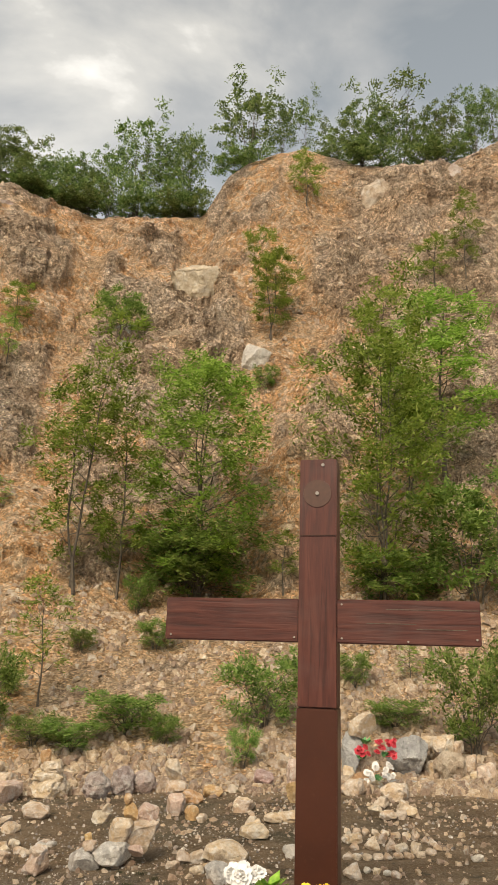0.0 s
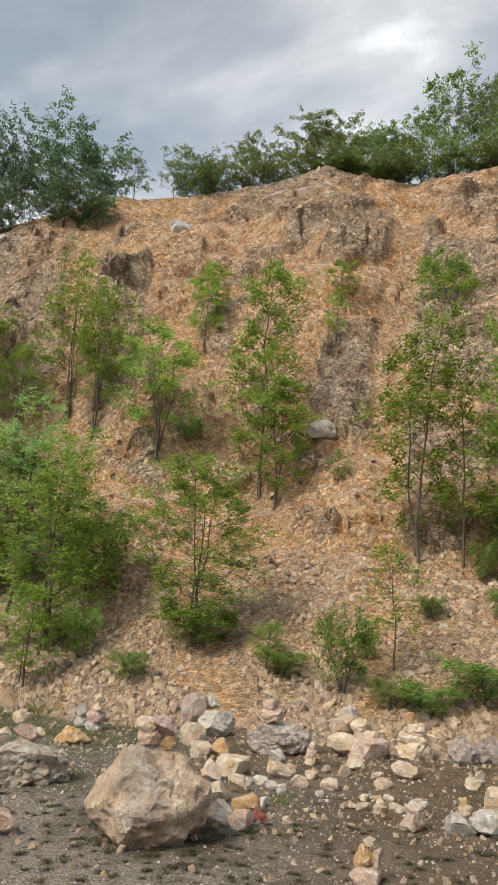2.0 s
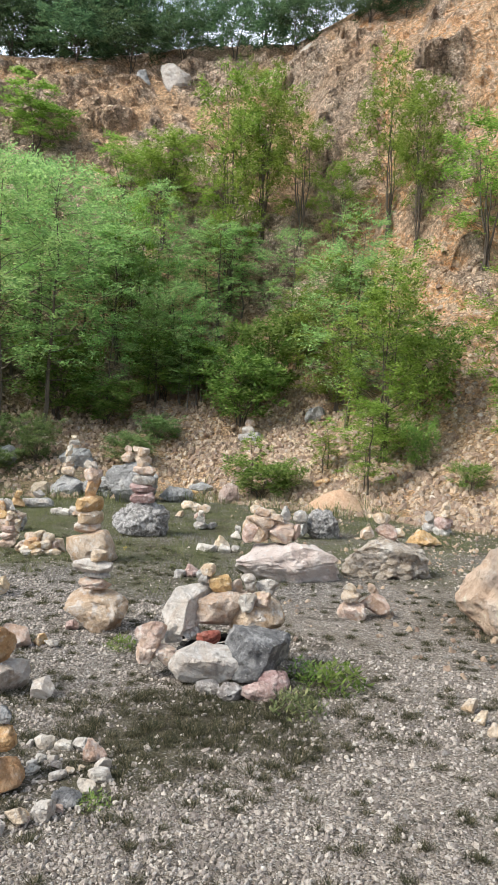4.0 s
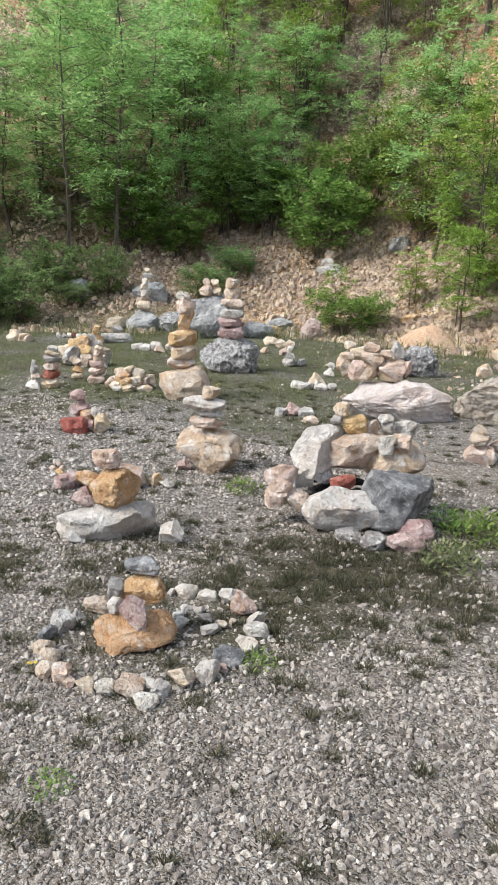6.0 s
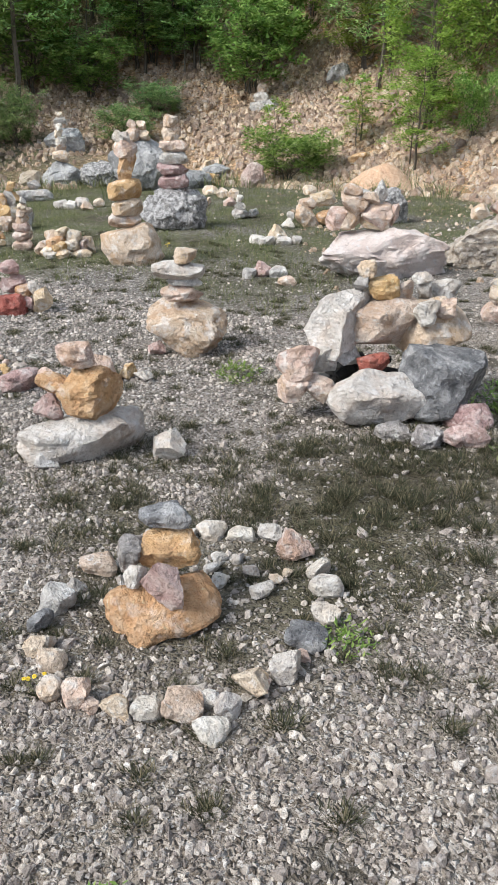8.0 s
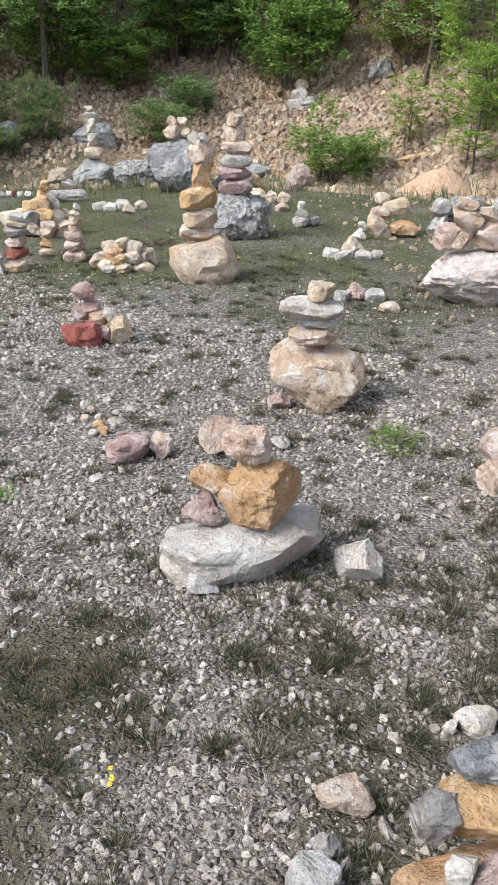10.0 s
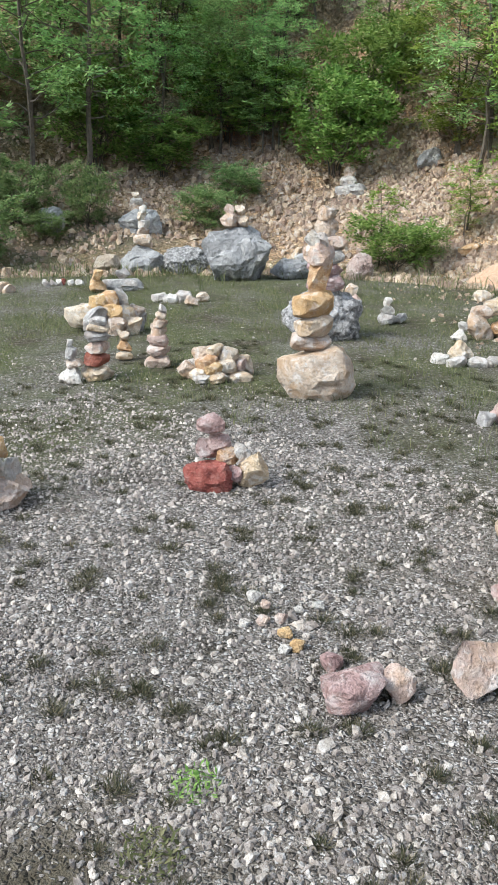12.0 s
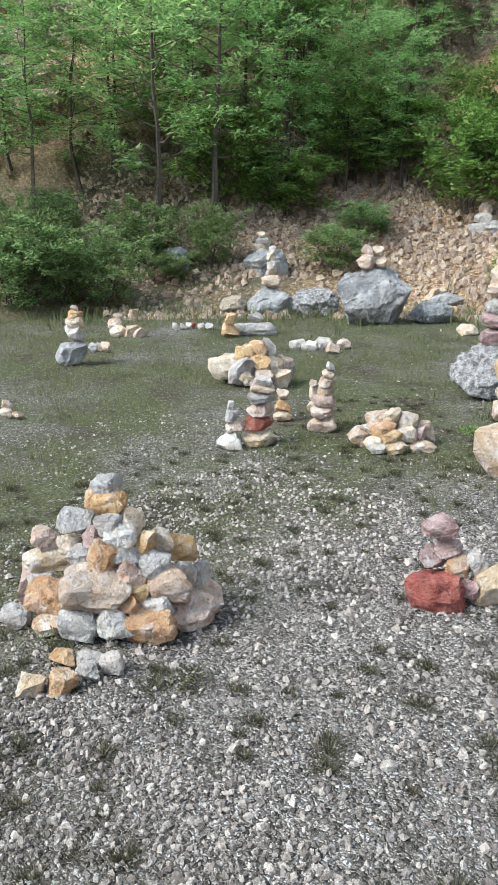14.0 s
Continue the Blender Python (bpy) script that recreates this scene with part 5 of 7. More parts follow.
single("white stone on the pinkish rock", -4.064, 12.023, 24.239, [(-0.006, 0, 0.365, 0.24, 0.202, "white")])
boulder("low pink-grey speckled boulder", -2.556, 10.238, 24.239, 0.846, 0.379, "mauve")
pile("stone_cairn", "cream stones stacked on the speckled boulder", -2.645, 10.198, 24.239, [(-0.004, 0, 0.462, 0.305, 0.197, "pink"), (-0.035, 0,
    0.594, 0.197, 0.133, "cream"), (-0.065, 0, 0.701, 0.131, 0.129, "cream")], settle=False)
pile("stone_cairn", "two cream stones stacked", -2.159, 8.673, 24.239, [(-0.003, 0, 0.068, 0.261, 0.155, "cream"), (-0.048, 0, 0.201, 0.146, 0.153,
    "white")], settle=False)
single("cream stone on the quarry floor", -1.869, 8.33, 24.239, [(0, 0, 0.049, 0.149, 0.116, "cream")])
pile("stone_cairn", "three small flat stones stacked", -1.976, 9.499, 24.239, [(-0.002, 0, 0.047, 0.144, 0.104, "cream"), (-0.001, 0, 0.132, 0.125,
    0.087, "cream"), (0, 0, 0.204, 0.092, 0.082, "cream")], settle=False)
pile("stone_cairn", "pinkish boulder with smaller ochre stones on it", -0.821, 5.583, 24.239, [(-0.001, 0, 0.04, 0.244, 0.112, "pink"), (-0.016, 0,
    0.163, 0.124, 0.135, "ochre"), (0.067, 0, 0.155, 0.091, 0.097, "cream"), (0.008, 0, 0.248, 0.073, 0.055, "cream")], settle=False)
heap = pile("stone_heap", "loose pile of cream stones at the slope foot", -1.461, 10.648, 1.798, [(-0.314, -0.167, 0.127, 0.368, 0.243, "cream"),
    (0.01, -0.211, 0.126, 0.454, 0.29, "pink"), (-0.314, 0, 0.34, 0.36, 0.224, "cream"), (-0.095, -0.125, 0.356, 0.243, 0.157, "cream"), (0.026,
    -0.159, 0.205, 0.313, 0.21, "cream"), (-0.283, 0, 0.486, 0.148, 0.173, "white")], settle=False)
heap_core(heap, [(-0.314, -0.167, 0.127, 0.368, 0.243, "cream"), (0.01, -0.211, 0.126, 0.454, 0.29, "pink"), (-0.314, 0, 0.34, 0.36, 0.224, "cream"),
    (-0.095, -0.125, 0.356, 0.243, 0.157, "cream"), (0.026, -0.159, 0.205, 0.313, 0.21, "cream"), (-0.283, 0, 0.486, 0.148, 0.173, "white")])
pile("stone_cairn", "large cream stones stacked at the slope foot", -0.872, 10.673, 1.798, [(-0.008, 0, 0.1, 0.414, 0.224, "cream"), (-0.038, 0, 0.23,
    0.343, 0.13, "cream"), (0.012, 0, 0.355, 0.241, 0.158, "cream"), (-0.092, 0, 0.481, 0.125, 0.151, "ochre")], settle=False)
boulder("grey rounded rock at the slope foot", -0.281, 10.392, 1.798, 0.353, 0.296, "mauve")
boulder("grey-brown rock at the slope foot", 0.022, 10.604, 1.798, 0.318, 0.343, "mauve")
boulder("pinkish rock at the slope foot", 0.282, 10.708, 1.798, 0.4, 0.261, "pink")
pile("stone_cairn", "standing cream stone on a low one", 0.695, 10.591, 1.798, [(-0.002, 0, 0.067, 0.273, 0.152, "cream"), (-0.05, 0, 0.249, 0.188,
    0.264, "cream")], settle=False)
pile("stone_cairn", "white stone on two cream ones", -2.215, 8.705, 1.798, [(-0.009, 0, 0.065, 0.165, 0.15, "cream"), (0.007, 0, 0.185, 0.165, 0.151,
    "white"), (0.138, 0, 0.066, 0.165, 0.14, "cream")], settle=False)
heap = pile("stone_row", "scattered cream stones on the quarry floor", -1.298, 8.418, 1.798, [(-0.517, 0.323, 0.02, 0.129, 0.097, "cream"), (-0.675,
    1.369, 0.022, 0.132, 0.121, "cream"), (-0.425, 0.704, 0.018, 0.11, 0.085, "cream"), (-0.204, 0.617, 0.047, 0.121, 0.133, "cream"), (-0.115, 0.977,
    0.05, 0.189, 0.133, "cream"), (0.159, 0.619, 0.036, 0.121, 0.073, "cream"), (0.249, 0.184, 0.054, 0.144, 0.106, "cream"), (0.452, 0.802, 0.074,
    0.247, 0.136, "cream"), (-0.262, -0.007, 0.035, 0.196, 0.108, "cream"), (-0.6, -0.045, 0.019, 0.129, 0.103, "white"), (-0.317, -0.36, 0.013,
    0.081, 0.059, "white")], settle=True)
add_stones(heap, [(0.038, -0.74, 0.03, 0.087, 0.066, "cream"), (0.151, -0.799, 0.038, 0.122, 0.075, "cream"), (0.305, -0.845, 0.044, 0.116, 0.074,
    "cream"), (0.118, -0.336, 0.03, 0.097, 0.06, "cream"), (0.241, -0.307, 0.031, 0.081, 0.05, "cream"), (0.34, -0.293, 0.039, 0.098, 0.06, "cream"),
    (0.474, -0.735, 0.044, 0.092, 0.057, "cream"), (0.619, -0.332, 0.05, 0.108, 0.06, "cream"), (-0.031, -0.797, 0.023, 0.066, 0.056, "cream")],
    settle=True)
pile("stone_cairn", "squat pinkish rock with a small stone on it", -0.634, 7.021, 1.798, [(-0.006, 0, 0.065, 0.196, 0.173, "pink"), (0.02, 0, 0.167,
    0.122, 0.078, "cream")], settle=False)
heap = pile("stone_cairn", "group of grey rocks carrying cream and ochre stones", -0.248, 7.096, 1.798, [(-0.005, 0, 0.07, 0.231, 0.183, "grey"),
    (0.217, 0, 0.113, 0.302, 0.162, "grey"), (0.442, 0.15, 0.228, 0.296, 0.222, "cream"), (0.272, 0.05, 0.267, 0.187, 0.185, "cream"), (0.355, 0.15,
    0.407, 0.117, 0.152, "ochre"), (0.327, 0.15, 0.503, 0.078, 0.084, "ochre"), (0.499, 0.2, 0.38, 0.182, 0.151, "pink"), (0.027, 0, 0.179, 0.109,
    0.083, "cream"), (0.012, 0, 0.239, 0.057, 0.068, "ochre"), (0.118, 0.3, 0.337, 0.164, 0.088, "cream"), (0.152, 0.3, 0.407, 0.08, 0.08, "cream")],
    settle=False)
add_stones(heap, [(0.406, 0, 0.132, 0.113, 0.083, "pink")], settle=False)
pile("stone_row", "ochre stones set about on the quarry floor", 1.141, 8.909, 1.798, [(-0.526, 0.268, 0.072, 0.202, 0.222, "pink"), (-0.269, 0.988,
    0.045, 0.245, 0.135, "ochre"), (0.024, 1.335, 0.055, 0.233, 0.133, "ochre"), (-0.38, -0.055, 0.048, 0.136, 0.149, "ochre"), (-0.292, -0.177,
    0.025, 0.105, 0.086, "cream"), (0.218, 0.232, 0.06, 0.225, 0.124, "cream"), (0.142, -0.695, 0.061, 0.125, 0.13, "cream"), (0.108, -1.004, 0.064,
    0.255, 0.14, "cream"), (0.406, -0.442, 0.058, 0.18, 0.099, "cream"), (0.568, -0.45, 0.071, 0.208, 0.114, "cream")], settle=True)
pile("stone_cairn", "dusky stone on a cream one", 1.771, 10.563, 1.798, [(0, 0, 0.044, 0.193, 0.101, "cream"), (0.04, 0, 0.149, 0.243, 0.16, "rose")],
    settle=False)
boulder("ochre rock beside the cross", 2.047, 9.614, 1.798, 0.246, 0.23, "ochre")
pile("stone_cairn", "upright pinkish stones on the ochre rock", 1.99, 9.612, 1.798, [(0.002, 0, 0.318, 0.13, 0.262, "pink"), (0.119, 0, 0.329, 0.13,
    0.276, "pink")], settle=False)
pile("stone_row", "flat cream slabs before the cross", 0.79, 6.974, 1.798, [(-0.219, 0.187, 0.033, 0.132, 0.1, "cream"), (-0.108, 0.173, 0.035, 0.131,
    0.095, "cream"), (0.108, 0.076, 0.079, 0.326, 0.179, "cream"), (-0.151, -0.16, 0.019, 0.107, 0.059, "cream"), (0.002, -0.435, 0.056, 0.238, 0.131,
    "grey"), (0.694, 0.114, 0.071, 0.149, 0.103, "grey"), (-0.325, 0.046, 0.012, 0.106, 0.059, "cream")], settle=True)
boulder("slanting grey rock behind the flowers", 3.908, 10.928, -8.005, 0.623, 0.528, "grey")
boulder("cream rock beside the flower shrine", 4.383, 10.656, -8.005, 0.45, 0.343, "cream")
pile("stone_heap", "cream rocks piled beside the flower shrine", 4.102, 10.471, -8.005, [(0.533, 0.267, 0.194, 0.243, 0.267, "cream"), (0.642, -0.084,
    0.143, 0.249, 0.274, "pink"), (0.058, 0.386, 0.141, 0.169, 0.186, "cream"), (0.541, -0.011, 0.093, 0.185, 0.15, "cream"), (-0.821, -0.186, 0.011,
    0.181, 0.107, "cream"), (-0.558, -0.093, 0.02, 0.161, 0.101, "grey"), (-0.334, -0.075, 0.026, 0.162, 0.095, "grey"), (-0.146, -0.071, 0.039,
    0.169, 0.108, "grey"), (0.086, -0.133, 0.045, 0.146, 0.101, "cream")], settle=True)
boulder("grey rock behind the flower shrine", 3.165, 11.169, -8.005, 0.331, 0.549, "grey")
pile("boulder", "cream rock resting on the shrine rocks", 3.312, 11.148, -8.005, [(0.001, 0, 0.652, 0.39, 0.292, "cream")], settle=False)
pile("stone_heap", "upper stones of the flower shrine", 4.329, 11.005, -8.005, [(0.005, 0, 0.269, 0.237, 0.276, "cream"), (0.169, 0, 0.322, 0.182,
    0.225, "cream"), (0.285, 0, 0.251, 0.213, 0.222, "cream"), (-0.155, 0, 0.349, 0.198, 0.147, "cream")], settle=False)
pile("stone_row", "ochre stones at the foot of the shrine", 3.008, 10.517, -8.005, [(0.089, 0.049, 0.086, 0.242, 0.196, "ochre"), (-0.082, -0.539,
    0.071, 0.317, 0.184, "cream"), (-0.007, 0.49, 0.093, 0.169, 0.176, "cream")], settle=True)
pile("stone_ring", "small ring of cream stones with a flat slab", 2.94, 8.742, -8.005, [(0.182, 0.821, 0.094, 0.357, 0.196, "cream"), (-0.086, 0.28,
    0.054, 0.182, 0.132, "cream"), (-0.243, -0.224, 0.033, 0.136, 0.103, "cream"), (-0.144, -0.397, 0.03, 0.162, 0.089, "cream"), (0.009, -0.351,
    0.034, 0.134, 0.086, "cream"), (0.148, -0.234, 0.05, 0.13, 0.109, "cream"), (0.134, 0.106, 0.058, 0.147, 0.124, "cream")], settle=True)
heap = pile("stone_ring", "outer part of a cream stone oval", 2.417, 7.266, -8.005, [(-0.329, 0.5, 0.015, 0.064, 0.059, "cream"), (-0.233, 0.532,
    0.017, 0.075, 0.054, "cream"), (-0.156, 0.479, 0.019, 0.075, 0.054, "cream"), (-0.07, 0.449, 0.024, 0.085, 0.059, "cream"), (0.014, 0.412, 0.025,
    0.074, 0.054, "cream"), (0.111, 0.397, 0.027, 0.084, 0.049, "cream"), (0.2, 0.336, 0.034, 0.073, 0.058, "cream"), (0.276, 0.3, 0.037, 0.073,
    0.058, "cream"), (0.337, 0.203, 0.038, 0.072, 0.057, "cream"), (0.384, 0.089, 0.043, 0.076, 0.065, "cream"), (0.376, -0.118, 0.041, 0.079, 0.063,
    "cream"), (0.286, -0.264, 0.032, 0.087, 0.053, "cream"), (0.177, -0.348, 0.027, 0.076, 0.052, "cream")], settle=True)
add_stones(heap, [(0.068, -0.386, 0.021, 0.085, 0.048, "cream"), (-0.023, -0.393, 0.019, 0.075, 0.052, "cream"), (-0.116, -0.439, 0.018, 0.075, 0.06,
    "cream"), (-0.193, -0.424, 0.012, 0.084, 0.052, "cream"), (-0.287, -0.453, 0.006, 0.075, 0.047, "cream"), (-0.369, -0.442, 0.003, 0.075, 0.047,
    "cream"), (-0.452, -0.432, 0, 0.075, 0.047, "cream")], settle=True)
pile("stone_heap", "cream stones piled inside the stone oval", 2.286, 7.279, -8.005, [(-0.17, 0.19, 0.03, 0.123, 0.085, "cream"), (-0.253, 0.168,
    0.021, 0.082, 0.07, "cream"), (-0.056, -0.055, 0.043, 0.119, 0.109, "cream"), (0.078, 0.164, 0.04, 0.092, 0.085, "cream"), (0.113, -0.11, 0.046,
    0.098, 0.099, "cream"), (0.189, -0.118, 0.034, 0.118, 0.065, "cream"), (0.312, -0.172, 0.049, 0.088, 0.09, "cream"), (-0.214, -0.066, 0.018,
    0.079, 0.064, "cream")], settle=True)
pile("stone_row", "pale stones near the cross foot", 1.839, 7.352, -8.005, [(0.098, -0.994, 0.045, 0.137, 0.11, "cream"), (0.231, -0.87, 0.023, 0.057,
    0.044, "white"), (0.302, -0.9, 0.026, 0.061, 0.044, "cream"), (0.375, -0.933, 0.026, 0.061, 0.04, "white"), (0.43, -1.001, 0.033, 0.077, 0.051,
    "cream"), (1.201, -0.515, 0.068, 0.102, 0.056, "white"), (-0.726, 1.753, 0.038, 0.248, 0.136, "cream"), (-0.615, 0.741, 0.029, 0.138, 0.116,
    "cream"), (-0.627, 0.515, 0.025, 0.202, 0.111, "cream"), (-0.407, 1.105, 0.023, 0.144, 0.079, "cream"), (-0.264, 1.098, 0.029, 0.144, 0.079,
    "cream")], settle=True)
pile("stone_cairn", "large cream stones stacked at the rubble edge", -0.869, 10.748, -8.005, [(-0.013, 0, 0.111, 0.413, 0.252, "cream"), (-0.05, 0,
    0.265, 0.343, 0.109, "cream"), (-0.019, 0, 0.353, 0.237, 0.11, "cream"), (-0.131, 0, 0.463, 0.108, 0.156, "cream")], settle=False)
pile("stone_row", "cream stones on the trodden floor", -0.803, 8.066, -8.005, [(-0.33, 0.525, 0.029, 0.167, 0.092, "cream"), (-0.266, 1.241, 0.055,
    0.254, 0.14, "cream"), (0.296, -0.919, 0.073, 0.164, 0.159, "pink"), (0.174, -0.339, 0.042, 0.159, 0.087, "cream"), (-0.153, -0.237, 0.022, 0.076,
    0.07, "cream"), (-0.037, -0.24, 0.021, 0.101, 0.056, "cream"), (0.117, -0.035, 0.026, 0.093, 0.051, "white"), (0.2, 0.005, 0.03, 0.094, 0.052,
    "white")], settle=True)
pile("stone_cairn", "small white stones on a flat grey stone on the slope", -13.52, 16.048, 38.04, [(-0.01, 0, 0.062, 0.617, 0.273, "grey"), (-0.079,
    0, 0.254, 0.337, 0.227, "white"), (-0.057, 0, 0.431, 0.24, 0.24, "cream")], settle=False)
pile("stone_cairn", "cream and ochre rocks stacked beside the grass", -7.365, 8.617, 38.7, [(-0.016, 0, 0.111, 0.298, 0.231, "cream"), (0.263, 0,
    0.085, 0.299, 0.174, "ochre"), (0.002, 0, 0.261, 0.202, 0.11, "cream"), (0.183, 0.1, 0.311, 0.293, 0.159, "cream"), (0.025, 0.1, 0.404, 0.155,
    0.101, "cream")], settle=False)
pile("stone_heap", "small white stones piled on the short grass", -6.996, 7.471, 38.7, [(0.028, 0.241, 0.067, 0.198, 0.173, "cream"), (-0.208, 0.047,
    0.029, 0.157, 0.086, "white"), (-0.109, -0.115, 0.039, 0.164, 0.094, "white"), (0.075, -0.096, 0.042, 0.154, 0.09, "white"), (0.214, -0.077,
    0.042, 0.113, 0.081, "white")], settle=True)
pile("stone_cairn", "two small white stones balanced", -7.453, 8.351, 38.7, [(-0.007, 0, 0.054, 0.141, 0.114, "white"), (0.022, 0, 0.14, 0.088, 0.089,
    "white")], settle=False)
pile("stone_cairn", "three small grey stones stacked in the grass", -8.44, 8.691, 38.7, [(-0.006, 0, 0.061, 0.195, 0.131, "grey"), (-0.017, 0, 0.16,
    0.136, 0.102, "grey"), (-0.02, 0, 0.246, 0.09, 0.087, "white")], settle=False)
single("grey stone in the grass", -8.386, 8.85, 38.7, [(0, 0, 0.045, 0.17, 0.108, "grey")])
boulder("pinkish rock at the rubble edge", -10.852, 12.125, 38.7, 0.457, 0.43, "pink")
pile("stone_row", "mixed grey rose and ochre stones on the gravel", -5.983, 5.954, 38.7, [(-0.17, 0.056, 0.029, 0.116, 0.085, "grey"), (-0.048, 0.107,
    0.055, 0.169, 0.141, "rose"), (0.08, 0.089, 0.042, 0.149, 0.1, "grey"), (0.138, -0.251, 0.044, 0.144, 0.079, "pink")], settle=True)
single("ochre stone resting on a pink one", -8.83, 13.746, 38.7, [(-0.021, 0, -2.258, 0.377, 0.253, "ochre")])
single("ochre stone on the soil mound", -9.92, 14.189, 38.7, [(0, 0, 0.08, 0.347, 0.191, "ochre")])
pile("stone_row", "stones at the rubble edge behind the tower", -10.844, 10.991, 39.28, [(-0.084, -1.561, 0.087, 0.159, 0.119, "cream"), (-0.03,
    -0.278, 0.069, 0.25, 0.15, "cream"), (0.159, -0.752, 0.093, 0.169, 0.165, "cream"), (0.331, -0.9, 0.102, 0.177, 0.163, "cream"), (0.275, -1.652,
    0.108, 0.168, 0.136, "pink"), (-0.379, 1.21, 0.036, 0.334, 0.187, "grey"), (-0.081, 1.207, 0.073, 0.311, 0.253, "ochre"), (-0.19, 2.727, 0.182,
    0.261, 0.277, "cream")], settle=True)
heap = pile("stone_ring", "oval of cream stones beside the walk", -1.653, 4.228, 31.936, [(-0.461, 0.228, 0.014, 0.089, 0.082, "cream"), (-0.43,
    0.028, 0.019, 0.073, 0.08, "cream"), (-0.387, -0.167, 0.024, 0.087, 0.08, "cream"), (-0.325, -0.26, 0.033, 0.091, 0.091, "cream"), (-0.208,
    -0.003, 0.028, 0.075, 0.083, "cream"), (-0.274, 0.181, 0.017, 0.079, 0.073, "cream"), (-0.094, 0.092, 0.026, 0.093, 0.074, "cream"), (0.078,
    0.337, 0.036, 0.091, 0.096, "cream"), (-0.025, 0.008, 0.034, 0.076, 0.083, "white"), (0.045, -0.048, 0.037, 0.09, 0.082, "cream"), (-0.209,
    -0.218, 0.025, 0.08, 0.066, "ochre")], settle=True)
add_stones(heap, [(-0.142, -0.396, 0.04, 0.109, 0.088, "pink"), (0.096, -0.149, 0.035, 0.087, 0.067, "cream"), (0.121, -0.306, 0.043, 0.098, 0.077,
    "ochre"), (0.226, -0.185, 0.045, 0.072, 0.079, "cream"), (0.358, 0.02, 0.041, 0.076, 0.07, "cream"), (0.405, 0.315, 0.045, 0.146, 0.089, "cream"),
    (0.526, 0.195, 0.038, 0.095, 0.058, "cream"), (-0.16, 0.552, 0.009, 0.092, 0.063, "white"), (0.371, -0.202, 0.045, 0.086, 0.066, "cream"), (0.257,
    -0.394, 0.043, 0.082, 0.063, "pink"), (0.235, 0.368, 0.026, 0.099, 0.06, "cream")], settle=True)
crag("white limestone block standing out of the clay", -1.082, 27.209, 13.319, -8.005, 1.167, 1.485, "white")
crag("cream limestone block in the face", 0.824, 26.796, 13.289, -8.005, 0.992, 1.118, "cream")
crag("white boulder lodged in the clay chute", 3.605, 24.667, 11.921, -8.005, 1.079, 1.098, "white")
crag("ochre limestone block overhanging a dark hollow", 1.66, 28.046, 16.34, -8.005, 2.267, 2.108, "cream")
crag("cream block in the quarry face", 7.168, 26.024, 15.816, -8.005, 0.954, 1.171, "cream")
crag("pale crag high on the quarry face", 13.038, 28.189, 22.468, -8.005, 1.431, 1.933, "pink")
crag("weathered crag below the rim", 9.767, 29.429, 22.181, -8.005, 1.663, 1.791, "cream")
crag("broad pinkish crag on the quarry rim", -7.663, 31.852, 20.466, 8.932, 5.564, 2.702, "pink")
crag("white slab lying on the slope", -4.764, 23.167, 7.57, 8.932, 0.962, 0.57, "white")
crag("grey rock in the reddish soil", -13.005, 29.867, 18.527, 8.932, 1.267, 1.191, "grey")
crag("whitish crag below the rim trees", -21.189, 28.319, 17.496, 31.936, 1.607, 1.527, "white")
crag("whitish crag beside the rim trees", -20.652, 29.071, 18.489, 31.936, 1.085, 1.003, "white")
crag("grey crag in the orange soil", -12.953, 29.733, 18.331, 31.936, 1.301, 1.202, "grey")
crag("grey rock on the soil slope", -13.776, 27.95, 16.159, 31.936, 1.652, 1.321, "grey")
crag("white slanting crag in the soil slope", -26.672, 25.218, 16.701, 31.936, 1.454, 1.615, "white")
crag("grey crag on the soil slope", -27.872, 24.263, 16.473, 31.936, 0.857, 1.553, "grey")
crag("grey rock on the rubble slope", -12.42, 17.409, 1.769, 37.743, 0.604, 0.435, "grey")

# ---------------------------------------------------------------- flowers, hearth, soil mound
M_RED = make_plain("red_silk_petals", (0.50, 0.02, 0.04), (0.72, 0.08, 0.11), 0.6)
M_WHITE = make_plain("white_silk_petals", (0.68, 0.66, 0.64), (0.82, 0.81, 0.79), 0.6)
M_YELLOW = make_plain("yellow_petals", (0.65, 0.42, 0.02), (0.80, 0.62, 0.06), 0.6)
M_FLOWER_LEAF = make_plain("silk_leaves", (0.05, 0.20, 0.06), (0.12, 0.36, 0.12), 0.55)
M_FLOWER_LIME = make_plain("lime_leaves", (0.16, 0.34, 0.03), (0.30, 0.50, 0.07), 0.5)
M_CHAR = make_plain("charred_wood", (0.004, 0.004, 0.004), (0.02, 0.018, 0.016), 0.8)


def bloom(rng, r, petals=9, rings=3):
    """One blossom of curved petals in rings."""
    bm = bmesh.new()
    for ring in range(rings):
        n = petals - 2 * ring
        for k in range(n):
            a = 2 * math.pi * (k + 0.5 * ring) / n + rng.uniform(-0.15, 0.15)
            reach, up = r * (1 - 0.28 * ring), r * (0.15 + 0.35 * ring)
            side = Vector((-math.sin(a), math.cos(a), 0)) * reach * 0.38
            out = Vector((math.cos(a), math.sin(a), 0))
            p0, p1, p2 = out * reach * 0.1, out * reach * 0.6 + Vector((0, 0, up)), out * reach + Vector((0, 0, up * 0.8))
            vs = [bm.verts.new(p) for p in (p0, p1 + side, p2 + side * 0.5, p2 - side * 0.5, p1 - side)]
            bm.faces.new(vs)
    return bm


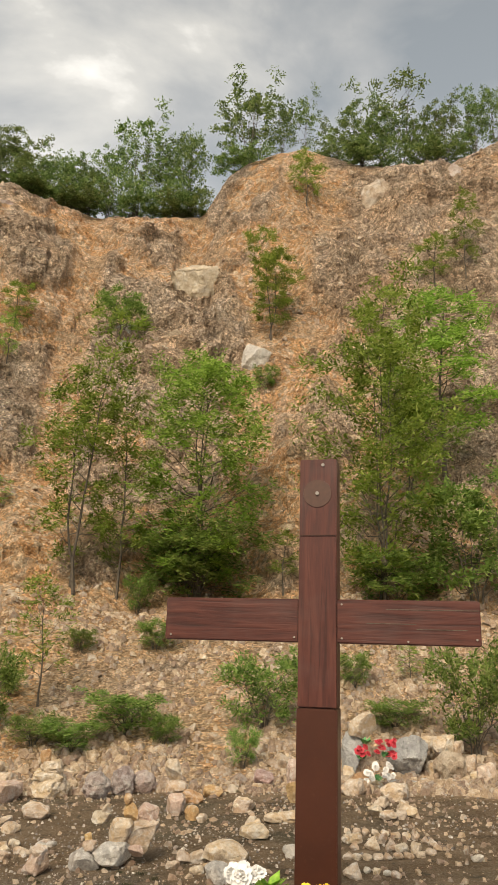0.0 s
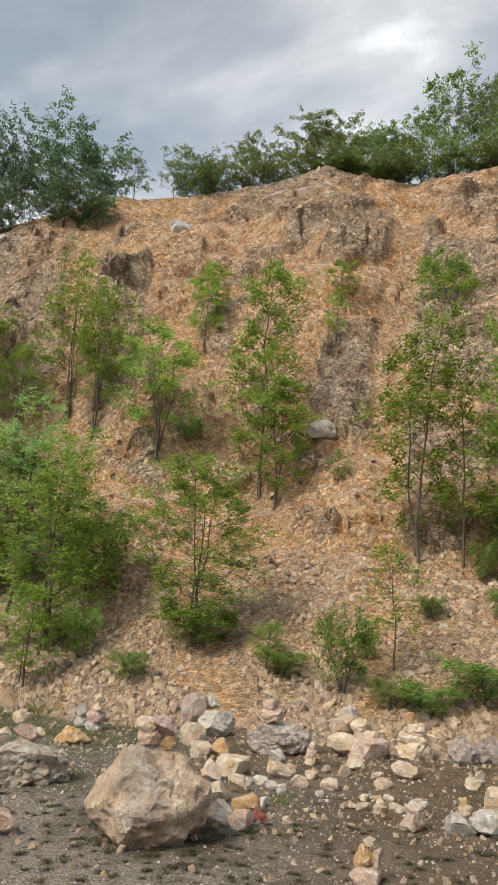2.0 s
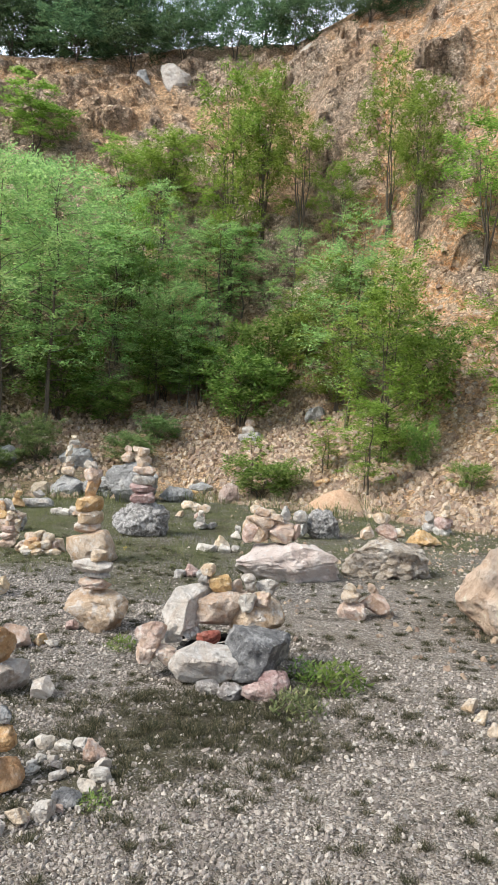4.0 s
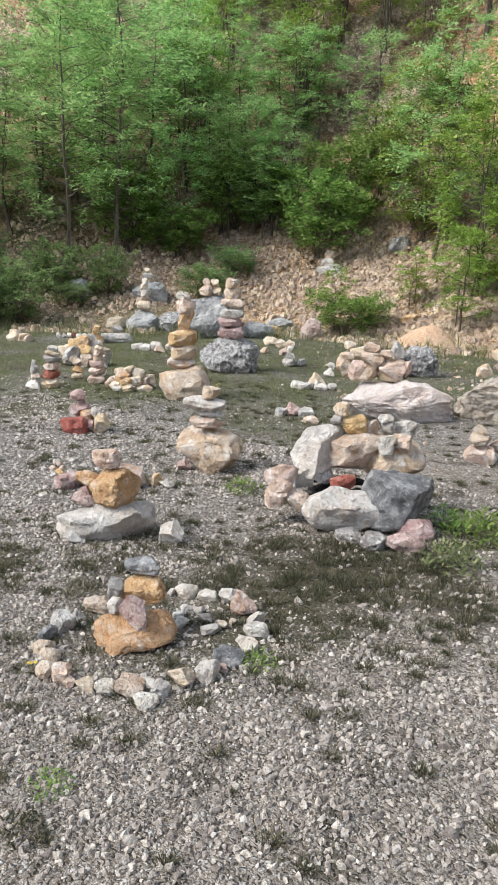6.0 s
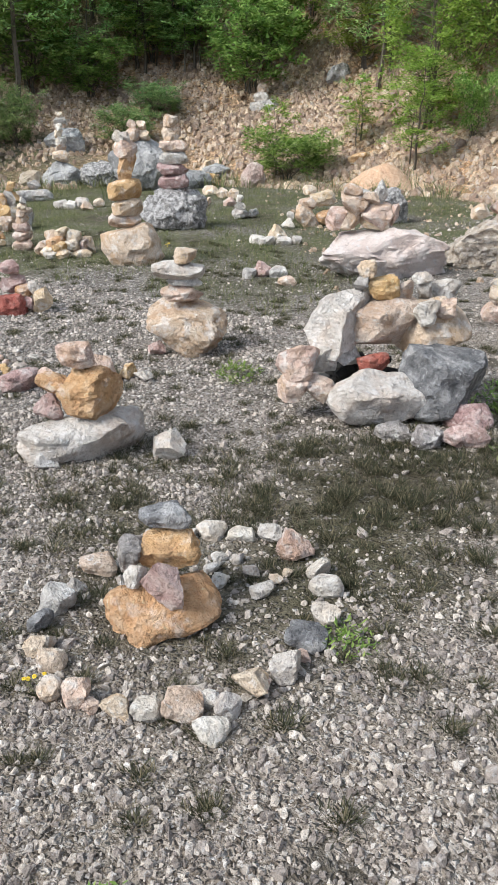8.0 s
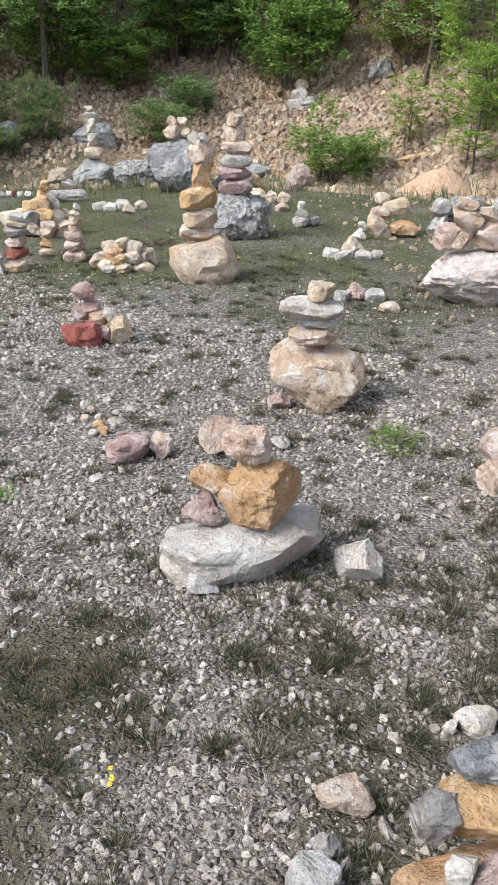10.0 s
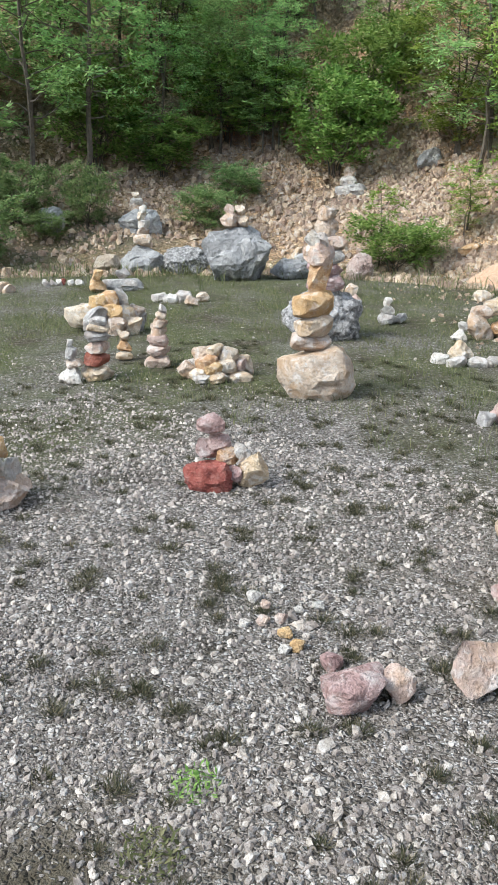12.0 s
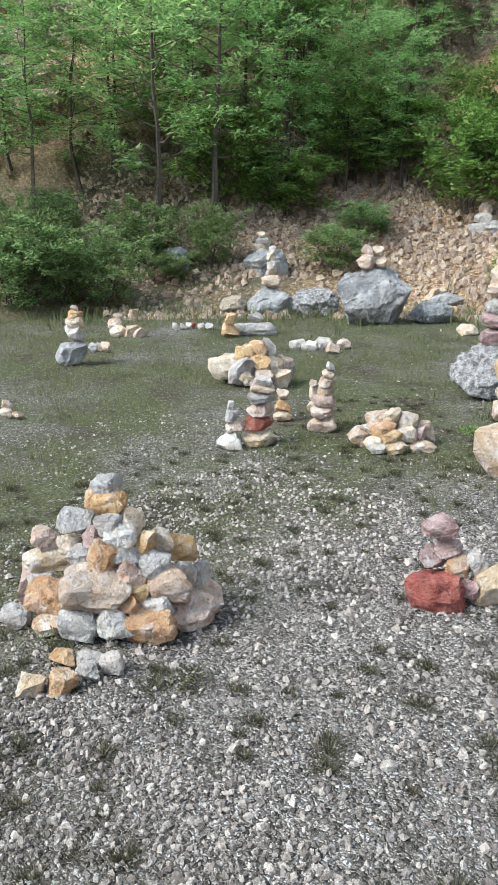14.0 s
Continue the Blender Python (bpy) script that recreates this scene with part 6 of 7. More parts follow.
def bouquet(kind, label, x, y, z, rows, leaf_mat, leaves, spread):
    """A bunch of flowers: rows of dx, dy, dz, radius, material."""
    rng = random.Random(int(abs(x * 91 + y * 37)))
    root = new(kind)
    root.location = (x, y, z)
    for dx, dy, dz, r, mat in rows:
        f = part("blossom", bloom(rng, r), mat, root)
        f.matrix_basis = pose(dx, dy, dz, rng.uniform(15, 80), 0, rng.uniform(-50, 50))
    for _ in range(leaves):
        bm = bmesh.new()
        a, l = rng.uniform(0, 6.28), spread * rng.uniform(0.6, 1.1)
        out = Vector((math.cos(a), math.sin(a), rng.uniform(0.5, 1.6))).normalized()
        side = Vector((-math.sin(a), math.cos(a), 0)) * l * 0.2
        b = Vector((rng.uniform(-0.3, 0.3), rng.uniform(-0.3, 0.3), 0)) * spread
        vs = [bm.verts.new(p) for p in (b, b + out * l * 0.5 + side, b + out * l - Vector((0, 0, l * 0.15)), b + out * l * 0.5 - side)]
        bm.faces.new(vs)
        part("leaf", bm, leaf_mat, root)
    return tagged(root, label, "flowers")


def flower_rows(seed, count, w, h, r, mat):
    rng = random.Random(seed)
    return [(rng.uniform(-w, w), rng.uniform(-0.08, 0.02), rng.uniform(0, h), r * rng.uniform(0.75, 1.2), mat) for _ in range(count)]


bouquet("flower_bunch", "small bunch of red artificial flowers", 3.039, 10.298, 0.709, flower_rows(646, 6, 0.097, 0.168, 0.045, M_RED), M_FLOWER_LEAF, 10, 0.12)
bouquet("flower_bunch", "bright red artificial flower bunch on the shrine rocks", 3.343, 10.256, 0.736, flower_rows(694, 12, 0.129, 0.21, 0.05, M_RED), M_FLOWER_LEAF, 12, 0.12)
bouquet("flower_bunch", "white artificial flower bunch on the shrine rocks", 3.266, 10.266, 0.458, flower_rows(688, 16, 0.194, 0.189, 0.045, M_WHITE), M_FLOWER_LEAF, 10, 0.12)
bouquet("leaf_bunch", "mint green artificial leaves on the shrine rocks", 3.098, 10.29, 0.893, flower_rows(648, 0, 0.081, 0.105, 0.04, M_RED), M_FLOWER_LEAF, 26, 0.12)
bouquet("flower_bunch", "white flower bunch at the foot of the cross", 0.675, 4.55, 0.719, flower_rows(442, 14, 0.088, 0.101, 0.05, M_WHITE), M_FLOWER_LIME, 4, 0.08)
bouquet("leaf_bunch", "lime green leaf bunch at the foot of the cross", 0.807, 4.532, 0.709, flower_rows(472, 0, 0.068, 0.101, 0.04, M_WHITE), M_FLOWER_LIME, 34, 0.16)
bouquet("flower_bunch", "yellow flower bunch at the foot of the cross", 1.065, 4.445, 0.69, flower_rows(571, 9, 0.094, 0.074, 0.05, M_YELLOW), M_FLOWER_LIME, 6, 0.08)
# charred sticks in the hearth
hearth_fire = new("charred_wood")
hearth_fire.matrix_basis = pose(-3.80, 3.79, ground_z(-3.80, 3.79) + 0.02, 0, 0, 40)
fire_rng = random.Random(3)
for k in range(26):
    vs, fs = [], []
    a = fire_rng.uniform(-1.5, 1.5)
    p = Vector((fire_rng.uniform(-0.24, 0.20), fire_rng.uniform(-0.12, 0.10), 0.02 + 0.006 * k))
    d = Vector((math.cos(a), math.sin(a), fire_rng.uniform(-0.25, 0.35))) * fire_rng.uniform(0.06, 0.17)
    fat = fire_rng.uniform(0.012, 0.030)
    tube(vs, fs, [p, p + d * 0.05, p + d * 0.5 + Vector((0, 0, 0.012)), p + d * 0.96, p + d], [0.3 * fat, fat, 1.15 * fat, 0.8 * fat, 0.2 * fat], 6)
    me = bpy.data.meshes.new("stick")
    me.from_pydata(vs, [], fs)
    part("stick", me, M_CHAR, hearth_fire)
tagged(hearth_fire, "black charred sticks lying in the stone hearth", "firewood")


# heap of loose orange soil at the rubble edge
def soil_mound(x, y, w, h):
    bm = bmesh.new()
    bmesh.ops.create_grid(bm, x_segments=40, y_segments=30, size=0.5)
    for v in bm.verts:
        u = min(1.0, math.hypot(v.co.x, v.co.y) * 2)
        top = h * (0.5 + 0.5 * math.cos(math.pi * u))
        q = Vector((v.co.x * w, v.co.y * w * 0.7, 0))
        v.co = q + Vector((0, 0, top - 0.06 + 0.05 * noise.noise(q * 3) * (1 - u) + 0.02 * noise.noise(q * 11)))
    me = bpy.data.meshes.new("soil_mound")
    bm.to_mesh(me)
    bm.free()
    me.materials.append(M_SOIL)
    ob = new("soil_mound", me)
    ob.matrix_basis = pose(x, y, ground_z(x, y), 0, 0, 28)
    return tagged(ob, "low mound of loose orange soil and grit", "soil mound")


def make_soil():
    m, t, b = material("loose_orange_soil")
    co = coords(t)
    f = noise_tex(t, co, 22.0, 6, 0.7)
    g = noise_tex(t, co, 3.0, 4)
    c = ramp(t, f, [(0.3, (0.33, 0.19, 0.11)), (0.5, (0.47, 0.30, 0.19)), (0.7, (0.57, 0.43, 0.31))])
    t.links.new(mix(t, span(t, g, 0.4, 0.65, 0.0, 0.4), c, (0.46, 0.35, 0.26)), b.inputs["Base Color"])
    b.inputs["Roughness"].default_value = 0.95
    bump(t, b, f, 0.9, 0.03)
    return m


M_SOIL = make_soil()
soil_mound(-8.68, 12.92, 1.9, 0.5)


# low weeds and wild flowers on the floor
def herb(kind, label, x, y, reach, height, count, leaf_mat, blooms=0):
    rng = random.Random(int(abs(x * 313 + y * 177)))
    root = new(kind)
    root.location = (x, y, ground_z(x, y))
    bm = bmesh.new()
    for _ in range(count * 5):
        a, l = rng.uniform(0, 6.28), reach * rng.uniform(0.08, 0.28)
        c, far = rng.uniform(0, 6.28), reach * rng.uniform(0, 1) ** 0.7
        rise = l * rng.uniform(0.0, 1.0)
        b = Vector((math.cos(c) * far, math.sin(c) * far, height * rng.uniform(0.05, 1.0) * (1 - 0.7 * (far / reach) ** 2)))
        out = Vector((math.cos(a) * l, math.sin(a) * l, rise))
        side = Vector((-math.sin(a), math.cos(a), 0)) * l * 0.19
        vs = [bm.verts.new(p) for p in (b, b + out * 0.5 + side, b + out, b + out * 0.5 - side)]
        bm.faces.new(vs)
    part("leaves", bm, leaf_mat, root)
    for _ in range(blooms):
        f = part("blossom", bloom(rng, 0.006, 7, 2), M_YELLOW, root)
        f.matrix_basis = pose(rng.uniform(-1, 1) * reach, rng.uniform(-1, 1) * reach, height * rng.uniform(0.7, 1.2), rng.uniform(0, 50), 0, rng.uniform(0, 90))
    return tagged(root, label, "plant")


herb("weed", "bushy bright green weed beside the hearth", -2.957, 3.976, 0.22, 0.16, 90, M_LEAF_BUSH, 0)
herb("weed", "green weed beside the hearth stones", -3.189, 3.973, 0.14, 0.14, 60, M_LEAF_BUSH, 0)
herb("weed", "flat green rosette weed on gravel", -2.796, 1.107, 0.07, 0.02, 40, M_LEAF_BUSH, 0)
herb("weed", "flat dark weed cushion on gravel", -2.688, 0.962, 0.07, 0.03, 60, M_GRASS, 0)
herb("weed", "green grassy weed beside the slabs", -2.839, 3.429, 0.16, 0.14, 80, M_TURF, 0)
herb("weed", "green weed behind the stone ring", -2.860, 2.025, 0.09, 0.04, 50, M_LEAF_BUSH, 0)
herb("weed", "bright green weed by the hearth", -4.487, 3.625, 0.13, 0.08, 70, M_LEAF_BUSH, 0)
herb("wild_flower", "small yellow wild flower on the gravel", -3.396, 1.422, 0.03, 0.03, 14, M_TURF, 5)
herb("wild_flower", "small yellow wild flower in the weeds", -4.117, 1.621, 0.02, 0.03, 12, M_TURF, 4)
herb("wild_flower", "yellow wild flowers in the short grass", -7.550, 6.361, 0.05, 0.06, 14, M_TURF, 7)
herb("weed", "low green weed on gravel", -5.447, 2.283, 0.07, 0.04, 40, M_LEAF_BUSH, 0)
herb("weed", "low olive weed on gravel", -5.376, 2.054, 0.08, 0.04, 50, M_TURF, 0)
herb("weed", "green weed under the heap", -7.687, 2.581, 0.06, 0.05, 40, M_TURF, 0)
herb("weed", "olive weed before the heap", -7.086, 2.770, 0.09, 0.03, 60, M_GRASS, 0)
herb("weed", "green weed in the turf", -8.019, 6.289, 0.12, 0.05, 50, M_LEAF_BUSH, 0)
herb("weed", "bright weed on the quarry floor", -1.859, 7.513, 0.12, 0.1, 50, M_LEAF_BUSH, 0)
# ---------------------------------------------------------------- the trees and bushes: x, y, height, width
plant(build_tree("deciduous_tree", 2, 6.5, 3.2, stems=3, low=0.06, limbs=75, leaf_mat=M_LEAF, label="bushy bright green young tree rooted in the rubble slope", category="tree", fronds=5, pairs=3, reach=0.38, leaf=0.135, lean=0.08), (6.5, 3.2), [
    (1.5, 19.2, 6.7, 3.7), (-5.7, 15.4, 3.9, 2.6), (-12.0, 17.8, 4.3, 2.6),
])
plant(build_tree("deciduous_tree", 3, 6.5, 3.2, stems=3, low=0.06, limbs=75, leaf_mat=M_LEAF, label="bushy bright green young tree rooted in the rubble slope", category="tree", fronds=5, pairs=3, reach=0.38, leaf=0.135, lean=0.08), (6.5, 3.2), [
    (5.4, 16.6, 8.0, 3.3), (-9.1, 15.3, 5.0, 2.4),
])
plant(build_tree("robinia_tree", 4, 6.0, 2.2, stems=2, low=0.16, limbs=34, leaf_mat=M_LEAF, label="slender airy green robinia on the clay slope", category="tree", fronds=5, pairs=3, reach=0.36, leaf=0.13, lean=0.06), (6.0, 2.2), [
    (-1.5, 18.8, 7.2, 2.5), (4.3, 25.7, 4.7, 2.0), (-5.8, 21.9, 5.2, 2.2), (7.1, 19.2, 4.7, 2.0), (-28.5, 19.2, 3.0, 2.9),
])
plant(build_tree("robinia_tree", 5, 6.0, 2.2, stems=1, low=0.16, limbs=34, leaf_mat=M_LEAF, label="slender airy green robinia on the clay slope", category="tree", fronds=5, pairs=3, reach=0.36, leaf=0.13, lean=0.06), (6.0, 2.2), [
    (-0.4, 19.1, 5.2, 1.5), (-6.5, 22.6, 7.6, 2.6), (8.1, 19.4, 5.5, 3.0), (-9.9, 25.7, 3.0, 1.5), (-8.5, 13.7, 2.0, 1.1),
])
plant(build_tree("multi_stem_tree", 6, 5.5, 2.8, stems=5, low=0.25, limbs=40, leaf_mat=M_LEAF, label="thin many-stemmed green tree on the clay slope", category="tree", fronds=4, pairs=3, reach=0.38, leaf=0.13, bare=0.08, lean=0.10), (5.5, 2.8), [
    (-9.8, 22.0, 4.3, 3.0), (-19.0, 20.9, 7.0, 2.9), (-16.8, 22.2, 4.7, 2.5), (-22.2, 20.8, 3.4, 2.7), (-15.4, 22.6, 3.4, 2.0),
])
plant(build_tree("multi_stem_tree", 7, 5.5, 2.8, stems=5, low=0.25, limbs=40, leaf_mat=M_LEAF, label="thin many-stemmed green tree on the clay slope", category="tree", fronds=4, pairs=3, reach=0.38, leaf=0.13, bare=0.08, lean=0.10), (5.5, 2.8), [
    (-13.9, 23.3, 6.5, 2.6), (-18.6, 22.3, 6.6, 2.8), (-18.3, 20.3, 6.1, 2.6), (-12.3, 22.4, 4.9, 1.7), (-19.3, 16.7, 4.8, 2.4),
])
plant(build_tree("multi_stem_tree", 8, 5.5, 2.8, stems=5, low=0.25, limbs=40, leaf_mat=M_LEAF, label="thin many-stemmed green tree on the clay slope", category="tree", fronds=4, pairs=3, reach=0.38, leaf=0.13, bare=0.08, lean=0.10), (5.5, 2.8), [
    (-12.6, 22.9, 4.6, 2.2), (-21.6, 20.2, 4.1, 2.9), (-18.9, 22.6, 5.3, 2.6), (-24.0, 20.2, 3.2, 2.8),
])
plant(build_tree("sapling", 9, 2.0, 0.9, stems=1, low=0.2, limbs=16, leaf_mat=M_LEAF, label="thin green sapling growing from the rubble", category="tree", fronds=2, pairs=4, reach=0.2, leaf=0.075), (2.0, 0.9), [
    (-1.5, 14.5, 2.3, 1.1), (11.0, 23.7, 3.5, 1.3), (5.0, 13.8, 0.7, 0.5), (-3.9, 14.5, 0.9, 0.7), (-9.7, 26.3, 2.3, 1.3),
    (6.6, 30.2, 2.8, 1.6), (-9.0, 15.3, 1.4, 1.1), (-10.3, 14.7, 1.0, 0.7), (-4.0, 15.0, 0.7, 0.7), (-15.9, 16.5, 1.8, 1.5),
])
plant(build_tree("sapling", 10, 2.0, 0.9, stems=1, low=0.2, limbs=16, leaf_mat=M_LEAF, label="thin green sapling growing from the rubble", category="tree", fronds=2, pairs=4, reach=0.2, leaf=0.075), (2.0, 0.9), [
    (3.5, 18.4, 1.4, 1.1), (9.9, 23.9, 2.0, 1.3), (-5.0, 27.1, 1.8, 1.3), (-4.9, 25.7, 1.9, 0.9), (-3.9, 21.5, 1.0, 0.7),
    (-10.4, 15.1, 1.2, 0.9), (-11.1, 13.2, 1.4, 0.8), (-8.7, 13.9, 1.2, 0.6), (-17.0, 15.8, 1.8, 1.4), (-18.7, 16.6, 1.8, 1.6),
])
plant(build_tree("bush", 11, 1.2, 1.6, stems=8, low=0.1, limbs=32, leaf_mat=M_LEAF_BUSH, label="low green bush among the slope stones", category="bush", fronds=4, pairs=2, reach=0.2, leaf=0.10, lean=0.5, bend=0.03), (1.2, 1.6), [
    (-1.1, 26.9, 1.7, 1.9), (-0.0, 13.3, 0.7, 1.5), (2.2, 13.0, 1.3, 1.5), (4.2, 12.4, 0.5, 1.1), (0.5, 16.8, 0.7, 1.0),
    (-1.0, 16.6, 0.5, 0.7), (-6.4, 13.9, 0.6, 0.8), (-9.4, 23.5, 0.8, 1.1),
])
plant(build_tree("bush", 12, 1.2, 1.6, stems=8, low=0.1, limbs=32, leaf_mat=M_LEAF_BUSH, label="low green bush among the slope stones", category="bush", fronds=4, pairs=2, reach=0.2, leaf=0.10, lean=0.5, bend=0.03), (1.2, 1.6), [
    (3.9, 24.1, 0.9, 0.9), (-1.4, 13.1, 0.5, 0.9), (1.7, 11.7, 0.6, 0.5), (-2.3, 13.6, 1.5, 1.1), (4.0, 14.0, 0.7, 0.7),
    (-10.8, 13.1, 1.0, 1.6), (-5.5, 15.3, 0.9, 1.5), (-10.6, 13.6, 0.7, 1.1),
])
plant(build_tree("bush", 13, 1.2, 1.6, stems=8, low=0.1, limbs=32, leaf_mat=M_LEAF_BUSH, label="low green bush among the slope stones", category="bush", fronds=4, pairs=2, reach=0.2, leaf=0.10, lean=0.5, bend=0.03), (1.2, 1.6), [
    (-0.8, 12.8, 0.5, 1.1), (0.6, 12.7, 0.5, 0.6), (5.0, 11.2, 1.7, 1.4), (-3.5, 14.3, 0.5, 1.0), (-2.1, 15.0, 0.5, 0.6),
    (-8.0, 14.9, 1.2, 0.9), (0.1, 18.9, 1.1, 0.8),
])
plant(build_tree("thicket_bush", 14, 2.2, 2.4, stems=8, low=0.08, limbs=48, leaf_mat=M_LEAF_BUSH, label="dense bright green bush at the wooded foot of the slope", category="bush", fronds=4, pairs=2, reach=0.28, leaf=0.135, narrow=0.65, lean=0.4, bend=0.03, rise=0.3), (2.2, 2.4), [
    (7.2, 15.7, 2.9, 2.4), (-9.1, 17.1, 2.3, 2.2), (-14.5, 17.7, 2.5, 2.4), (1.2, 19.5, 1.5, 2.2),
])
plant(build_tree("thicket_bush", 15, 2.2, 2.4, stems=8, low=0.08, limbs=48, leaf_mat=M_LEAF_BUSH, label="dense bright green bush at the wooded foot of the slope", category="bush", fronds=4, pairs=2, reach=0.28, leaf=0.135, narrow=0.65, lean=0.4, bend=0.03, rise=0.3), (2.2, 2.4), [
    (5.7, 16.5, 1.4, 2.2), (-14.2, 16.4, 2.2, 2.4), (-17.3, 16.3, 2.2, 2.6), (-18.8, 13.6, 2.6, 2.5), (-16.6, 17.1, 1.8, 2.1),
])
plant(build_tree("thicket_bush", 16, 2.2, 2.4, stems=8, low=0.08, limbs=48, leaf_mat=M_LEAF_BUSH, label="dense bright green bush at the wooded foot of the slope", category="bush", fronds=4, pairs=2, reach=0.28, leaf=0.135, narrow=0.65, lean=0.4, bend=0.03, rise=0.3), (2.2, 2.4), [
    (1.5, 19.2, 2.2, 3.1), (-14.5, 19.4, 2.1, 2.1), (-17.4, 14.3, 1.4, 2.1), (-14.3, 17.2, 2.0, 1.6),
])
plant(build_tree("edge_bush", 17, 1.6, 1.8, stems=9, low=0.08, limbs=45, leaf_mat=M_LEAF_EDGE, label="straggling dull green bush at the grass edge", category="bush", fronds=6, pairs=2, reach=0.2, leaf=0.09, lean=0.45, bend=0.03, rise=0.5), (1.6, 1.8), [
    (-17.4, 7.9, 1.6, 2.0), (-17.7, 7.7, 1.8, 1.6), (-17.9, 10.6, 1.3, 1.6),
])
plant(build_tree("edge_bush", 18, 1.6, 1.8, stems=9, low=0.08, limbs=45, leaf_mat=M_LEAF_EDGE, label="straggling dull green bush at the grass edge", category="bush", fronds=6, pairs=2, reach=0.2, leaf=0.09, lean=0.45, bend=0.03, rise=0.5), (1.6, 1.8), [
    (-16.8, 9.0, 1.5, 1.7), (-16.9, 11.6, 1.3, 1.3), (-15.5, 14.5, 0.8, 1.4), (-19.6, 9.7, 1.1, 1.7),
])
plant(build_tree("edge_bush", 19, 1.6, 1.8, stems=9, low=0.08, limbs=45, leaf_mat=M_LEAF_EDGE, label="straggling dull green bush at the grass edge", category="bush", fronds=6, pairs=2, reach=0.2, leaf=0.09, lean=0.45, bend=0.03, rise=0.5), (1.6, 1.8), [
    (-17.3, 8.5, 1.2, 1.6), (-15.0, 13.1, 0.9, 1.5), (-17.0, 10.6, 0.6, 1.0),
])
plant(build_tree("forest_tree", 20, 6.5, 3.0, stems=1, low=0.2, limbs=36, leaf_mat=M_LEAF_WOOD, label="tall thin-trunked green robinia in the wood", category="tree", fronds=3, pairs=4, reach=0.46, leaf=0.125, lean=0.05, droop=0.15, fan=0.4, rise=0.25), (6.5, 3.0), [
    (-17.0, 15.7, 3.4, 2.0), (-15.9, 16.4, 3.2, 2.0), (-18.7, 16.5, 3.6, 2.2), (-17.6, 14.5, 3.0, 2.0),
    (-21.3, 17.2, 5.0, 2.8), (-24.6, 16.6, 5.0, 3.0),
    (-18.3, 11.3, 7.4, 3.8), (-21.3, 10.3, 4.9, 3.1), (-19.9, 15.4, 4.4, 2.7), (-19.1, 19.9, 2.8, 2.6), (-16.0, 16.1, 2.9, 1.7),
    (-21.7, 12.6, 5.0, 3.5), (-21.4, 13.8, 5.3, 2.9),
])
plant(build_tree("forest_tree", 21, 6.5, 3.0, stems=1, low=0.2, limbs=36, leaf_mat=M_LEAF_WOOD, label="tall thin-trunked green robinia in the wood", category="tree", fronds=3, pairs=4, reach=0.46, leaf=0.125, lean=0.05, droop=0.15, fan=0.4, rise=0.25), (6.5, 3.0), [
    (-23.9, 14.6, 5.5, 3.0),
    (-18.2, 12.6, 7.4, 3.8), (-23.1, 10.8, 4.5, 3.0), (-16.6, 16.4, 3.6, 2.1), (-20.6, 13.9, 5.1, 3.1), (-15.0, 19.3, 4.2, 2.2),
    (-17.9, 19.5, 3.9, 2.8),
])
plant(build_tree("forest_tree", 22, 6.5, 3.0, stems=1, low=0.2, limbs=36, leaf_mat=M_LEAF_WOOD, label="tall thin-trunked green robinia in the wood", category="tree", fronds=3, pairs=4, reach=0.46, leaf=0.125, lean=0.05, droop=0.15, fan=0.4, rise=0.25), (6.5, 3.0), [
    (-22.0, 14.6, 6.0, 3.0), (-22.9, 16.2, 5.0, 3.0), (-20.4, 16.9, 4.6, 2.6), (-19.9, 18.4, 4.5, 2.6),
    (-20.2, 13.9, 4.6, 2.6), (-22.1, 13.0, 4.2, 2.7), (-17.7, 20.3, 3.1, 2.5), (-18.9, 15.8, 4.5, 2.9), (-11.1, 16.9, 4.9, 2.8),
    (-20.6, 8.3, 5.6, 3.2),
])
plant(build_tree("forest_tree", 23, 6.5, 3.0, stems=2, low=0.2, limbs=40, leaf_mat=M_LEAF_WOOD, label="tall thin-trunked green robinia in the wood", category="tree", fronds=3, pairs=4, reach=0.46, leaf=0.125, lean=0.05, droop=0.15, fan=0.4, rise=0.25), (6.5, 3.0), [
    (-21.5, 11.6, 4.4, 3.1), (-19.3, 16.3, 4.2, 2.6), (-18.4, 17.6, 3.7, 2.5), (-17.3, 15.8, 3.6, 2.0), (-11.2, 17.6, 5.3, 2.9),
    (-20.4, 7.2, 5.5, 3.1),
])
plant(build_tree("rim_tree", 24, 3.6, 3.0, stems=5, low=0.18, limbs=36, leaf_mat=M_LEAF_RIM, label="leafy small tree on the quarry rim against the clouds", category="tree", fronds=3, pairs=3, reach=0.32, leaf=0.13, narrow=0.6, lean=0.22, bare=0.05), (3.6, 3.0), [
    (-7.3, 35.2, 3.4, 3.7), (-2.7, 35.6, 4.2, 2.6), (4.4, 34.8, 5.1, 4.4), (13.7, 31.0, 3.7, 2.9), (-11.2, 34.4, 3.5, 2.6),
    (-4.9, 35.5, 3.3, 2.9), (-3.7, 35.6, 3.2, 2.1), (12.6, 31.6, 3.2, 2.4),
])
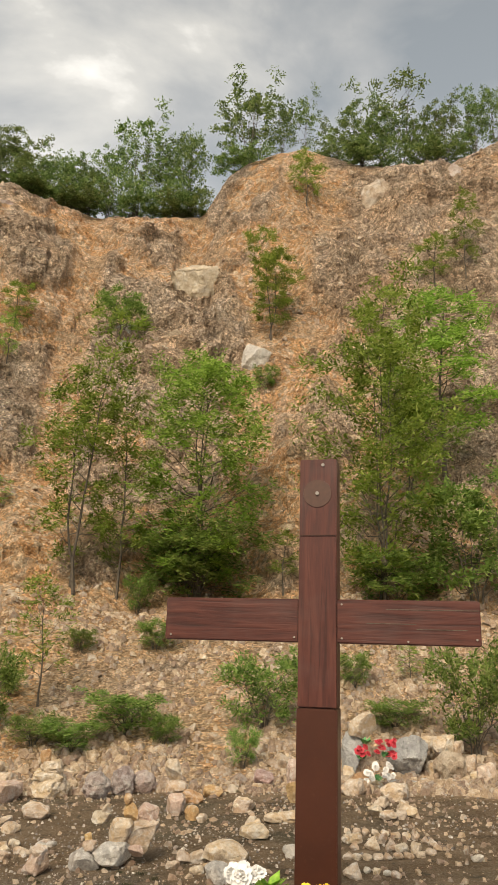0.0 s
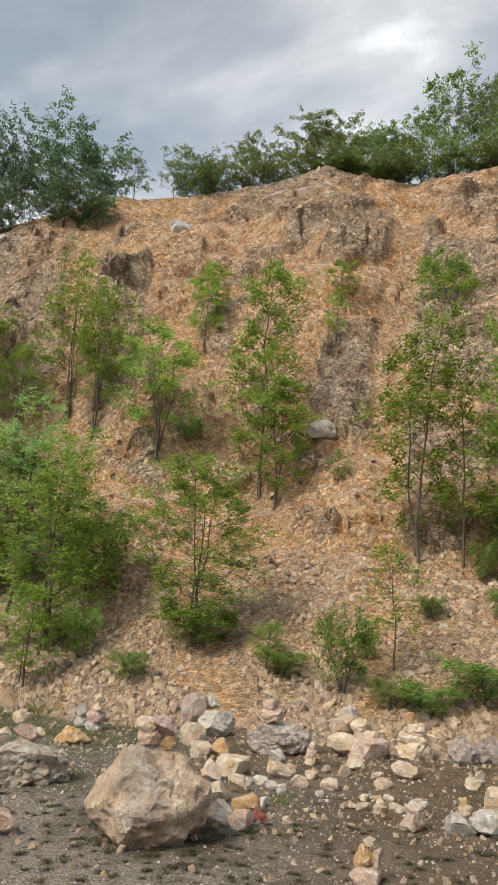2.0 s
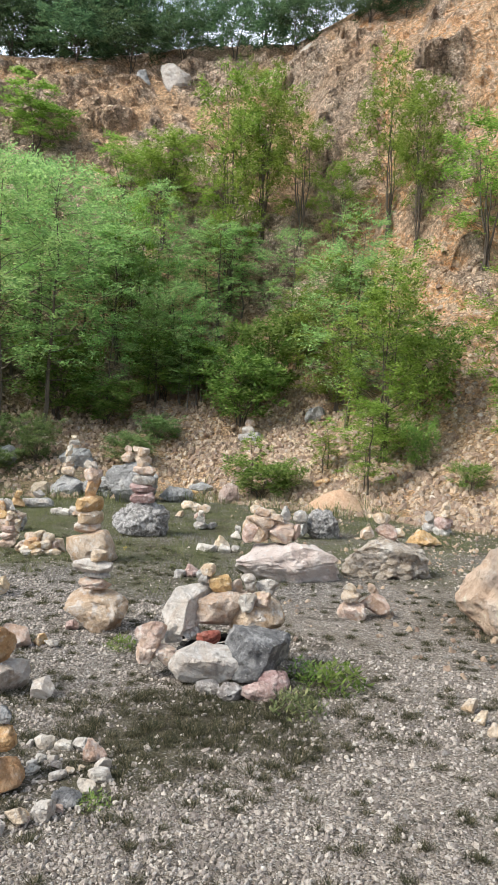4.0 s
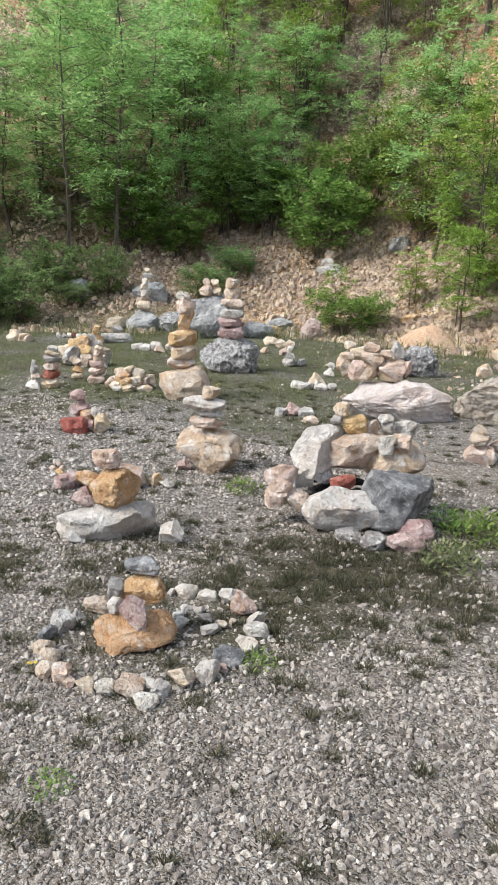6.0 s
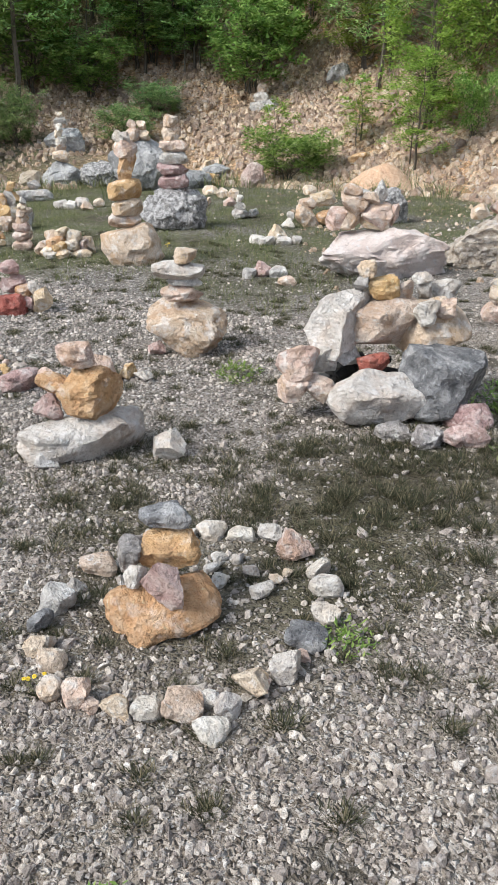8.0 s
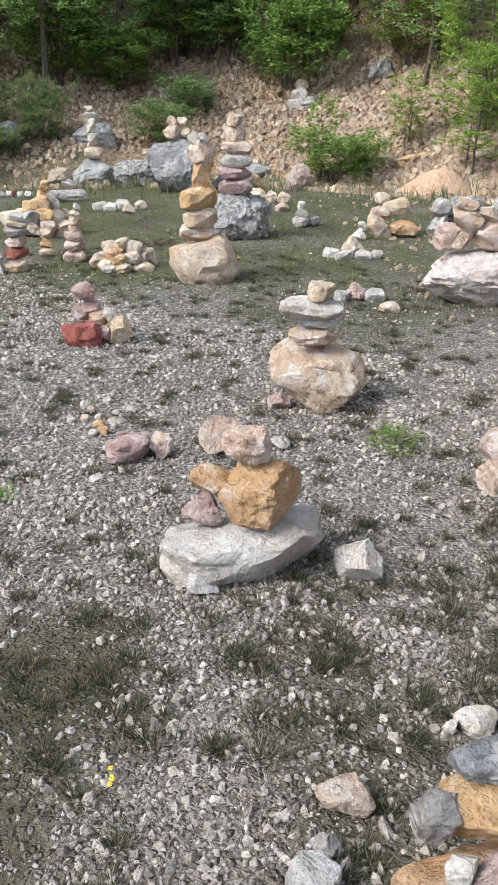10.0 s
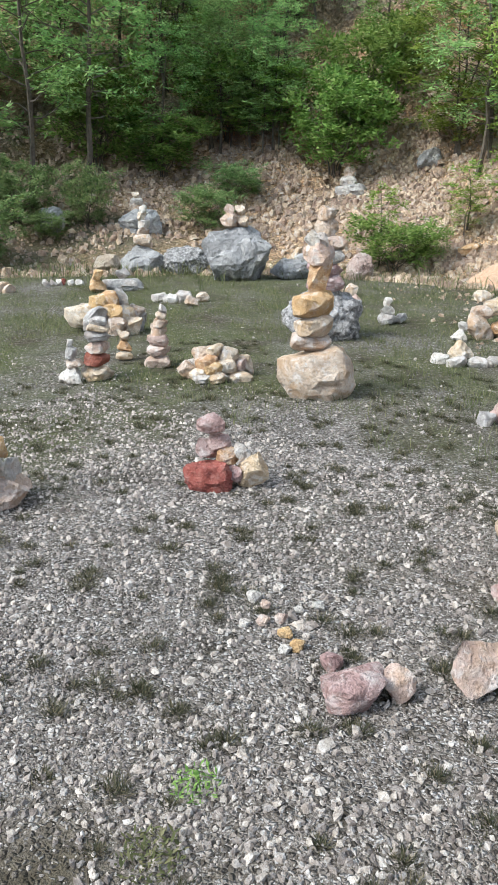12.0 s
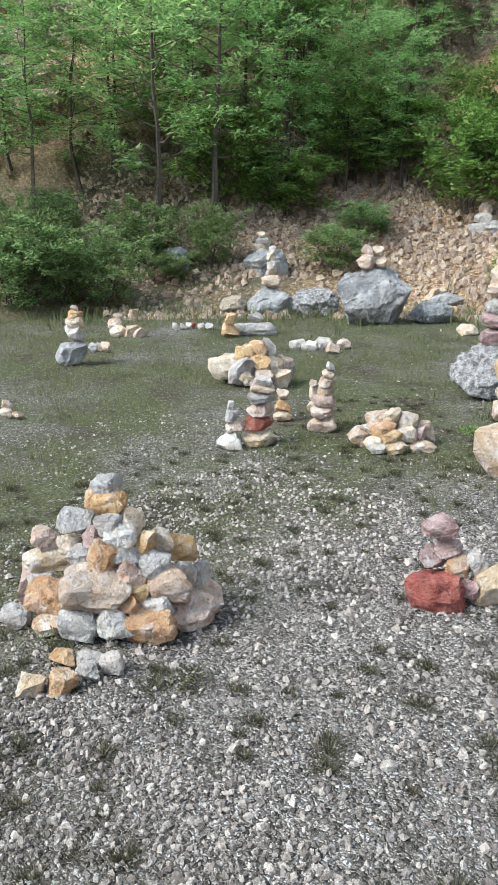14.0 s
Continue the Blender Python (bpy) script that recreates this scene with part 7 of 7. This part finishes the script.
plant(build_tree("rim_tree", 25, 3.6, 3.0, stems=5, low=0.18, limbs=36, leaf_mat=M_LEAF_RIM, label="leafy small tree on the quarry rim against the clouds", category="tree", fronds=3, pairs=3, reach=0.32, leaf=0.13, narrow=0.6, lean=0.22, bare=0.05), (3.6, 3.0), [
    (-4.6, 35.6, 3.3, 2.9), (0.8, 35.5, 5.4, 3.4), (6.1, 34.3, 3.8, 1.7), (14.9, 30.3, 3.9, 2.3), (-8.1, 35.1, 3.4, 3.4),
    (-6.5, 35.4, 2.3, 2.2), (8.9, 33.4, 2.4, 2.5),
])
plant(build_tree("rim_tree", 26, 3.6, 3.0, stems=5, low=0.18, limbs=36, leaf_mat=M_LEAF_RIM, label="leafy small tree on the quarry rim against the clouds", category="tree", fronds=3, pairs=3, reach=0.32, leaf=0.13, narrow=0.6, lean=0.22, bare=0.05), (3.6, 3.0), [
    (-1.3, 35.6, 6.4, 4.0), (1.3, 35.4, 6.3, 2.3), (10.0, 32.9, 4.6, 3.4), (15.7, 29.7, 3.8, 2.1), (-9.6, 34.8, 2.8, 2.2),
    (-6.0, 35.4, 2.5, 2.2), (10.9, 32.5, 4.1, 2.4),
])
plant(build_tree("rim_sapling", 27, 3.0, 1.8, stems=2, low=0.2, limbs=20, leaf_mat=M_LEAF_RIM, label="wispy sparse sapling on the quarry rim", category="tree", fronds=2, pairs=3, reach=0.3, leaf=0.12, lean=0.12, bare=0.1), (3.0, 1.8), [
    (7.3, 34.2, 4.1, 2.1), (-17.0, 32.6, 3.1, 2.0), (-12.8, 34.2, 3.0, 1.5), (-11.5, 34.5, 3.2, 2.2),
])
plant(build_tree("rim_sapling", 28, 3.0, 1.8, stems=2, low=0.2, limbs=20, leaf_mat=M_LEAF_RIM, label="wispy sparse sapling on the quarry rim", category="tree", fronds=2, pairs=3, reach=0.3, leaf=0.12, lean=0.12, bare=0.1), (3.0, 1.8), [
    (11.9, 32.2, 6.4, 3.2), (-15.1, 33.4, 3.6, 1.8), (-29.7, 27.1, 6.4, 2.2), (-0.3, 35.8, 5.3, 1.8),
])
plant(build_tree("rim_bush", 29, 1.4, 3.2, stems=7, low=0.08, limbs=40, leaf_mat=M_LEAF_RIM, label="low dense bush along the quarry rim", category="bush", fronds=3, pairs=3, reach=0.3, leaf=0.13, narrow=0.6, lean=0.6, bend=0.04), (1.4, 3.2), [
    (1.3, 35.0, 0.8, 3.4), (-4.1, 35.2, 1.2, 3.3), (3.8, 34.5, 1.1, 3.4), (12.9, 31.0, 1.5, 3.9), (-10.3, 34.2, 1.3, 3.7),
    (0.6, 35.1, 1.9, 3.6),
])
plant(build_tree("rim_bush", 30, 1.4, 3.2, stems=7, low=0.08, limbs=40, leaf_mat=M_LEAF_RIM, label="low dense bush along the quarry rim", category="bush", fronds=3, pairs=3, reach=0.3, leaf=0.13, narrow=0.6, lean=0.6, bend=0.04), (1.4, 3.2), [
    (-1.6, 35.2, 1.6, 3.6), (-6.3, 35.0, 1.0, 3.1), (9.9, 32.5, 1.6, 4.0), (-13.5, 33.3, 1.9, 3.3), (-6.9, 34.9, 0.8, 3.7),
    (-4.6, 35.2, 1.3, 3.3),
])
plant(build_tree("dark_tree", 31, 5.0, 5.0, stems=4, low=0.05, limbs=56, leaf_mat=M_LEAF_DARK, label="dark green dense tree on the quarry rim", category="tree", fronds=4, pairs=3, reach=0.5, leaf=0.17, narrow=0.6, lean=0.18), (5.0, 5.0), [
    (-20.2, 31.8, 6.3, 5.6), (-30.7, 26.8, 5.5, 4.9), (-13.9, 34.2, 3.2, 3.4), (-31.3, 26.3, 4.6, 4.8), (-37.2, 20.9, 5.3, 5.7),
    (-22.5, 28.9, 3.4, 3.2), (-29.4, 25.0, 3.3, 4.3),
])
plant(build_tree("dark_tree", 32, 5.0, 5.0, stems=4, low=0.05, limbs=56, leaf_mat=M_LEAF_DARK, label="dark green dense tree on the quarry rim", category="tree", fronds=4, pairs=3, reach=0.5, leaf=0.17, narrow=0.6, lean=0.18), (5.0, 5.0), [
    (-25.3, 30.0, 8.4, 5.7), (-32.1, 25.6, 6.1, 3.6), (-35.0, 22.9, 3.9, 4.9), (-33.7, 24.1, 6.4, 5.6), (-18.6, 32.2, 2.5, 2.5),
    (-19.2, 29.9, 2.5, 3.8), (-31.4, 23.3, 2.4, 4.3),
])
plant(build_tree("dark_tree", 33, 5.0, 5.0, stems=4, low=0.05, limbs=56, leaf_mat=M_LEAF_DARK, label="dark green dense tree on the quarry rim", category="tree", fronds=4, pairs=3, reach=0.5, leaf=0.17, narrow=0.6, lean=0.18), (5.0, 5.0), [
    (-28.3, 28.5, 7.0, 3.8), (-22.9, 31.0, 5.9, 3.7), (-33.2, 24.6, 4.9, 4.9), (-35.4, 22.4, 5.9, 5.6), (-25.2, 27.7, 3.5, 3.9),
    (-27.4, 26.5, 2.6, 3.7), (-17.6, 30.3, 2.2, 2.0),
])

# ---------------------------------------------------------------- gravel, rubble, grass
def scatter_stones(name, spots, mat, label, category, sides=1, flat=0.7):
    """Many small broken stones in one mesh: spots of x, y, z, size."""
    bm = bmesh.new()
    if sides > 0:
        bmesh.ops.create_icosphere(bm, subdivisions=sides, radius=0.5)
    elif sides == 0:
        bmesh.ops.create_cube(bm, size=0.62)
    else:
        # a chip: five corners below, three above
        ring = [bm.verts.new((0.5 * math.cos(k * 1.257), 0.5 * math.sin(k * 1.257), -0.3)) for k in range(5)]
        top = [bm.verts.new((0.33 * math.cos(0.6 + k * 2.094), 0.33 * math.sin(0.6 + k * 2.094), 0.34)) for k in range(3)]
        a, b, c, d, e = ring
        p, q, s = top
        for f in ((a, b, p), (b, q, p), (b, c, q), (c, d, q), (d, s, q), (d, e, s), (e, a, s), (a, p, s), (p, q, s)):
            bm.faces.new(f)
        bm.verts.index_update()
    ball = np.array([v.co[:] for v in bm.verts])
    tris = np.array([[v.index for v in f.verts] for f in bm.faces])
    corners = tris.shape[1]
    bm.free()
    rng = np.random.default_rng(len(spots))
    n, k = len(spots), len(ball)
    spots = np.array(spots)
    shape = ball[None] * (rng.uniform(0.55, 1.25, (n, k, 1)) if sides < 2 else rng.uniform(0.8, 1.2, (n, k, 1)))
    yaw = rng.uniform(0, 2 * math.pi, n)
    stretch = np.stack([rng.uniform(0.8, 1.35, n), rng.uniform(0.65, 1.0, n), flat * rng.uniform(0.7, 1.2, n)], -1)
    shape = shape * stretch[:, None]
    c, s = np.cos(yaw)[:, None], np.sin(yaw)[:, None]
    x = shape[..., 0] * c - shape[..., 1] * s
    y = shape[..., 0] * s + shape[..., 1] * c
    lie = 1.4 if sides in (0, 1) else 0.6 if sides < 0 else 0.08
    tip = rng.uniform(-lie, lie, n)[:, None]
    x, z = x * np.cos(tip) + shape[..., 2] * np.sin(tip), shape[..., 2] * np.cos(tip) - x * np.sin(tip)
    pts = np.stack([x, y, z], -1) * spots[:, None, 3:4] + spots[:, None, :3]
    me = bpy.data.meshes.new(name)
    me.from_pydata(pts.reshape(-1, 3).tolist(), [], (tris[None] + (np.arange(n) * k)[:, None, None]).reshape(-1, corners).tolist())
    me.materials.append(mat)
    return tagged(new(name, me), label, category, kind="stuff")


CUSHIONS = {}


def gravel_spots():
    rng = np.random.default_rng(31)
    spots = []
    # the trodden floor along the walk, fine near it and coarser away from it
    for x0, x1, y0, y1, count, lo, hi in ((-8.8, -0.3, 0.9, 4.8, 62000, 0.006, 0.033), (-10.5, 1.5, 3.5, 8.5, 14000, 0.010, 0.034),
                                          (-13.5, 6.0, 7.0, 12.5, 9000, 0.016, 0.05), (-8.5, 0, 0.9, 4.6, 1300, 0.028, 0.055), (-7.4, -1.4, 0.9, 2.5, 24000, 0.007, 0.030)):
        for x, y, r, g in zip(rng.uniform(x0, x1, count), rng.uniform(y0, y1, count), rng.uniform(0, 1, count), rng.uniform(0, 1, count)):
            w = weedy(x, y)
            grassy = x < -6 and y > 6.2 + 0.25 * (x + 6)
            if w > 0.25 + 1.0 * g or (grassy and g > 0.07):
                continue
            key = (round(x / 0.3), round(y / 0.3))
            if any((x - a) ** 2 + (y - b) ** 2 < (0.85 * q) ** 2 for a, b, q in CUSHIONS.get(key, ())) and g < 0.6:
                continue
            if x > -3.5 and y > 4.6 and g > 0.6:
                continue
            s = lo + (hi - lo) * r ** 3.0
            spots.append((x, y, floor_z(x, y) + 0.025 * noise.noise(Vector((x, y, floor_z(x, y))) * 1.3) + 0.05 * noise.noise(Vector((x, y, floor_z(x, y))) * 0.4) + 0.15 * s, s))
    return spots


def rubble_spots():
    rng = np.random.default_rng(32)
    spots = []
    while len(spots) < 31000:
        az = rng.uniform(-30, 62)
        r0, r2, z2 = profile(az)
        s = rng.uniform(-1.0, 1.0) ** 2 * 9 - 0.8 if rng.uniform() < 0.5 else rng.uniform(-0.5, 7) if rng.uniform() < 0.72 else rng.uniform(0, r2 - r0 - 1)
        r = r0 + s
        x, y = -math.sin(radians(az)) * r, math.cos(radians(az)) * r
        n = noise.noise(Vector((x * 0.35, y * 0.35, 1.7)))
        chute = max((1 - ((az - (b + (a - b) * s / (r2 - r0))) / w) ** 2) for a, b, w in CHUTES)
        if chute > 0.1 and rng.uniform() < 0.75:
            continue
        if n < -0.25 and rng.uniform() < 0.6:
            continue
        if az > 44 and s < 1.5 and rng.uniform() < 0.6:
            continue
        size = 0.045 + 0.19 * rng.uniform() ** 4.0
        if s > 9:
            size *= 1.3
        spots.append((x, y, ground_z(x, y) + 0.12 * size, size))
    # fans of loose stone that spill from the face
    for a0, a1, spread, s0, s1, count in FANS:
        for _ in range(count):
            s = s0 + (s1 - s0) * rng.uniform() ** 0.8
            u = (s - s0) / (s1 - s0)
            az = a0 + (a1 - a0) * u + rng.normal(0, spread * (1.1 - 0.6 * u))
            r = profile(az)[0] + s
            x, y = -math.sin(radians(az)) * r, math.cos(radians(az)) * r
            size = 0.07 + 0.16 * rng.uniform() ** 3
            spots.append((x, y, ground_z(x, y) + 0.2 * size, size))
    return spots


# azimuth at the foot and at the top, half width, reach, count
FANS = [(37.5, 37.0, 1.7, 0.4, 9.0, 3600), (32.0, 30.5, 1.8, 0.5, 7.5, 1800), (46.0, 48.5, 1.2, 3.0, 11.0, 1500), (43.8, 43.0, 1.0, 2.0, 11.0, 1000), (52.0, 55.0, 1.5, 3.0, 10.0, 1000)]


def floor_spots():
    rng = np.random.default_rng(35)
    spots = []
    while len(spots) < 6500:
        az, k = rng.uniform(-30, 42), rng.uniform()
        r = 5.2 + (float(np.interp(az, *AZ_FOOT)) - 4.4) * k ** 0.8
        x, y = -math.sin(radians(az)) * r, math.cos(radians(az)) * r
        if noise.noise(Vector((x * 0.9, y * 0.9, 2.2))) + 0.5 * k < rng.uniform(-0.4, 0.5):
            continue
        size = 0.013 + 0.075 * rng.uniform() ** 4.0
        spots.append((x, y, ground_z(x, y) + 0.15 * size, size))
    return spots


def blades(name, tufts, mat, label, category="grass", short=False):
    """Grass: tufts of x, y, z, height, spread, count."""
    rng = np.random.default_rng(len(tufts) + 5)
    verts, faces = [], []
    for x, y, z, h, r, count in tufts:
        for _ in range(count):
            a, d = rng.uniform(0, 2 * math.pi), r * rng.uniform() ** 0.6
            bx, by = x + d * math.cos(a), y + d * math.sin(a)
            lean = rng.uniform(0.3, 1.6)
            if short:
                d = r * 0.55 * abs(rng.normal())
                bx, by = x + d * math.cos(a), y + d * math.sin(a)
                b, hh = a + rng.normal(0, 1.2), h * rng.uniform(0.4, 1.3) * (1.2 - 0.5 * min(2.0, d / r))
                w = rng.uniform(0.0010, 0.0022)
                i = len(verts)
                verts += [(bx - math.sin(b) * w, by + math.cos(b) * w, z - 0.004), (bx + math.sin(b) * w, by - math.cos(b) * w, z - 0.004), (bx + math.cos(b) * hh * lean * 1.3, by + math.sin(b) * hh * lean * 1.3, z + hh)]
                faces.append((i, i + 1, i + 2))
                continue
            hh = h * rng.uniform(0.5, 1.15)
            w = 0.0011 + 0.018 * hh
            tx, ty = bx + math.cos(a) * hh * lean, by + math.sin(a) * hh * lean
            mx, my = bx + math.cos(a) * hh * lean * 0.35, by + math.sin(a) * hh * lean * 0.35
            px, py = -math.sin(a) * w, math.cos(a) * w
            i = len(verts)
            verts += [(bx - px, by - py, z - 0.01), (bx + px, by + py, z - 0.01), (mx + px * 0.8, my + py * 0.8, z + hh * 0.6), (mx - px * 0.8, my - py * 0.8, z + hh * 0.6), (tx, ty, z + hh)]
            faces += [(i, i + 1, i + 2, i + 3), (i + 3, i + 2, i + 4)]
    me = bpy.data.meshes.new(name)
    me.from_pydata(verts, [], faces)
    me.materials.append(mat)
    return tagged(new(name, me), label, category, kind="stuff")


def grass_tufts():
    rng = np.random.default_rng(33)
    low, far, tall = [], [], []
    # separate dark cushions all over the gravel, thicker where the earth is weedy
    for x, y, r in zip(rng.uniform(-9.5, 0.5, 5600), rng.uniform(0.9, 7.0, 5600), rng.uniform(0, 1, 5600)):
        w = weedy(x, y)
        if r < 0.25 + max(0.0, w) * 0.55:
            wide = rng.uniform(0.025, 0.075)
            low.append((x, y, ground_z(x, y), 0.010 + 0.16 * wide * rng.uniform(0.6, 1.2), wide, int(25 + 3000 * wide)))
            for i in (-1, 0, 1):
                for j in (-1, 0, 1):
                    CUSHIONS.setdefault((round(x / 0.3) + i, round(y / 0.3) + j), []).append((x, y, wide))
    for x, y in zip(rng.uniform(-18, -5.0, 6200), rng.uniform(1.5, 13, 6200)):
        if (y > 4.8 or x < -9.3) and math.hypot(x, y) > 6.8 and math.hypot(x, y) < float(np.interp(math.degrees(math.atan2(-x, y)), *AZ_FOOT)) + 0.6 and weedy(x * 0.7, y * 0.7) + rng.normal(0, 0.2) > -0.35:
            far.append((x, y, ground_z(x, y), rng.uniform(0.025, 0.07), rng.uniform(0.08, 0.22), 20))
    for _ in range(260):
        az = rng.uniform(30, 66)
        r = float(np.interp(az, *AZ_FOOT)) + rng.normal(-0.6, 0.7)
        x, y = -math.sin(radians(az)) * r, math.cos(radians(az)) * r
        tall.append((x, y, ground_z(x, y), rng.uniform(0.10, 0.3), 0.2, 10))
    # round the hearth, the ring and the slabs
    for cx, cy, r, count in ((-3.35, 3.2, 0.55, 60), (-3.0, 3.55, 0.6, 60), (-3.6, 2.6, 0.5, 45), (-2.8, 2.9, 0.5, 40), (-4.3, 2.3, 0.4, 30), (-2.6, 6.0, 0.7, 40)):
        for _ in range(count):
            x, y = cx + rng.normal(0, r * 0.6), cy + rng.normal(0, r * 0.6)
            low.append((x, y, ground_z(x, y), rng.uniform(0.012, 0.045), 0.08, 120))
    return low, far, tall


LOW, FAR, TALL = grass_tufts()
scatter_stones("gravel", gravel_spots(), M_PEBBLE, "loose pale limestone gravel chips on the floor", "gravel", -1, 0.85)
scatter_stones("rubble", rubble_spots(), M_RUBBLE, "broken cream limestone rubble covering the slope foot", "rubble", -1, 1.0)
scatter_stones("floor_rubble", floor_spots(), M_RUBBLE, "small cream stones strewn on the brown trodden earth", "rubble", -1, 0.95)
blades("short_grass", LOW, M_GRASS, "sparse dull green and straw weeds among the gravel", short=True)
blades("turf", FAR, M_TURF, "short green turf in the back of the quarry floor")
blades("tall_grass", TALL, M_TURF, "tufts of longer green and dry grass")
